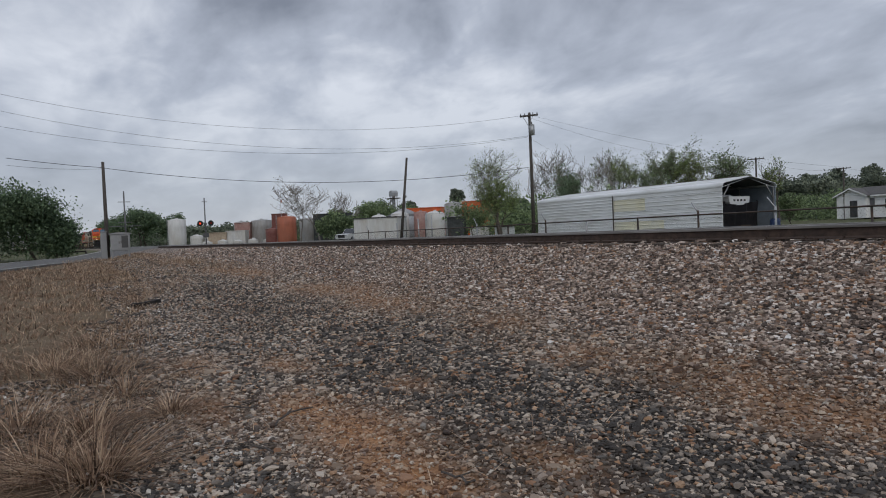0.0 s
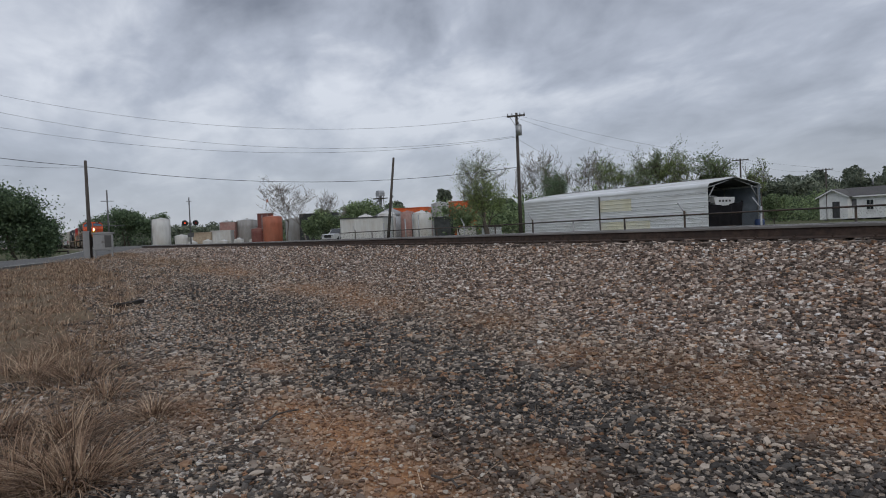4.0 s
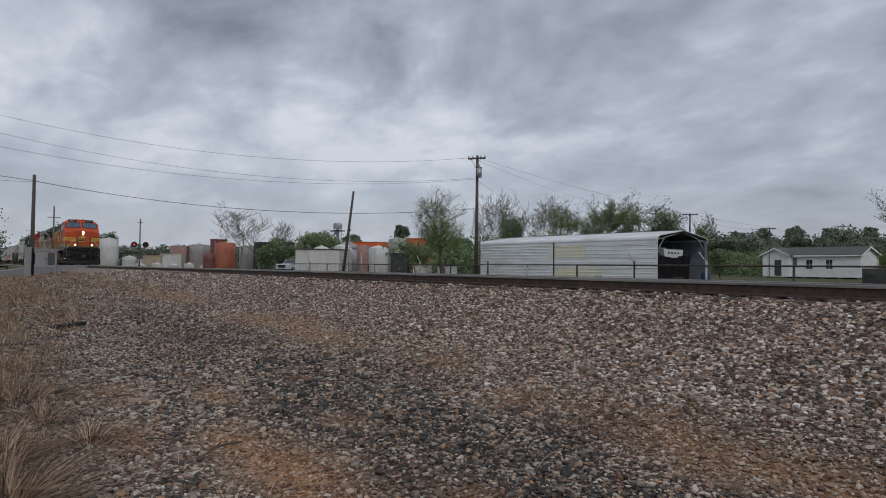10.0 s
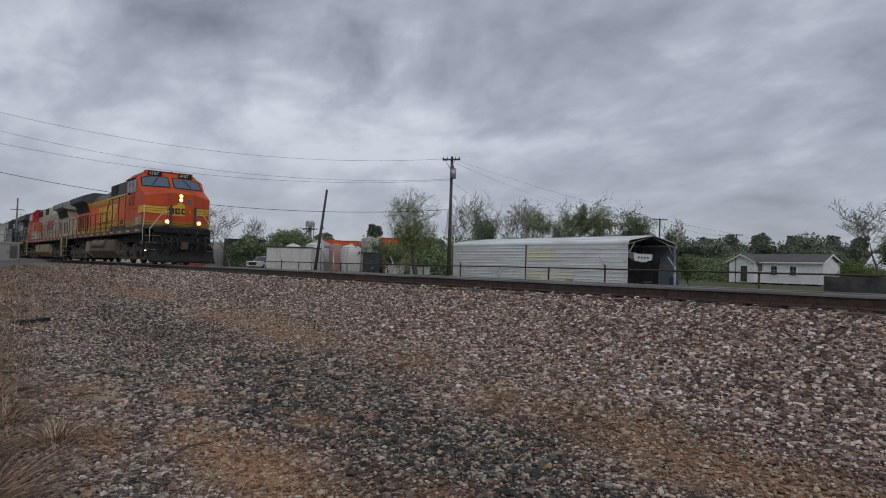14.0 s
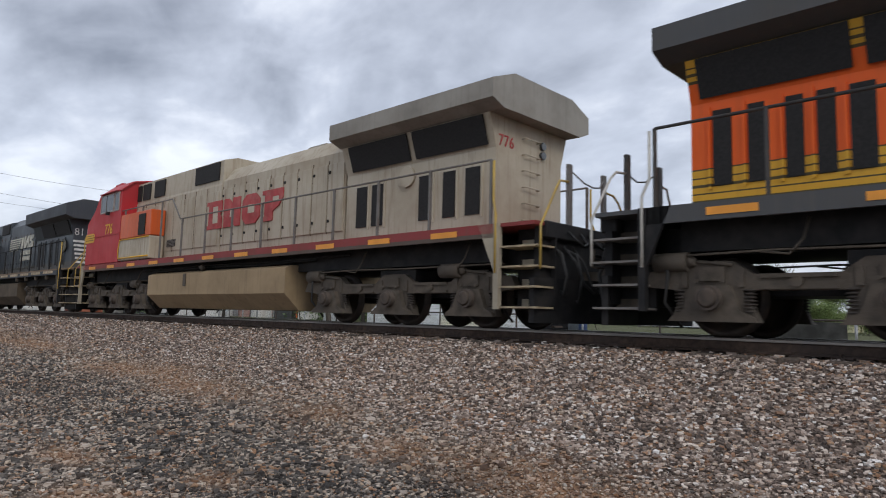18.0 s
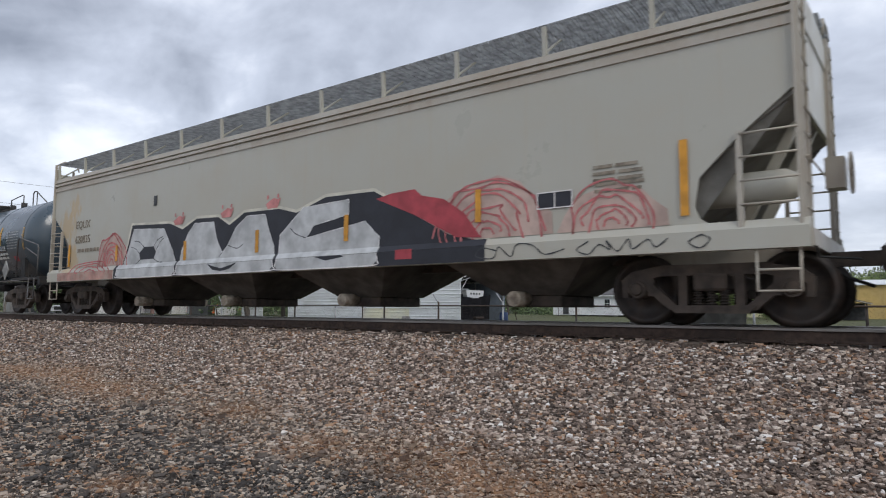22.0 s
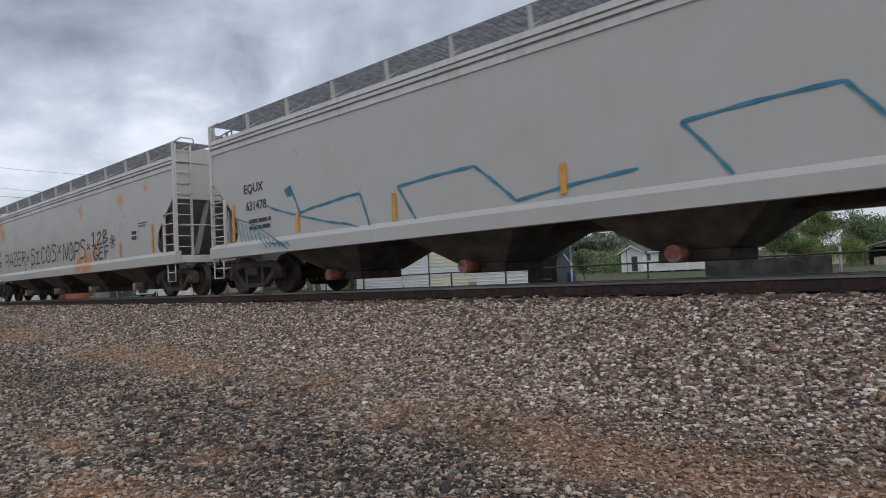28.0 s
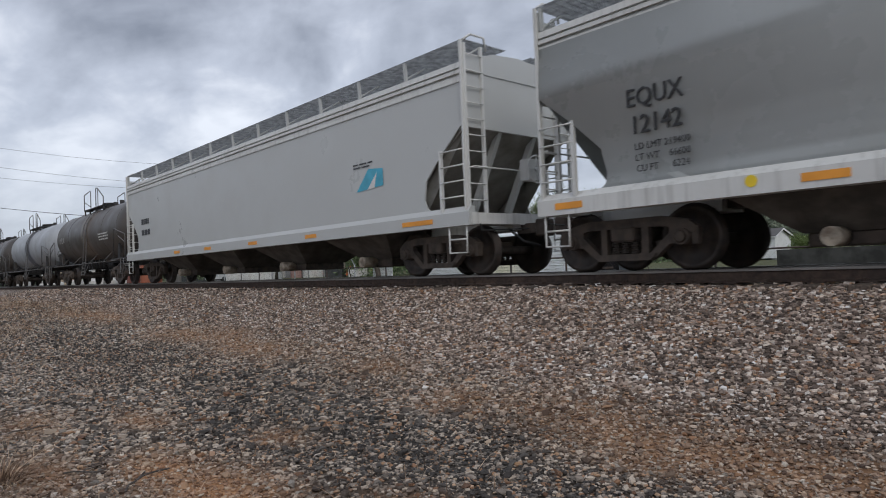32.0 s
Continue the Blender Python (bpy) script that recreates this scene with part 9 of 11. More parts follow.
def build_crossing():
    crossing_signal("tall dark railway crossing signal mast with crossarms", -64.2, 6.4, 5.0, ((0.95, 0.5), (3.1, 1.3)), 0)
    crossing_signal("railway crossing signal with two round lamps, one lit red", -72.9, 15.0, 4.9, ((0.4, 0.25),), 1)
    # relay cabinet
    z0 = float(ground_z(-52, 4.8))
    e = thing("relay_cabinet", "grey metal signal relay cabinet on short legs", "cabinet", m=Matrix.Translation((-52, 4.8, z0)) @ Matrix.Rotation(radians(-8), 4, "Z"))
    gm = mat("cabinet_grey", (0.30, 0.305, 0.31), 0.55, metal=0.3, vary=0.12, dirt=(0.16, 0.13, 0.1), dscale=3, damt=0.35)
    part("body", box(bm_new(), -0.4, 0.4, -0.62, 0.62, 0.55, 1.72, 0.02), gm, e)
    part("roof", prism(bm_new(), [(-0.72, 1.72), (0.72, 1.72), (0.7, 1.79), (0, 1.86), (-0.7, 1.79)], "x", -0.47, 0.47), gm, e)
    for s in (-1, 1):
        d = part("door", box(bm_new(), 0.4, 0.425, s * 0.31 - 0.285, s * 0.31 + 0.285, 0.62, 1.66, 0.008), gm, e)
        part("handle", box(bm_new(), 0.425, 0.46, s * 0.06 - 0.02, s * 0.06 + 0.02, 1.05, 1.22), M_dkst, d)
        for q in (-1, 1):
            part("leg", box(bm_new(), q * 0.34 - 0.04, q * 0.34 + 0.04, s * 0.54 - 0.04, s * 0.54 + 0.04, -0.1, 0.55), gm, e)
    part("dark_panel", box(bm_new(), 0.4265, 0.44, 0.1, 0.52, 0.75, 1.6), mat("cabinet_dark_panel", (0.07, 0.07, 0.07), 0.5), e)
    e = thing("junction_box", "slim grey metal junction box on the pole's foot", "cabinet", m=Matrix.Translation((-52.2, 3.75, z0)))
    part("body", box(bm_new(), -0.15, 0.15, -0.2, 0.2, 0.0, 1.9, 0.02), gm, e)
    part("lid", box(bm_new(), -0.18, 0.18, -0.23, 0.23, 1.9, 1.95), gm, e)
    # low wooden barrier past the road
    e = thing("barrier", "low weathered wooden barrier rail on posts", "barrier")
    for k, (x, y) in enumerate(((-73.3, 1.6), (-72.6, 2.6), (-72.0, 3.6))):
        if k != 1:
            part("post", box(bm_new(), x - 0.09, x + 0.09, y - 0.09, y + 0.09, float(ground_z(x, y)) - 0.2, -0.28), M_wood, e)
    bm = box(bm_new(), -0.06, 0.06, -1.25, 1.25, -0.28, -0.14)
    part("rail", shift(bm, Matrix.Translation((-72.65, 2.6, 0)) @ Matrix.Rotation(radians(-33), 4, "Z")), M_wood, e)


# ---- trees ----
M_bark = mat("grey_brown_bark", (0.105, 0.088, 0.072), 0.95, vary=0.4, scale=6, bump=0.6, bscale=20, stretch=(4, 4, 0.6))
M_twig = mat("pale_grey_bark", (0.19, 0.17, 0.15), 0.95, vary=0.3, scale=6, stretch=(4, 4, 0.6))
LEAF = {
    "dark": island("dark_green_leaves", [(0.0, (0.062, 0.090, 0.058)), (0.5, (0.110, 0.165, 0.092)), (1.0, (0.205, 0.280, 0.155))], 0.7, 0.5, 0.2),
    "green": island("green_leaves", [(0.0, (0.085, 0.122, 0.068)), (0.5, (0.185, 0.250, 0.128)), (1.0, (0.345, 0.430, 0.220))], 0.7, 0.5, 0.3),
    "spring": island("spring_green_leaves", [(0.0, (0.091, 0.129, 0.046)), (0.5, (0.208, 0.276, 0.098)), (1.0, (0.360, 0.435, 0.179))], 0.7, 0.5, 0.35),
    # far woods and pines: air haze mixed into the leaf colour, paler and greyer
    "far": island("hazed_distant_leaves", [(0.0, (0.088, 0.108, 0.086)), (0.5, (0.155, 0.184, 0.138)), (1.0, (0.245, 0.275, 0.200))], 0.8, 0.3, 0.2),
}


def limbs(rg, h, w, levels, r0, first=0.25, spread=0.75):
    """Trunk and branching limbs as (a, b, ra, rb), and the tips."""
    out, tips = [], []

    def grow(p, d, ln, r, lv):
        q = p
        n = 3
        for k in range(n):
            d = (d + Vector((rg.gauss(0, 0.16), rg.gauss(0, 0.16), rg.gauss(0.03, 0.08)))).normalized()
            e = q + d * ln / n
            ra, rb = r * (1 - 0.22 * k), r * (1 - 0.22 * (k + 1))
            out.append((q, e, ra, rb, lv))
            q = e
            if lv < levels and (lv > 0 or k > 0):
                for _ in range(2 if lv < 2 else 1):
                    a = rg.uniform(0, 2 * math.pi)
                    side = Vector((math.cos(a), math.sin(a), 0))
                    nd = (d * rg.uniform(0.35, 0.9) + side * spread + Vector((0, 0, 0.25))).normalized()
                    grow(q, nd, ln * rg.uniform(0.5, 0.78), rb * 0.6, lv + 1)
        tips.append(q)
    grow(Vector((0, 0, 0)), Vector((rg.gauss(0, 0.05), rg.gauss(0, 0.05), 1)), h * 0.5, r0, 0)
    # fit the whole to its height and width
    top = max(q.z for q in tips)
    reach = sorted(math.hypot(q.x, q.y) for q in tips)
    wid = reach[int(len(reach) * 0.82)]
    kz = h / top

    def f(v):
        # far-out twigs are drawn in, so that the crown is full to its edge
        r = math.hypot(v.x, v.y) / wid
        k = w / 2 / wid * (1 / (1 + max(0.0, r - 0.6) * 0.45) if r > 0 else 1) * 0.92
        return Vector((v.x * k, v.y * k, v.z * kz))
    return [(f(a), f(b), ra, rb, lv) for a, b, ra, rb, lv in out], [f(q) for q in tips]


def leaves(rg, centres, radii, per, size):
    """Small bent leaf clumps scattered round the centres."""
    c = np.repeat(np.array(centres), per, 0)
    rr = np.repeat(np.array(radii), per, 0)
    n = len(c)
    d = rg.normal(0, 1, (n, 3))
    d /= np.linalg.norm(d, axis=1)[:, None]
    p = c + d * rr * (rg.uniform(0, 1, n) ** 0.45)[:, None]
    u = rg.normal(0, 1, (n, 3))
    u /= np.linalg.norm(u, axis=1)[:, None]
    v = np.cross(u, rg.normal(0, 1, (n, 3)))
    v /= np.linalg.norm(v, axis=1)[:, None] + 1e-9
    s = (size * rg.uniform(0.55, 1.35, n))[:, None]
    V = np.stack([p - u * s, p + v * s * 0.55, p + u * s, p - v * s * 0.5], 1).reshape(-1, 3)
    F = np.arange(n * 4).reshape(-1, 4)
    return V, F


def tree(label, x, y, top, w, kind="green", leafy=1.0, seed=1, levels=4, leaf=0.16, lump=0.16, low=0.2, name="tree", trunk=0.16, spread=0.75):
    rg, ng = random.Random(seed), np.random.default_rng(seed)
    z0 = float(ground_z(x, y)) - 0.1
    h = top - z0
    e = thing(name, label, "tree", m=Matrix.Translation((x, y, z0)))
    thin = 0.008 if math.hypot(x, y) < 60 else 0.013
    br, tips = limbs(rg, h * 0.96, w * 0.92, levels, trunk * h / 8, spread=spread)
    bm = bm_new()
    for a, b, ra, rb, lv in br:
        cyl(bm, a, b, max(ra, thin * 1.3), max(rb, thin), (9, 7, 5, 4, 3, 3)[min(lv, 5)], caps=False)
    part("trunk", bm, M_bark if leafy > 0.2 else M_twig, e)
    if leafy > 0:
        tp = [t for t in tips if t.z > low * h]
        rg.shuffle(tp)
        tp = tp[:max(6, int(len(tp) * min(1, leafy)))]
        C = [(t.x, t.y, t.z) for t in tp]
        Rr = [[w * lump * rg.uniform(0.35, 0.85)] * 2 + [w * lump * rg.uniform(0.3, 0.6)] for _ in C]
        if leafy > 0.6:
            # the body of the crown, in uneven lobes
            for _ in range(int(50 * leafy)):
                d = Vector((rg.gauss(0, 1), rg.gauss(0, 1), rg.gauss(0, 1))).normalized() * rg.uniform(0.25, 1.0) ** 0.5
                zc = (low + (1 - low) * 0.5) * h
                C.append((d.x * w * 0.4, d.y * w * 0.4, zc + d.z * (1 - low) * h * 0.4))
                q = w * max(lump, 0.15) * rg.uniform(0.8, 1.4)
                Rr.append([q, q, q * rg.uniform(0.6, 0.9)])
        far = math.hypot(x, y) > 88
        per = max(4, int((6000 if far else 12000 if leafy > 1.2 else 11000) * max(leafy, 0.1) / len(C)))
        V, F = leaves(ng, C, Rr, per, leaf * (0.8 if far else 0.5))
        o = new("crown", poly_mesh("crown", V, F, LEAF[kind]))
        o.parent = e
    return e


def build_trees():
    # large dark trees past the road
    for i, (x, y, t, w) in enumerate(((-71.6, -0.5, 6.2, 6.6), (-74.5, -4.5, 7.0, 8.0), (-69.5, -7.5, 7.2, 8.0), (-71.6, 1.2, 3.4, 3.6), (-66.0, -12.5, 8.0, 9.0), (-80.0, -9.0, 8.5, 9.0))):
        tree("large dense dark-green tree beside the road", x, y, t, w * 1.08, "dark", 1.45, 20 + i, levels=3, leaf=0.25, low=0.0, lump=0.26)
    for i, (x, y, t, w) in enumerate(((-183.0, 21.5, 9.6, 12.0), (-188.0, 15.6, 7.8, 8.0), (-180.0, 26.8, 7.8, 9.0), (-196.0, 17.0, 9.5, 10.0), (-192, 24, 10.2, 9.0))):
        tree("round dark-green tree past the level crossing", x, y, t, w, "dark", 1.0, 30 + i, leaf=0.34, low=0.04, lump=0.2)
    tree("bare grey tree with fine twigs", -92.6, 32.4, 9.6, 10.0, leafy=0, seed=40, levels=5, trunk=0.11, spread=0.9)
    tree("bare grey tree with fine twigs", -90.6, 34.6, 8.6, 8.0, leafy=0, seed=46, levels=4, trunk=0.11, spread=0.9)
    tree("bare grey tree beside the road with few leaves", -31.0, -4.6, 9.6, 7.4, "spring", 0.03, 47, levels=5, leaf=0.06, lump=0.06)
    tree("small bare grey tree with fine twigs", -103.3, 43.4, 8.6, 6.5, leafy=0, seed=41, levels=5)
    for i, (x, y, t, w) in enumerate(((-84.7, 35.1, 3.7, 4.4), (-82.5, 36.8, 2.9, 3.4), (-87.2, 34.4, 3.0, 3.2))):
        tree("dense green bush behind the yard", x, y, t, w, "green", 1.0, 44 + i, leaf=0.18, low=0.02, lump=0.22, name="bush")
    for i, (x, y, t, w) in enumerate(((-113.0, 53.4, 7.1, 8.0), (-116.0, 49.0, 5.6, 6.0), (-112.0, 59.5, 5.8, 7.0), (-116.0, 67.0, 5.6, 7.0))):
        tree("round green tree behind the yard's tanks", x, y, t, w, "green", 1.0, 140 + i, levels=3, leaf=0.24, low=0.05, lump=0.2)
    tree("sparse light-green spring tree behind the fence", -44.3, 32.8, 7.5, 6.6, "spring", 0.62, 50, levels=5, leaf=0.085, lump=0.14, low=0.12, spread=1.0)
    tree("low leafy green tree under the utility pole", -41.6, 36.5, 5.6, 5.0, "dark", 0.8, 51, leaf=0.1, low=0.1)
    tree("slender light-green spring tree behind the fence", -45.7, 33.6, 5.2, 4.4, "spring", 0.7, 55, levels=4, leaf=0.085, lump=0.14, low=0.06)
    tree("slender light-green spring tree behind the fence", -43.0, 32.0, 4.6, 3.8, "spring", 0.7, 56, levels=4, leaf=0.085, lump=0.14, low=0.06)
    tree("tangled green shrub at the fence", -45.6, 31.0, 2.8, 3.2, "green", 0.7, 52, leaf=0.1, low=0.05, name="bush")
    for i, (x, y, t, w, k) in enumerate(((-57.3, 50.2, 10.3, 7.5, 0.0), (-53.2, 50.0, 9.8, 6.5, 0.05), (-56.0, 55.6, 9.6, 5.5, 0.03), (-60.5, 56.0, 9.0, 6.0, 0.0))):
        tree("thinly leaved grey tree behind the shed", x, y, t, w, "green", k, 53 + i, levels=5, leaf=0.1, lump=0.1)
    for i, (x, y, t, w, k, m) in enumerate(((-56.2, 59.6, 9.9, 7.6, "spring", 0.62), (-54.0, 62.9, 10.0, 7.4, "green", 0.62), (-52.4, 66.0, 9.0, 6.5, "spring", 0.62), (-54.0, 72.9, 11.2, 10.0, "green", 0.9), (-57.5, 69.0, 9.2, 7.0, "green", 0.62), (-51.6, 75.5, 9.0, 6.5, "green", 0.62))):
        tree("leafy green tree behind the shed", x, y, t, w, k, m, 60 + i, levels=5, leaf=0.135, lump=0.11, low=0.3, spread=1.25)
    tree("sparse young tree with pale leaves", -54.6, 89.9, 9.5, 5.5, "spring", 0.35, 70, levels=5, leaf=0.12, lump=0.11)
    tree("spreading half-bare tree with light leaves", -21.8, 68.0, 8.4, 7.5, "spring", 0.22, 71, levels=5, leaf=0.11, lump=0.11)
    tree("round green tree beside the yellow building", -20.6, 72.0, 4.8, 4.6, "green", 1.0, 72, leaf=0.16, low=0.08, lump=0.2)
    for i, (x, y, t, w) in enumerate(((-23.0, 82.0, 5.6, 6.0), (-18.5, 86.0, 6.4, 6.5), (-14.5, 92.0, 6.2, 7.0), (-6.0, 112.0, 7.2, 9.0), (4.0, 118.0, 8.0, 9.0))):
        tree("green leafy tree behind the open barn", x, y, t, w, "spring" if i % 2 else "green", 0.9, 80 + i, leaf=0.18, low=0.08, lump=0.18)
    for i, (x, y, t, w) in enumerate(((-17.0, 74.0, 2.6, 5.0), (-20.0, 76.5, 3.2, 5.5), (-14.5, 76.5, 2.4, 4.0), (-25.5, 76.0, 2.2, 4.5))):
        tree("low light-green bush beside the open barn", x, y, t, w, "spring", 0.9, 92 + i, levels=3, leaf=0.14, low=0.02, lump=0.2, name="bush")
    tree("low green shrub beside the shed's end", -22.6, 38.6, 1.6, 1.6, "green", 0.6, 90, leaf=0.09, low=0.05, name="bush")
    # tall pines over the far woods
    for i, (x, y, t, w) in enumerate(((-90, 191, 17.4, 6), (-97, 188, 16.6, 5), (-81, 193, 16.2, 5.5), (-70, 190, 15.8, 4.5), (-104, 186, 15.8, 5), (-62, 185, 15.0, 4.5), (-150, 150, 13.4, 9), (-142, 156, 12.6, 7), (-120, 92, 9.2, 5.5), (-165, 130, 12.5, 8), (-126, 81.5, 12.6, 4.6), (-132, 72.0, 9.6, 5))):
        tree("tall distant pine with a flat dark crown", x, y, t * 0.79, w * 0.85, "far", 0.75, 100 + i, levels=3, leaf=0.4, low=0.66, lump=0.17, name="pine")


def build_woods():
    """The wooded skyline all round, far off."""
    rg = np.random.default_rng(77)
    line = [(-420, -120, 12), (-380, -60, 11), (-330, 30, 9.0), (-240, 50, 8.5), (-190, 90, 8.0), (-130, 118, 8.8), (-95, 128, 10.4), (-60, 132, 10.6), (-30, 138, 10.0), (10, 150, 10.0), (60, 150, 9.5), (160, 120, 12), (300, 60, 14), (420, -60, 14)]
    P = []
    for (x0, y0, h0), (x1, y1, h1) in zip(line, line[1:]):
        n = int(math.hypot(x1 - x0, y1 - y0) / 1.2)
        for k in range(n):
            u = k / n
            P.append((x0 + (x1 - x0) * u, y0 + (y1 - y0) * u, h0 + (h1 - h0) * u))
    P = np.array(P)
    n, m = len(P), 10

    def rough(a, width):
        k = np.hanning(width)
        return np.apply_along_axis(lambda c: np.convolve(c, k / k.sum(), "same"), 0, a)
    top = P[:, 2] * (0.67 + 0.35 * rough(rg.normal(0, 0.22, (n, 1)), 5)[:, 0] + 0.25 * rough(rg.normal(0, 0.3, (n, 1)), 25)[:, 0])
    out = 1.6 * rough(rg.normal(0, 1.0, (n, m)), 5) + rg.normal(0, 0.35, (n, m))
    d = np.gradient(P[:, :2], axis=0)
    d /= np.linalg.norm(d, axis=1)[:, None]
    side = np.stack([d[:, 1], -d[:, 0]], -1)
    V = np.zeros((n, m, 3))
    for k in range(m):
        u = k / (m - 1)
        V[:, k, :2] = P[:, :2] + side * (2.2 * math.sin(math.pi * (0.5 + 0.5 * u)) + out[:, k])[:, None]
        V[:, k, 2] = -0.9 + (top + 0.9) * u + rg.normal(0, 0.2, n)
    I = np.arange(n * m).reshape(n, m)
    F = np.stack([I[:-1, :-1], I[1:, :-1], I[1:, 1:], I[:-1, 1:]], -1).reshape(-1, 4)
    V = V.reshape(-1, 3)
    near = V[(V[:, 0] > -140) & (V[:, 0] < 25)]
    rest = V[(V[:, 0] > -330) & (V[:, 0] < 60) & ~((V[:, 0] > -140) & (V[:, 0] < 25))]
    for c, per, size in ((near, 62, 0.27), (rest, 16, 0.45)):
        LV, LF = leaves(rg, c, np.full((len(c), 3), 1.25), per, size)
        F = np.concatenate([F, LF + len(V)])
        V = np.concatenate([V, LV])
    tagged(new("woods", poly_mesh("woods", V, F, LEAF["far"])), "dark green wooded skyline far behind the fields", "woods", kind="stuff")
    # low scrub behind the fence and around the house
    C, Rr = [], []
    for x0, x1, y0, y1, n, h in ((-68, -42, 42, 58, 230, 4.6), (-60, -45, 92, 110, 90, 4.5), (-24, 20, 95, 112, 70, 4.0), (-75, -50, 62, 80, 60, 4.0), (-130, -100, 44, 70, 60, 3.4)):
        for _ in range(n):
            z = rg.uniform(0.1, 0.8) * h
            C.append((rg.uniform(x0, x1), rg.uniform(y0, y1), z - 0.6))
            r = rg.uniform(0.5, 1.1) * h / 3
            Rr.append((r * 1.3, r * 1.3, r))
    V, F = leaves(rg, C, Rr, 70, 0.2)
    tagged(new("scrub", poly_mesh("scrub", V, F, LEAF["green"])), "low green scrub and bushes behind the fence", "scrub", kind="stuff")



# ---- carport shed ----
M_metal_w = mat("white_corrugated_steel", (0.74, 0.76, 0.77), 0.45, metal=0.1, vary=0.06, scale=1.5, dirt=(0.44, 0.43, 0.40), dscale=0.7, damt=0.5, stretch=(0.5, 1, 2))
M_metal_y = mat("yellowed_steel_panel", (0.74, 0.71, 0.54), 0.5, vary=0.1, scale=1.0, dirt=(0.60, 0.60, 0.56), dscale=0.5, damt=0.8)
M_metal_b = mat("blue_grey_steel", (0.22, 0.26, 0.31), 0.5, metal=0.1, vary=0.12, dirt=(0.14, 0.15, 0.16), dscale=1, damt=0.4)
M_dark_in = mat("dark_lining", (0.05, 0.052, 0.056), 0.8, vary=0.3)
M_tarp = mat("black_tarpaulin", (0.012, 0.012, 0.014), 0.9, vary=0.3, scale=2, bump=0.3, bscale=4, spec=0.1)


def ribbed(bm, x0, x1, y, z0, z1, pitch=0.21, depth=0.022, out=-1):
    """Wall sheet with level ribs, real thickness."""
    n = int((z1 - z0) / pitch)
    front = []
    for i in range(n):
        a = z0 + i * (z1 - z0) / n
        b = a + (z1 - z0) / n
        front += [(y, a), (y, b - 0.07), (y + out * depth, b - 0.05), (y + out * depth, b - 0.02)]
    front.append((y, z1))
    return prism(bm, front + [(y - out * 0.04, z1), (y - out * 0.04, z0)], "x", x0, x1)


def build_shed():
    X0, X1, Y0, Y1, zg, ze, zp = -41.1, -24.3, 34.3, 39.7, -0.85, 2.12, 2.75
    e = thing("carport_shed", "long white corrugated steel carport shed with an open end", "shed")
    ym = (Y0 + Y1) / 2
    for x0, x1, m_, z0, z1 in ((X0, -32.92, M_metal_w, zg, ze), (-32.9, -30.1, M_metal_y, 1.0, 1.8), (-32.9, -28.6, M_metal_y, zg, 0.28), (-28.58, X1, M_metal_w, zg, 0.28), (-32.9, X1, M_metal_w, 0.3, 0.98), (-30.08, X1, M_metal_w, 1.0, 1.8), (-32.9, X1, M_metal_w, 1.82, ze)):
        part("wall_sheet", ribbed(bm_new(), x0, x1, Y0, z0, z1), m_, e, "yellowed wall panel" if m_ is M_metal_y else "")
    part("wall_sheet", ribbed(bm_new(), X0, X1, Y1, zg, ze, out=1), M_metal_b, e)
    bm = bm_new()
    prism(bm, [(Y0, zg), (Y1, zg), (Y1, ze), (ym, zp), (Y0, ze)], "x", X0 - 0.05, X0)
    part("end_wall", bm, M_metal_w, e)
    # roof: two slopes with rounded eaves, in sheets with ribs along x
    for s, yb in ((-1, Y0), (1, Y1)):
        pts = [(yb + s * 0.02, ze - 0.05)]
        for k in range(6):
            a = k * math.pi / 12
            pts.append((yb + s * (0.03 - 0.28 * (1 - math.cos(a))), ze + 0.24 * math.sin(a)))
        n = 12
        ya, za = pts[-1]
        for k in range(1, n + 1):
            u = k / n
            yy, zz = ya + (ym - ya) * u, za + (zp - za) * u
            pts += [(yy - (ym - ya) / n * 0.2, zz - 0.002), (yy - (ym - ya) / n * 0.1, zz + 0.018), (yy, zz)]
        back = [(p[0] - s * 0.01, p[1] - 0.03) for p in pts[::-1]]
        part("roof_sheet", prism(bm_new(), pts + back, "x", X0 - 0.1, X1 + 0.08), M_metal_w, e)
    part("ridge_cap", prism(bm_new(), [(ym - 0.2, zp - 0.015), (ym, zp + 0.035), (ym + 0.2, zp - 0.015), (ym, zp + 0.02)], "x", X0 - 0.1, X1 + 0.1), M_dkst, e)
    for x in np.linspace(X0 + 0.2, X1 - 0.1, 8):
        for y in (Y0 + 0.1, Y1 - 0.1):
            part("post", box(bm_new(), x - 0.03, x + 0.03, y - 0.03, y + 0.03, zg, ze), M_galv, e)
        part("truss", tube(bm_new(), [(x, Y0 + 0.1, ze - 0.05), (x, ym, zp - 0.1), (x, Y1 - 0.1, ze - 0.05)], 0.03, 5), M_galv, e)
    for y, s in ((Y0 + 0.12, 1), (Y1 - 0.12, -1)):
        part("knee_brace", tube(bm_new(), [(X1 - 0.1, y, ze - 0.75), (X1 - 0.1, y + s * 0.75, ze + 0.12)], 0.035, 6), M_galv, e)
    part("lining", box(bm_new(), X0 + 0.02, X1 - 0.06, Y1 - 0.06, Y1 - 0.045, zg, ze), M_metal_b, e)
    part("lining", prism(bm_new(), [(Y0 + 0.1, ze + 0.12), (ym, zp - 0.12), (Y1 - 0.1, ze + 0.12), (Y1 - 0.1, ze + 0.14), (ym, zp - 0.1), (Y0 + 0.1, ze + 0.14)], "x", X0 + 0.02, X1 - 0.02), M_dark_in, e)
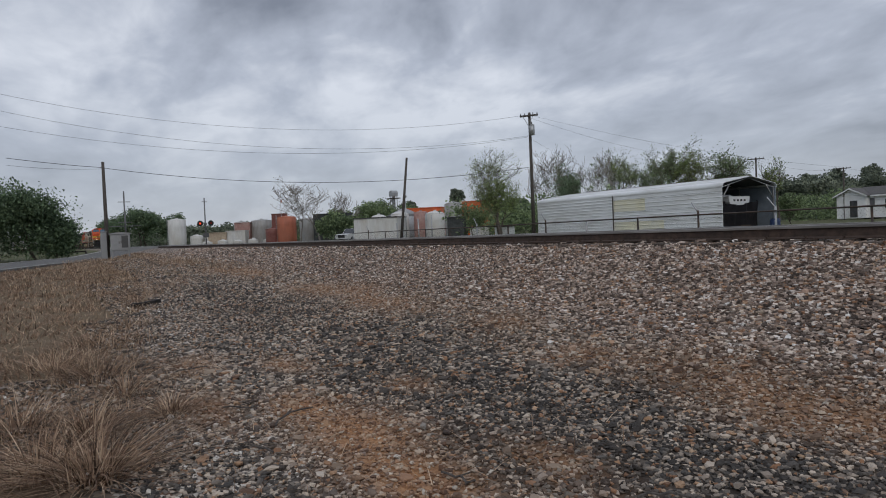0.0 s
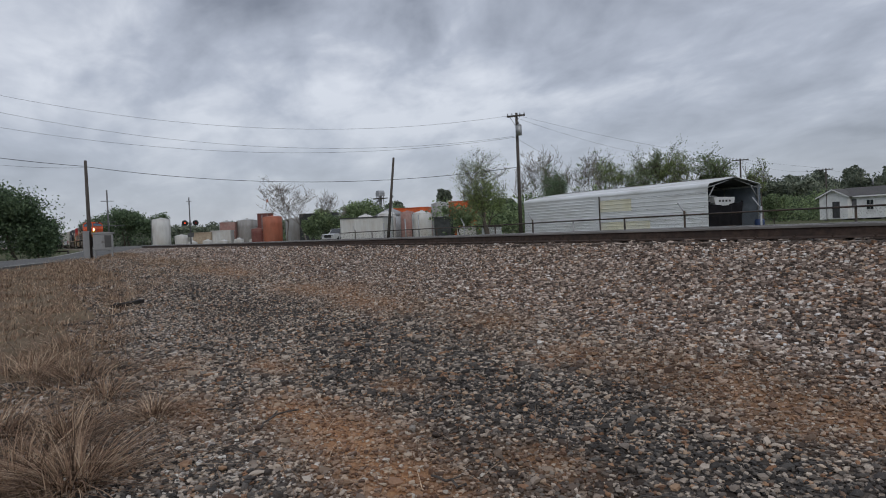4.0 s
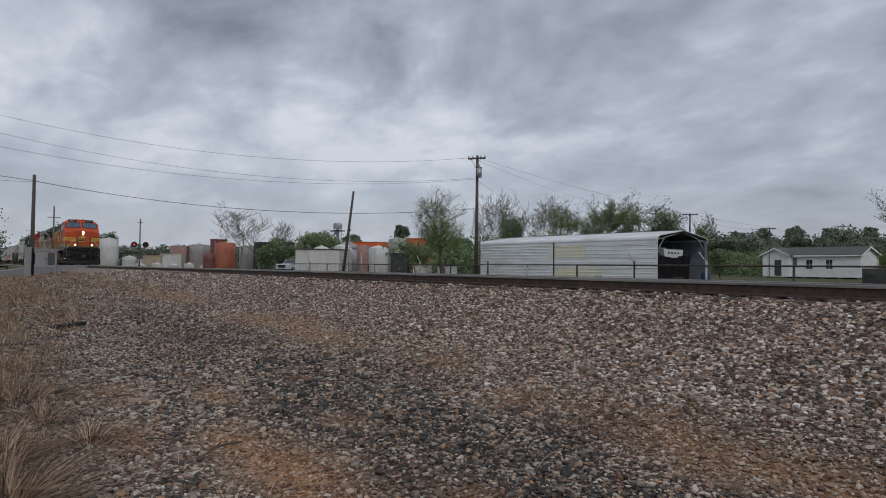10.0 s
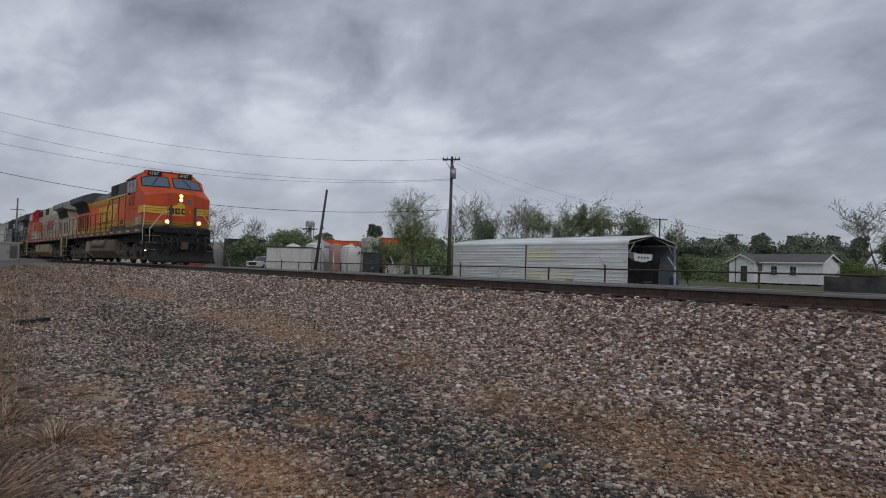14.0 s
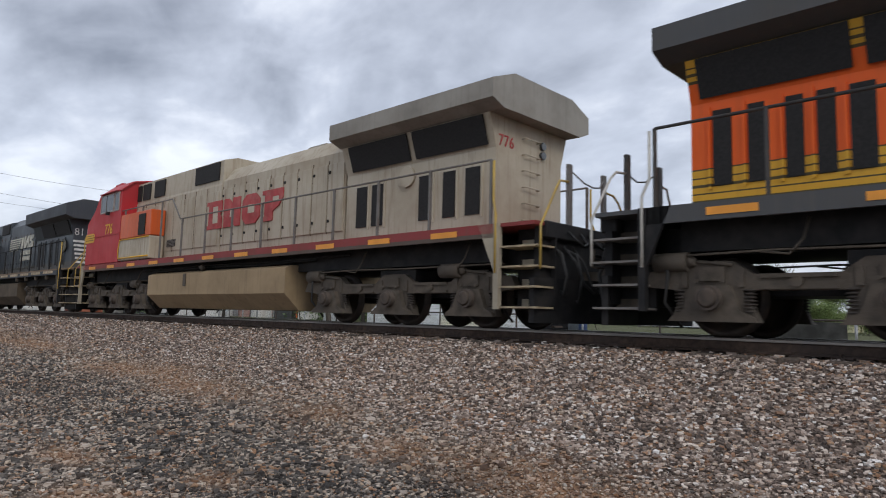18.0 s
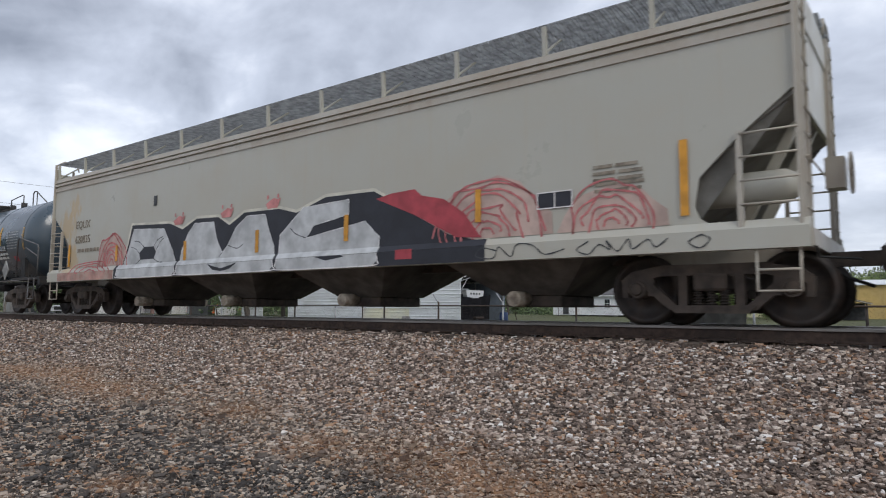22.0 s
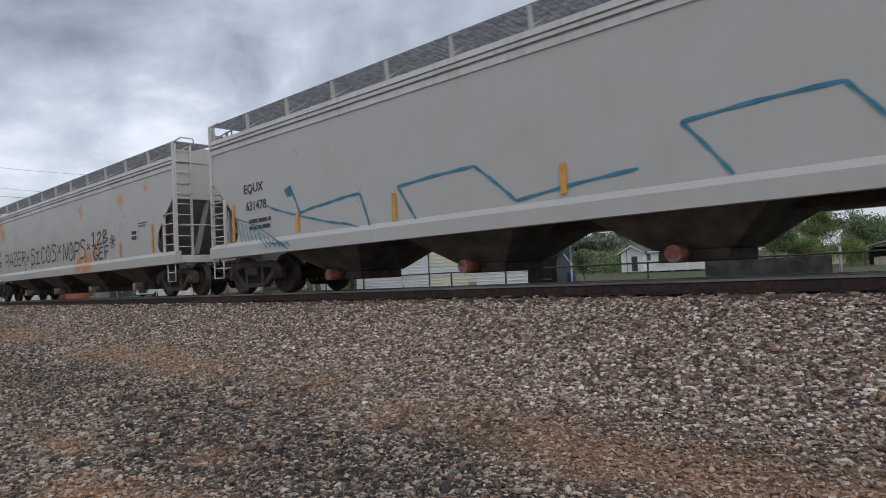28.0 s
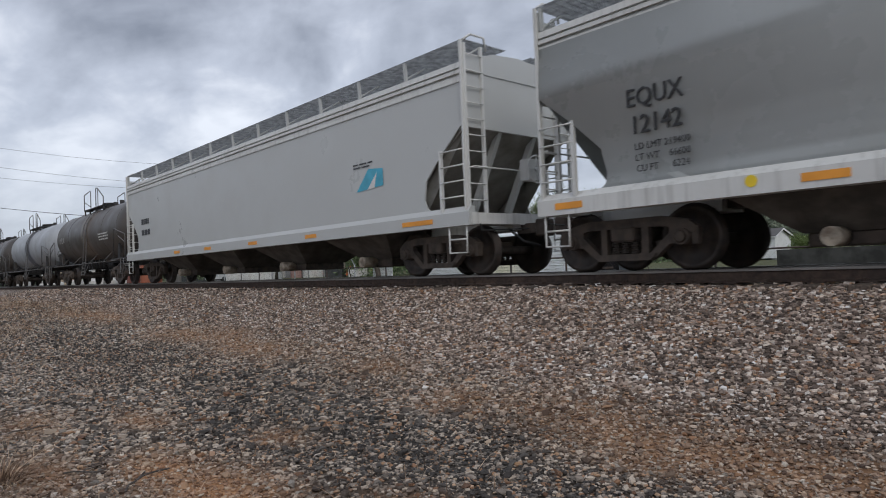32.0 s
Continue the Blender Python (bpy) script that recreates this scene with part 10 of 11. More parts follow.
    part("downpipe", box(bm_new(), -32.96, -32.88, Y0 - 0.06, Y0 - 0.035, zg, ze), M_dkst, e)
    part("dark_hatch", box(bm_new(), -29.2, -28.5, Y0 - 0.045, Y0 - 0.032, -0.6, -0.25), mat("faded_sign_grey", (0.28, 0.26, 0.25), 0.7, vary=0.4, scale=8), e)
    # what is kept inside
    t = thing("boat", "white covered boat on a trailer inside the shed", "boat", m=Matrix.Translation((-27.2, 37.0, zg)))
    hull = mat("white_gelcoat", (0.66, 0.67, 0.68), 0.3, vary=0.05)
    prof = [(-0.0, 1.45), (-0.75, 1.7), (-1.0, 2.05), (-1.05, 2.4), (1.05, 2.4), (1.0, 2.05), (0.75, 1.7)]
    part("hull", prism(bm_new(), prof, "x", -3.0, 2.2), hull, t)
    part("cabin", box(bm_new(), -2.2, 1.2, -0.75, 0.75, 2.4, 2.55, 0.06), hull, t)
    for k in range(4):
        part("window", box(bm_new(), 2.2, 2.215, -0.6 + k * 0.34, -0.42 + k * 0.34, 2.1, 2.22), M_dark_in, t)
    part("trailer", box(bm_new(), -2.8, 2.6, -0.5, 0.5, 0.5, 0.62), M_dkst, t)
    for s in (-1, 1):
        for x in (-0.6, 0.3):
            part("wheel", lathe(bm_new(), [(-0.1, 0.15), (-0.1, 0.3), (0.1, 0.3), (0.1, 0.15)], 16, "y"), M_hose, t).location = (x, s * 0.95, 0.3)
    part("bunk", box(bm_new(), -2.6, 2.0, -0.4, 0.4, 0.62, 1.5), M_dkst, t)
    t = thing("tarpaulin", "black tarpaulin hung across the shed's open end", "tarpaulin")
    bm = bm_new()
    rows = []
    for i in range(14):
        y = 34.5 + i * 3.9 / 13
        dx = 0.1 * math.sin(i * 1.7)
        zt = 1.3 - 0.3 * math.sin(math.pi * i / 13)
        rows.append([bm.verts.new((X1 - 0.45 + dx * k, y, zg + (zt - zg) * k / 3)) for k in range(4)])
    for a, b in zip(rows, rows[1:]):
        for k in range(3):
            bm.faces.new((a[k], b[k], b[k + 1], a[k + 1])).smooth = True
    bm.normal_update()
    geo = bmesh.ops.extrude_face_region(bm, geom=bm.faces[:])["geom"]
    bmesh.ops.translate(bm, vec=(-0.02, 0, 0), verts=[v for v in geo if isinstance(v, bmesh.types.BMVert)])
    bmesh.ops.recalc_face_normals(bm, faces=bm.faces)
    part("sheet", bm, M_tarp, t)
    e = thing("barrel", "blue plastic barrel beside the shed's open end", "barrel", m=Matrix.Translation((-23.9, 38.9, -0.85)))
    part("drum", lathe(bm_new(), [(0, 0.26), (0.05, 0.29), (0.3, 0.3), (0.6, 0.3), (0.85, 0.29), (0.9, 0.26)], 18, "z"), mat("blue_plastic", (0.05, 0.09, 0.22), 0.5), e)
    part("lid", cyl(bm_new(), (0, 0, 0.9), (0, 0, 0.93), 0.25, seg=16), mat("blue_lid", (0.06, 0.11, 0.26), 0.5), e)
    e = thing("panel", "low white corrugated steel panel leaning at the fence", "panel")
    part("sheet", ribbed(bm_new(), -45.6, -42.9, 33.2, -0.85, 0.35, 0.3), M_metal_w, e)
    part("top_rail", box(bm_new(), -45.7, -42.8, 33.15, 33.25, 0.35, 0.42), M_wood, e)


# ---- fence ----
def build_fence():
    Y, zt = 21.9, 0.36
    e = thing("fence", "rusty chain-link fence with a pipe top rail", "fence")
    rg = random.Random(8)
    part("top_rail", tube(bm_new(), [(-50 + 4 * i, Y, zt + 0.01 * math.sin(i)) for i in range(24)], 0.03, 8), M_dkst, e)
    x = -50.0
    i = 0
    while x < 42:
        z = float(ground_z(x, Y))
        ex = rg.choice([0.05, 0.05, 0.06, 0.45])
        part("post", cyl(bm_new(), (x, Y + 0.05, z - 0.1), (x, Y + 0.05, zt + ex * 0.4), 0.04, seg=8), M_dkst if i % 3 else M_galv, e)
        if ex > 0.3:
            part("angled_arm", tube(bm_new(), [(x, Y + 0.05, zt + 0.1), (x - 0.3, Y + 0.05, zt + 0.5)], 0.025, 6), M_galv, e)
        x += 3.05 + rg.uniform(-0.15, 0.15)
        i += 1
    V, F = [], []
    r = 0.0014

    def bar(a, b):
        k = len(V)
        for p in (a, b):
            for q in ((-r, -r), (r, -r), (0, r)):
                V.append((p[0] + q[0], p[1] + q[1], p[2]))
        F.extend(((k, k + 1, k + 4, k + 3), (k + 1, k + 2, k + 5, k + 4), (k + 2, k, k + 3, k + 5)))
    z0 = -0.72
    x = -50.0
    while x < 42:
        bar((x, Y, z0), (x + 1.08, Y, zt))
        bar((x + 1.08, Y + 0.006, z0), (x, Y + 0.006, zt))
        x += 0.13
    o = new("chain_link", poly_mesh("chain_link", V, F, M_dkst))
    o.parent = e
    tagged(o, "rusty chain-link wire", kind="stuff")
    part("screen", box(bm_new(), -8.3, -4.6, Y - 0.03, Y - 0.02, -0.72, 0.3), mat("dark_netting", (0.055, 0.055, 0.052), 0.9, vary=0.4, scale=3), e, "dark netting on the fence")
    rg = random.Random(4)
    for i in range(3):
        x = (-46.0, -44.3, -44.0)[i]
        pole_ = thing("fence_post", "weathered grey wooden post standing behind the fence", "post", "old wooden posts", m=Matrix.Translation((x, 24.0 + i, -0.9)))
        part("shaft", cyl(bm_new(), (0, 0, 0), (rg.uniform(-0.1, 0.1), 0, 1.9 + 0.25 * i), 0.06, 0.05, seg=8), M_galv, pole_)


# ---- houses and sheds ----
M_side = mat("white_clapboard", (0.78, 0.79, 0.79), 0.6, vary=0.05, dirt=(0.5, 0.5, 0.48), dscale=0.7, damt=0.4)
M_shing = mat("grey_shingles", (0.095, 0.092, 0.092), 0.9, vary=0.25, scale=14, dirt=(0.14, 0.13, 0.12), dscale=0.8, damt=0.5)
M_pane = glass("dark_window_glass", (0.03, 0.035, 0.04), 0.08)
M_block = mat("concrete_block", (0.30, 0.29, 0.27), 0.9, vary=0.2, scale=6)


def window(e, x, y, z, w, h, fr):
    f = part("window", box(bm_new(), x - w / 2 - 0.08, x + w / 2 + 0.08, y - 0.05, y + 0.02, z - 0.08, z + h + 0.08), fr, e)
    for i in (0, 1):
        for j in (0, 1):
            part("pane", box(bm_new(), x - w / 2 + i * w / 2 + 0.02, x - w / 2 + (i + 1) * w / 2 - 0.02, y - 0.062, y - 0.052, z + j * h / 2 + 0.02, z + (j + 1) * h / 2 - 0.02), M_pane, f)


def clap(e, x0, x1, y, z0, z1, holes=()):
    """Lapped boards across a front that faces -y, each a piece of its own."""
    n = int((z1 - z0) / 0.2)
    for i in range(n):
        a, b = z0 + i * (z1 - z0) / n, z0 + (i + 1) * (z1 - z0) / n
        part("board", prism(bm_new(), [(y, a), (y - 0.03, a), (y - 0.012, b - 0.002), (y, b - 0.002)], "x", x0, x1), M_side, e)


def build_house():
    e = thing("house", "long white clapboard house with a grey shingle roof on piers", "house")
    X0, X1, Y0, Y1 = -43.3, -32.2, 83.5, 89.5
    zf, zw, zp = -0.35, 2.35, 3.6
    ym = (Y0 + Y1) / 2
    part("wall", box(bm_new(), X0 + 2.6, X1, Y0 + 0.9, Y1, zf, zw), M_side, e)
    clap(e, X0 + 3.35, X1, Y0 + 0.9, zf, zw)
    # cross wing
    xw, xm = X0 + 3.3, X0 + 1.65
    part("wall", prism(bm_new(), [(X0, zf), (xw, zf), (xw, zw), (xm, zp - 0.45), (X0, zw)], "y", Y0, Y1), M_side, e)
    clap(e, X0, xw, Y0, zf, zw)
    part("gable_board", prism(bm_new(), [(X0, zw), (xw, zw), (xm, zp - 0.45)], "y", Y0 - 0.02, Y0), M_side, e)
    for s, xe in ((-1, X0), (1, xw)):
        part("roof", prism(bm_new(), [(xe + s * 0.3, zw - 0.13), (xm, zp - 0.4), (xm, zp - 0.26), (xe + s * 0.3, zw + 0.02)], "y", Y0 - 0.35, Y1), M_shing, e)
        part("barge_board", prism(bm_new(), [(xe + s * 0.3, zw - 0.2), (xm, zp - 0.47), (xm, zp - 0.3), (xe + s * 0.3, zw - 0.03)], "y", Y0 - 0.38, Y0 - 0.352), M_side, e)
    for s, ye in ((-1, Y0 + 0.9), (1, Y1)):
        part("roof", prism(bm_new(), [(ye + s * 0.35, zw - 0.1), (ym, zp - 0.33), (ym, zp - 0.18), (ye + s * 0.35, zw + 0.05)], "x", X0 + 1.7, X1 + 0.3), M_shing, e)
        part("barge_board", prism(bm_new(), [(ye + s * 0.35, zw - 0.2), (ym, zp - 0.43), (ym, zp - 0.2), (ye + s * 0.35, zw + 0.03)], "x", X1 + 0.301, X1 + 0.33), M_side, e)
    part("fascia", box(bm_new(), X0 + 3.3, X1 + 0.3, Y0 + 0.5, Y0 + 0.55, zw - 0.18, zw - 0.02), M_side, e)
    part("gable_end", prism(bm_new(), [(Y0 + 0.9, zw), (Y1, zw), (ym, zp - 0.38)], "x", X1 - 0.1, X1), M_side, e)
    d = part("door", box(bm_new(), X0 + 1.55, X0 + 2.4, Y0 - 0.06, Y0 - 0.035, zf + 0.1, zf + 2.1), M_dark_in, e, "dark open doorway")
    part("door_frame", box(bm_new(), X0 + 1.45, X0 + 1.55, Y0 - 0.07, Y0 - 0.03, zf + 0.05, zf + 2.2), M_side, d)
    part("shutter", box(bm_new(), X0 + 3.4, X0 + 3.9, Y0 + 0.82, Y0 + 0.86, 1.1, 2.0), mat("porch_dark", (0.12, 0.12, 0.13), 0.7), e)
    for x in (-37.9, -35.6):
        window(e, x, Y0 + 0.86, 0.65, 0.75, 1.15, M_side)
    for i in range(6):
        x = X0 + 0.3 + i * 2.05
        part("pier", box(bm_new(), x, x + 0.4, Y0 + 0.3 + 0.8 * (i > 1), Y0 + 0.7 + 0.8 * (i > 1), -1.0, zf), M_block, e)
    part("skirt", box(bm_new(), X0 + 0.1, X1 - 0.1, Y1 - 0.3, Y1 - 0.2, -0.9, zf), M_dark_in, e)
    part("chimney_pipe", cyl(bm_new(), (-38.5, ym, zp), (-38.5, ym, zp + 0.9), 0.1, seg=10), M_galv, e)
    part("meter_mast", cyl(bm_new(), (X0 + 0.9, Y0 - 0.1, -0.8), (X0 + 0.9, Y0 - 0.1, 3.6), 0.035, seg=6), M_dkst, e)
    # pale yellow building past the house
    e = thing("outbuilding", "cream and white metal outbuilding behind the house", "building")
    cr = mat("cream_wall", (0.58, 0.56, 0.36), 0.7, vary=0.1, dirt=(0.48, 0.48, 0.42), dscale=0.6, damt=0.5)
    part("wall", box(bm_new(), -33.0, -21.0, 101.0, 108.0, -0.8, 1.9), cr, e)
    part("roof", prism(bm_new(), [(100.6, 1.85), (104.5, 4.0), (108.4, 1.85), (108.4, 2.0), (104.5, 4.15), (100.6, 2.0)], "x", -33.4, -20.6), M_metal_w, e)
    part("gable_end", prism(bm_new(), [(101, 1.9), (108, 1.9), (104.5, 3.9)], "x", -21.1, -21.0), M_side, e)
    part("door", box(bm_new(), -28, -26.9, 100.97, 100.99, -0.8, 1.3), M_side, e)
    # open barn
    e = thing("barn", "open pole barn with a dark roof and pale boarded front", "barn")
    M_ = Matrix.Translation((-9.7, 79.8, -0.9)) @ Matrix.Rotation(radians(6), 4, "Z")
    e.matrix_basis = M_
    drk = mat("dark_metal_roof", (0.075, 0.07, 0.072), 0.7, vary=0.2, dirt=(0.14, 0.1, 0.08), dscale=1, damt=0.4)
    bd = mat("buff_boards", (0.40, 0.36, 0.29), 0.85, vary=0.2, scale=4)
    for s in (-1, 1):
        part("roof", prism(bm_new(), [(s * 4.4, 1.95), (0, 3.1), (0, 3.2), (s * 4.4, 2.05)], "y", -3.0, 3.0), drk, e)
        for x in (-3.9, -1.5):
            part("post", box(bm_new(), s * -x - 0.08, s * -x + 0.08, -2.8, -2.64, 0, 2.1), M_wood, e)
        part("fascia", prism(bm_new(), [(s * 4.4, 1.9), (0, 3.05), (0, 3.14), (s * 4.4, 2.0)], "y", -3.04, -3.002), bd, e)
    part("back_wall", box(bm_new(), -3.9, 3.9, 2.4, 2.5, 0, 2.1), M_dark_in, e)
    for i in range(10):
        x = -3.2 + i * 0.5
        part("board", box(bm_new(), x, x + 0.48, -2.62, -2.58, 0.0, 1.05 + 0.03 * math.sin(i * 2.1)), bd, e)
    # yellow metal building
    e = thing("warehouse", "tall mustard-yellow metal building with a pale eave", "building")
    yl = mat("mustard_wall", (0.52, 0.37, 0.13), 0.6, vary=0.08, scale=2, dirt=(0.44, 0.33, 0.16), dscale=0.5, damt=0.4)
    V = Matrix.Translation((-12.0, 97.0, -0.8)) @ Matrix.Rotation(radians(14), 4, "Z")
    e.matrix_basis = V
    part("wall", box(bm_new(), 0, 26, 0, 14, 0, 4.5), yl, e)
    for i in range(16):
        part("rib", box(bm_new(), 0.4 + i * 1.6, 0.5 + i * 1.6, -0.05, 0.0, 0, 4.5), yl, e)
    part("roof", prism(bm_new(), [(-0.4, 4.45), (7, 5.3), (14.4, 4.45), (14.4, 4.6), (7, 5.45), (-0.4, 4.6)], "x", -0.3, 26.3), M_metal_w, e)


# ---- storage yard ----
def upright_tank(label, x, y, top, d, material, dome=0.3, legs=False, ladder=False):
    z0 = float(ground_z(x, y))
    e = thing("storage_tank", label, "tank", "storage tanks in the yard", m=Matrix.Translation((x, y, z0 - 0.05)))
    h, r = top - z0, d / 2
    b = 0.0
    part("shell", lathe(bm_new(), [(b, r - 0.02), (b + 0.06, r), (h * 0.33, r), (h * 0.66, r), (h - dome, r), (h - dome + 0.02, r - 0.03)], 28, "z"), material, e)
    part("roof", lathe(bm_new(), [(h - dome, r - 0.04), (h - dome + 0.04, r + 0.02), (h - dome * 0.55, r * 0.82), (h - dome * 0.2, r * 0.45), (h - 0.02, r * 0.16), (h, 0.001)], 28, "z"), material, e)
    for k in (0.25, 0.5, 0.75):
        part("band", lathe(bm_new(), [((h - dome) * k - 0.03, r - 0.004), ((h - dome) * k - 0.02, r + 0.018), ((h - dome) * k + 0.02, r + 0.018), ((h - dome) * k + 0.03, r - 0.004)], 28, "z"), material, e)
    part("hatch", cyl(bm_new(), (0, 0, h - 0.05), (0, 0, h + 0.1), 0.22, seg=12), material, e)
    if ladder:
        bm = bm_new()
        for k in (-0.2, 0.2):
            tube(bm, [(k, -r - 0.12, 0.1), (k, -r - 0.12, h - dome + 0.4)], 0.02, 5)
        for i in range(int((h - dome) / 0.35)):
            tube(bm, [(-0.2, -r - 0.12, 0.3 + i * 0.35), (0.2, -r - 0.12, 0.3 + i * 0.35)], 0.014, 5)
        part("ladder", bm, M_galv, e)
    return e


def crate(name, label, cat_, x, y, w, d, top, material, turn=0.0, roof=None, z0=None):
    z0 = float(ground_z(x, y)) if z0 is None else z0
    e = thing(name, label, cat_, m=Matrix.Translation((x, y, z0 - 0.05)) @ Matrix.Rotation(radians(turn), 4, "Z"))
    h = top - z0
    part("body", box(bm_new(), -w / 2, w / 2, -d / 2, d / 2, 0, h, 0.02), material, e)
    n = max(3, int(w / 0.5))
    for i in range(n):
        u = -w / 2 + (i + 0.5) * w / n
        part("rib", box(bm_new(), u - 0.05, u + 0.05, -d / 2 - 0.035, -d / 2, 0.1, h - 0.1), material, e)
    part("roof", box(bm_new(), -w / 2 - 0.06, w / 2 + 0.06, -d / 2 - 0.1, d / 2 + 0.06, h, h + 0.1), roof or material, e)
    return e


def build_yard():
    wht = mat("white_tank_paint", (0.60, 0.60, 0.585), 0.5, vary=0.06, dirt=(0.42, 0.36, 0.30), dscale=1, damt=0.5, stretch=(1, 1, 0.3))
    gry = mat("grey_tank_paint", (0.33, 0.33, 0.325), 0.55, vary=0.1, dirt=(0.22, 0.18, 0.15), dscale=1, damt=0.5, stretch=(1, 1, 0.3))
    pnk = mat("faded_red_tank_paint", (0.34, 0.19, 0.165), 0.65, vary=0.12, dirt=(0.42, 0.34, 0.30), dscale=0.9, damt=0.6)
    mar = mat("maroon_tank_paint", (0.17, 0.055, 0.045), 0.6, vary=0.15, dirt=(0.26, 0.12, 0.09), dscale=1, damt=0.5)
    red = mat("orange_red_tank_paint", (0.40, 0.125, 0.07), 0.6, vary=0.12, dirt=(0.34, 0.13, 0.08), dscale=1, damt=0.6, stretch=(1, 1, 0.3))
    org = mat("bright_orange_tank_paint", (0.66, 0.125, 0.03), 0.55, vary=0.1, dirt=(0.45, 0.14, 0.06), dscale=0.8, damt=0.5)
    tanb = mat("tan_panel", (0.42, 0.34, 0.25), 0.7, vary=0.15, dirt=(0.3, 0.2, 0.15), dscale=1, damt=0.5)
    drk = mat("dark_container", (0.045, 0.05, 0.05), 0.7, vary=0.3)
    upright_tank("tall white cylindrical silo with a shallow roof", -118.9, 19.8, 4.5, 2.9, wht, 0.3, ladder=True)
    for x, y, t, d in ((-117.0, 22.6, 1.6, 2.2), (-116.0, 24.6, 1.5, 1.9)):
        upright_tank("small white storage tank beside the silo", x, y, t, d, wht, 0.3)
    crate("container", "tan metal container in the storage yard", "container", -114.0, 25.6, 3.0, 2.2, 1.7, tanb, 60)
    crate("container", "white metal container in the storage yard", "container", -113.0, 28.4, 3.2, 2.3, 1.9, wht, 60)
    crate("container", "rusty red metal container in the storage yard", "container", -116.0, 30.3, 2.6, 2.2, 3.3, pnk, 60)
    for k in range(5):
        upright_tank("low white plastic tank in the storage yard", -111.0 + 0.7 * k, 23.0 + 2.3 * k, 0.4 + 0.15 * (k % 2), 1.6, wht, 0.25)
    upright_tank("grey cylindrical storage tank", -120.9, 31.2, 3.8, 2.7, gry, 0.35)
    upright_tank("wide pale grey storage tank", -115.8, 33.4, 3.9, 3.7, gry, 0.35)
    upright_tank("white cylindrical storage tank", -116.6, 36.6, 3.7, 2.9, wht, 0.4)
    upright_tank("squat maroon storage tank", -104.8, 32.0, 2.1, 2.3, mar, 0.25)
    upright_tank("tall orange-red storage tank", -103.5, 33.9, 3.9, 3.1, red, 0.2, ladder=True)
    crate("hopper_bin", "dark red steel bin on a frame", "bin", -111.0, 35.2, 2.6, 2.6, 4.5, mar, 70)
    e = thing("flagpole", "thin pole with a small orange flag", "flagpole", m=Matrix.Translation((-106.0, 33.9, -0.5)))
    part("shaft", cyl(bm_new(), (0, 0, 0), (0, 0, 7.3), 0.05, 0.03, seg=6), M_galv, e)
    part("flag", prism(bm_new(), [(0.03, 6.6), (0.4, 6.75), (0.75, 6.6), (0.7, 7.05), (0.35, 7.2), (0.03, 7.15)], "y", -0.01, 0.01), org, e)
    crate("container", "dark green metal container behind the bushes", "container", -94.6, 38.3, 5.4, 2.6, 3.7, drk, 50)
    upright_tank("grey storage tank behind the bare tree", -98.5, 36.0, 3.4, 3.2, gry, 0.3)
    # buildings and vehicle at the fence
    e = crate("hut", "low white flat-roofed hut with a dark roof edge", "hut", -68.0, 33.3, 5.2, 3.2, 2.1, wht, 42, mat("tar_roof", (0.06, 0.06, 0.06), 0.9))
    # white pickup
    e = thing("pickup", "white pickup truck parked beside the hut", "pickup truck", m=Matrix.Translation((-74.3, 32.8, -0.6)) @ Matrix.Rotation(radians(-60), 4, "Z"))
    pw = mat("white_car_paint", (0.62, 0.63, 0.64), 0.25, vary=0.03)
    part("body", prism(bm_new(), [(-2.6, 0.45), (2.6, 0.45), (2.65, 0.8), (2.5, 1.0), (1.2, 1.1), (0.6, 1.65), (-0.7, 1.68), (-0.95, 1.1), (-2.6, 1.08)], "y", -0.9, 0.9), pw, e)
    for s in (-1, 1):
        part("side_window", prism(bm_new(), [(1.0, 1.12), (0.55, 1.56), (-0.6, 1.58), (-0.75, 1.12)], "y", s * 0.905 - 0.004, s * 0.905 + 0.004), M_pane, e)
        part("headlight", box(bm_new(), 2.6, 2.66, s * 0.65 - 0.15, s * 0.65 + 0.15, 0.75, 0.95), M_galv, e)
        for x in (-1.6, 1.65):
            w = part("wheel", lathe(bm_new(), [(-0.12, 0.2), (-0.12, 0.36), (0.12, 0.36), (0.12, 0.2)], 18, "y"), M_hose, e)
            w.location = (x, s * 0.82, 0.36)
    part("windscreen", prism(bm_new(), [(1.21, 1.1), (0.63, 1.63), (0.66, 1.64), (1.25, 1.11)], "y", -0.8, 0.8), M_pane, e)
    part("grille", box(bm_new(), 2.6, 2.67, -0.5, 0.5, 0.6, 0.95), M_hose, e)
    upright_tank("white cylindrical storage tank", -84.5, 44.6, 3.5, 2.6, wht, 0.5)
    upright_tank("small white storage tank", -89.0, 43.4, 3.3, 2.4, wht, 0.5)
    upright_tank("faded red storage tank", -82.8, 47.1, 3.4, 2.0, pnk, 0.2)
    upright_tank("off-white storage tank with a domed roof", -77.4, 46.3, 3.2, 2.7, wht, 0.5, ladder=True)
    upright_tank("tall grey storage tank", -82.7, 52.7, 4.7, 2.6, gry, 0.4)
    crate("container", "bright orange steel container", "container", -97.2, 56.2, 6.5, 3.0, 4.4, org, 42)
    crate("container", "bright orange steel container", "container", -85.4, 59.6, 5.4, 3.0, 4.8, org, 42)
    crate("container", "dark green plastic tank beside the trees", "container", -64.0, 41.3, 2.0, 1.6, 1.8, drk, 40)
    crate("container", "cream boat trailer under the trees", "container", -62.0, 43.2, 2.2, 1.4, 0.5, wht, 40)
    # grain elevator
    e = thing("elevator_tower", "slim grey steel elevator tower with a head house and chute", "tower", m=Matrix.Translation((-116, 60, -0.5)))
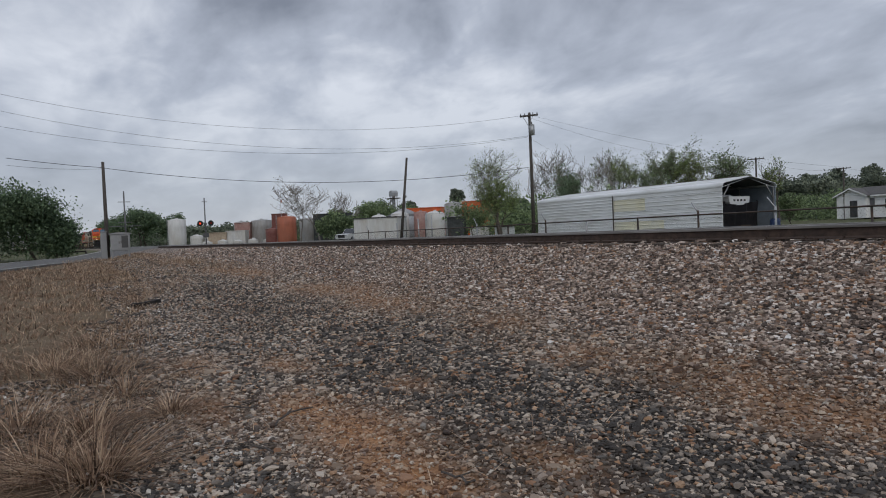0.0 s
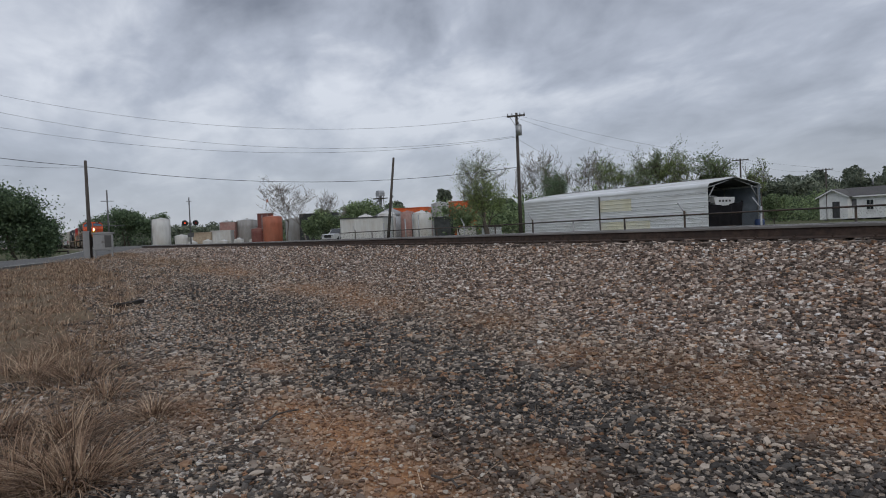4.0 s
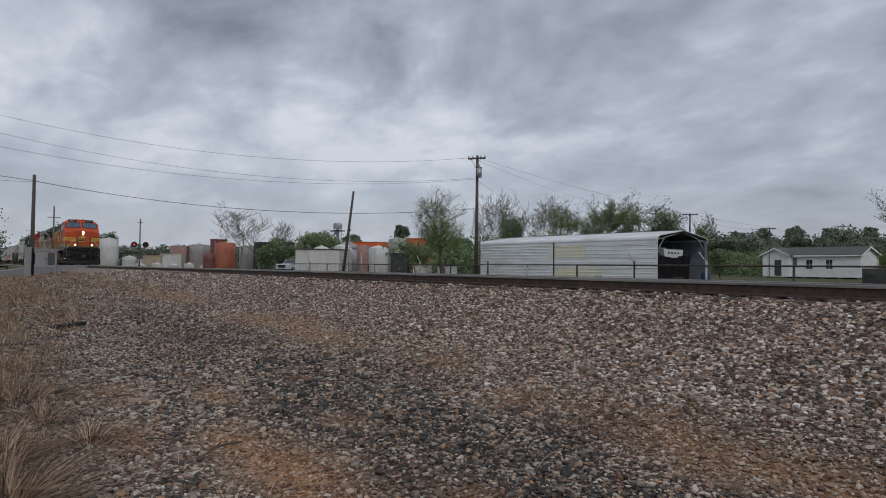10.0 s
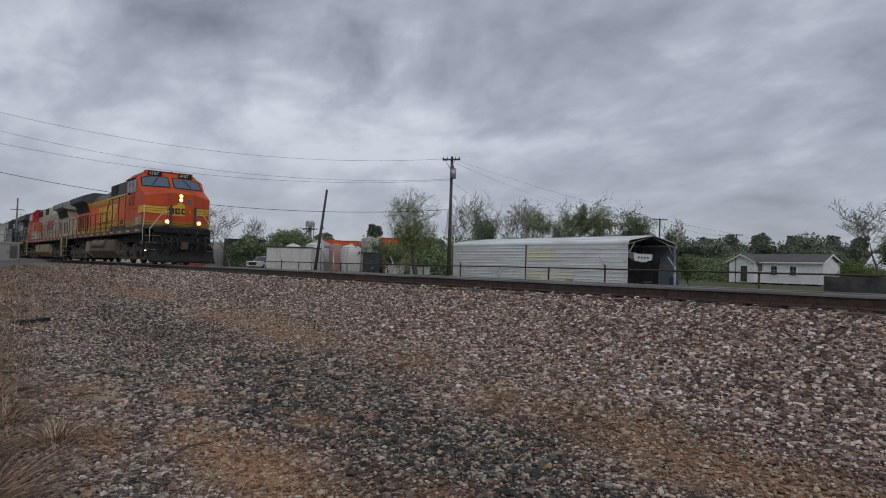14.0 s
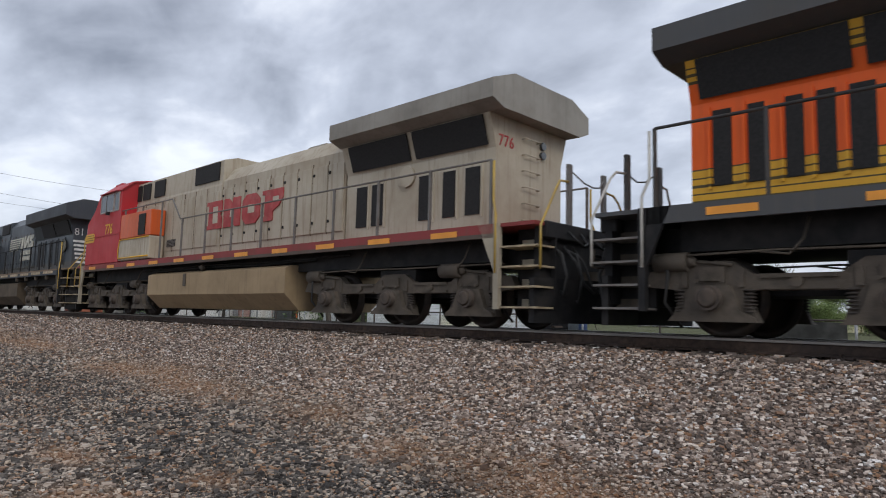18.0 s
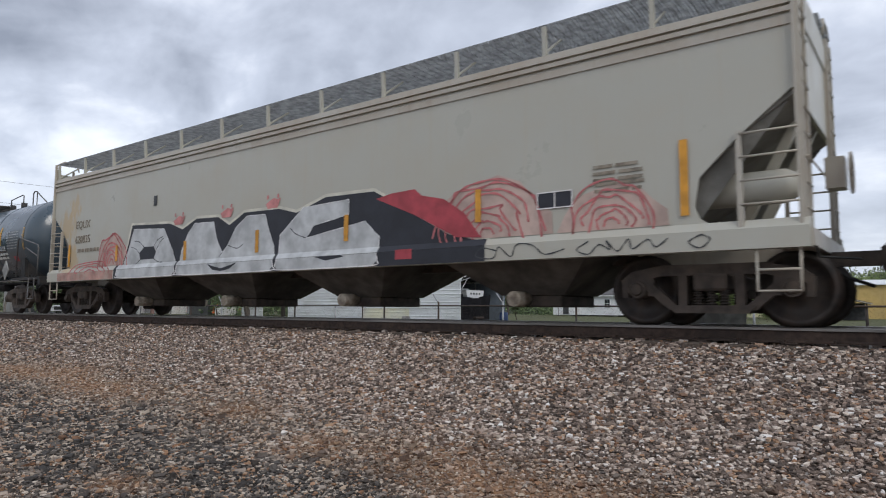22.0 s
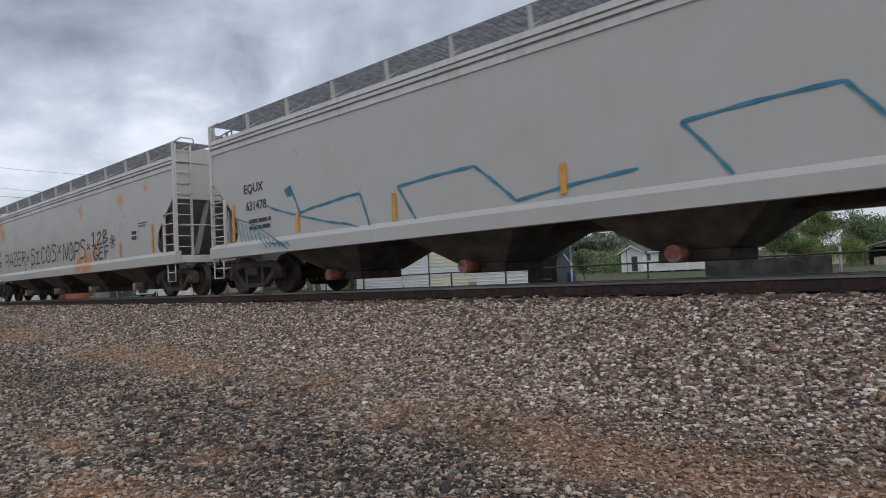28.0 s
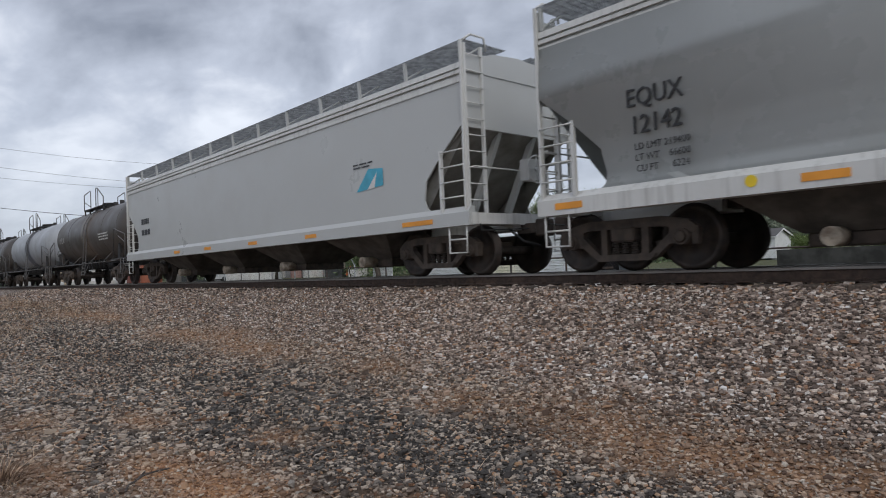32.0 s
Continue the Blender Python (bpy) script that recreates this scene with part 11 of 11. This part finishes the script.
    for s in (-1, 1):
        for q in (-1, 1):
            part("leg", box(bm_new(), s * 0.5 - 0.06, s * 0.5 + 0.06, q * 0.5 - 0.06, q * 0.5 + 0.06, 0, 8.2), M_galv, e)
    for i in range(8):
        part("brace", tube(bm_new(), [(-0.5, -0.5, i * 1.0), (0.5, -0.5, i * 1.0 + 1.0)], 0.04, 5), M_galv, e)
    part("leg_casing", box(bm_new(), -0.25, 0.25, -0.25, 0.25, 0, 8.4), M_galv, e)
    part("platform", box(bm_new(), -1.3, 1.3, -1.0, 1.0, 7.7, 7.85), M_dkst, e)
    part("head_house", prism(bm_new(), [(-0.8, 8.2), (0.8, 8.2), (0.8, 8.9), (0.4, 9.3), (-0.4, 9.3), (-0.8, 8.9)], "y", -0.6, 0.6), M_galv, e)
    part("chute", cyl(bm_new(), (-0.4, 0, 7.6), (-3.6, -2.8, 3.2), 0.16, seg=8), M_galv, e)
    e = thing("grain_bin", "squat grey steel grain bin with a conical roof", "tank", m=Matrix.Translation((-97.0, 52.0, -0.5)))
    part("shell", lathe(bm_new(), [(0, 2.9), (0.1, 3.0), (3.6, 3.0), (3.7, 2.9)], 28, "z"), M_galv, e)
    part("roof", lathe(bm_new(), [(3.65, 3.1), (4.9, 0.4), (5.0, 0.001)], 28, "z"), M_galv, e)
    e = thing("floodlight_pole", "thin metal lamp pole with a round head", "lamp post", m=Matrix.Translation((-66.0, 35.6, -0.6)))
    part("shaft", cyl(bm_new(), (0, 0, 0), (0, 0, 4.9), 0.06, 0.04, seg=8), M_galv, e)
    part("head", lathe(bm_new(), [(4.85, 0.06), (4.9, 0.2), (5.1, 0.2), (5.2, 0.05)], 12, "z"), M_galv, e)


# ---- small things on the ground ----
def build_litter():
    bk = mat("charred_wood", (0.022, 0.019, 0.017), 0.9, vary=0.5, scale=9, bump=0.6, bscale=25)
    e = thing("broken_plank", "black broken wooden plank lying on the gravel", "plank")
    for x0, y0, x1, y1, w in ((-17.15, 2.36, -16.85, 1.86, 0.075), (-16.84, 1.84, -16.72, 1.66, 0.06)):
        bm = bm_new()
        a = Vector((x0, y0, float(ground_z(x0, y0)) + 0.07))
        b = Vector((x1, y1, float(ground_z(x1, y1)) + 0.05))
        ln = (b - a).length
        box(bm, 0, ln, -w, w, -0.045, 0.045, 0.01)
        shift(bm, Matrix.Translation(a) @ (b - a).to_track_quat("X", "Z").to_matrix().to_4x4())
        part("piece", bm, bk, e)
    rg = random.Random(12)
    for x, y, ln, ang in ((-4.85, 1.15, 0.42, 0.5), (-5.1, 1.5, 0.5, 2.6), (-3.4, 2.0, 0.3, 0.2), (-6.0, 1.3, 0.35, 1.2), (-21.0, 1.6, 1.6, 0.35), (-14.5, 0.6, 0.8, 1.0), (-8.0, 1.2, 0.4, 2.2), (-2.4, 2.6, 0.3, 1.5)):
        bm = bm_new()
        p = Vector((x, y, float(ground_z(x, y)) + 0.035))
        r = 0.008 if x > -10 else 0.02
        pts = [p]
        for k in range(5):
            ang += rg.uniform(-0.35, 0.35)
            q = pts[-1] + Vector((math.cos(ang), math.sin(ang), 0)) * ln / 5
            q.z = float(ground_z(q.x, q.y)) + rg.uniform(0.03, 0.06)
            pts.append(q)
        tube(bm, pts, r, 5)
        tube(bm, [pts[2], pts[2] + Vector((math.cos(ang + 0.8), math.sin(ang + 0.8), 0.2)) * ln * 0.3], r * 0.6, 4)
        tagged(new("twig", mesh_of("twig", bm, M_wood)), "thin dead grey twig lying on the gravel", "twig", "dead twigs")


build_ground()
build_road()
build_track()
build_poles()
build_crossing()
build_shed()
build_fence()
build_house()
build_yard()
build_trees()
build_woods()
build_stones()
build_grass()
build_litter()



def motions():
    for e, a, b in CONSIST:
        rows = []
        for i in range(65):
            t = i / 2
            xa, xb = head(t) + a, head(t) + b
            ya, yb = track_y(xa), track_y(xb)
            rows.append((t, pose((xa + xb) / 2, (ya + yb) / 2, 0, 0, 0, math.degrees(math.atan2(ya - yb, xa - xb)))))
        walk(e, rows)


motions()
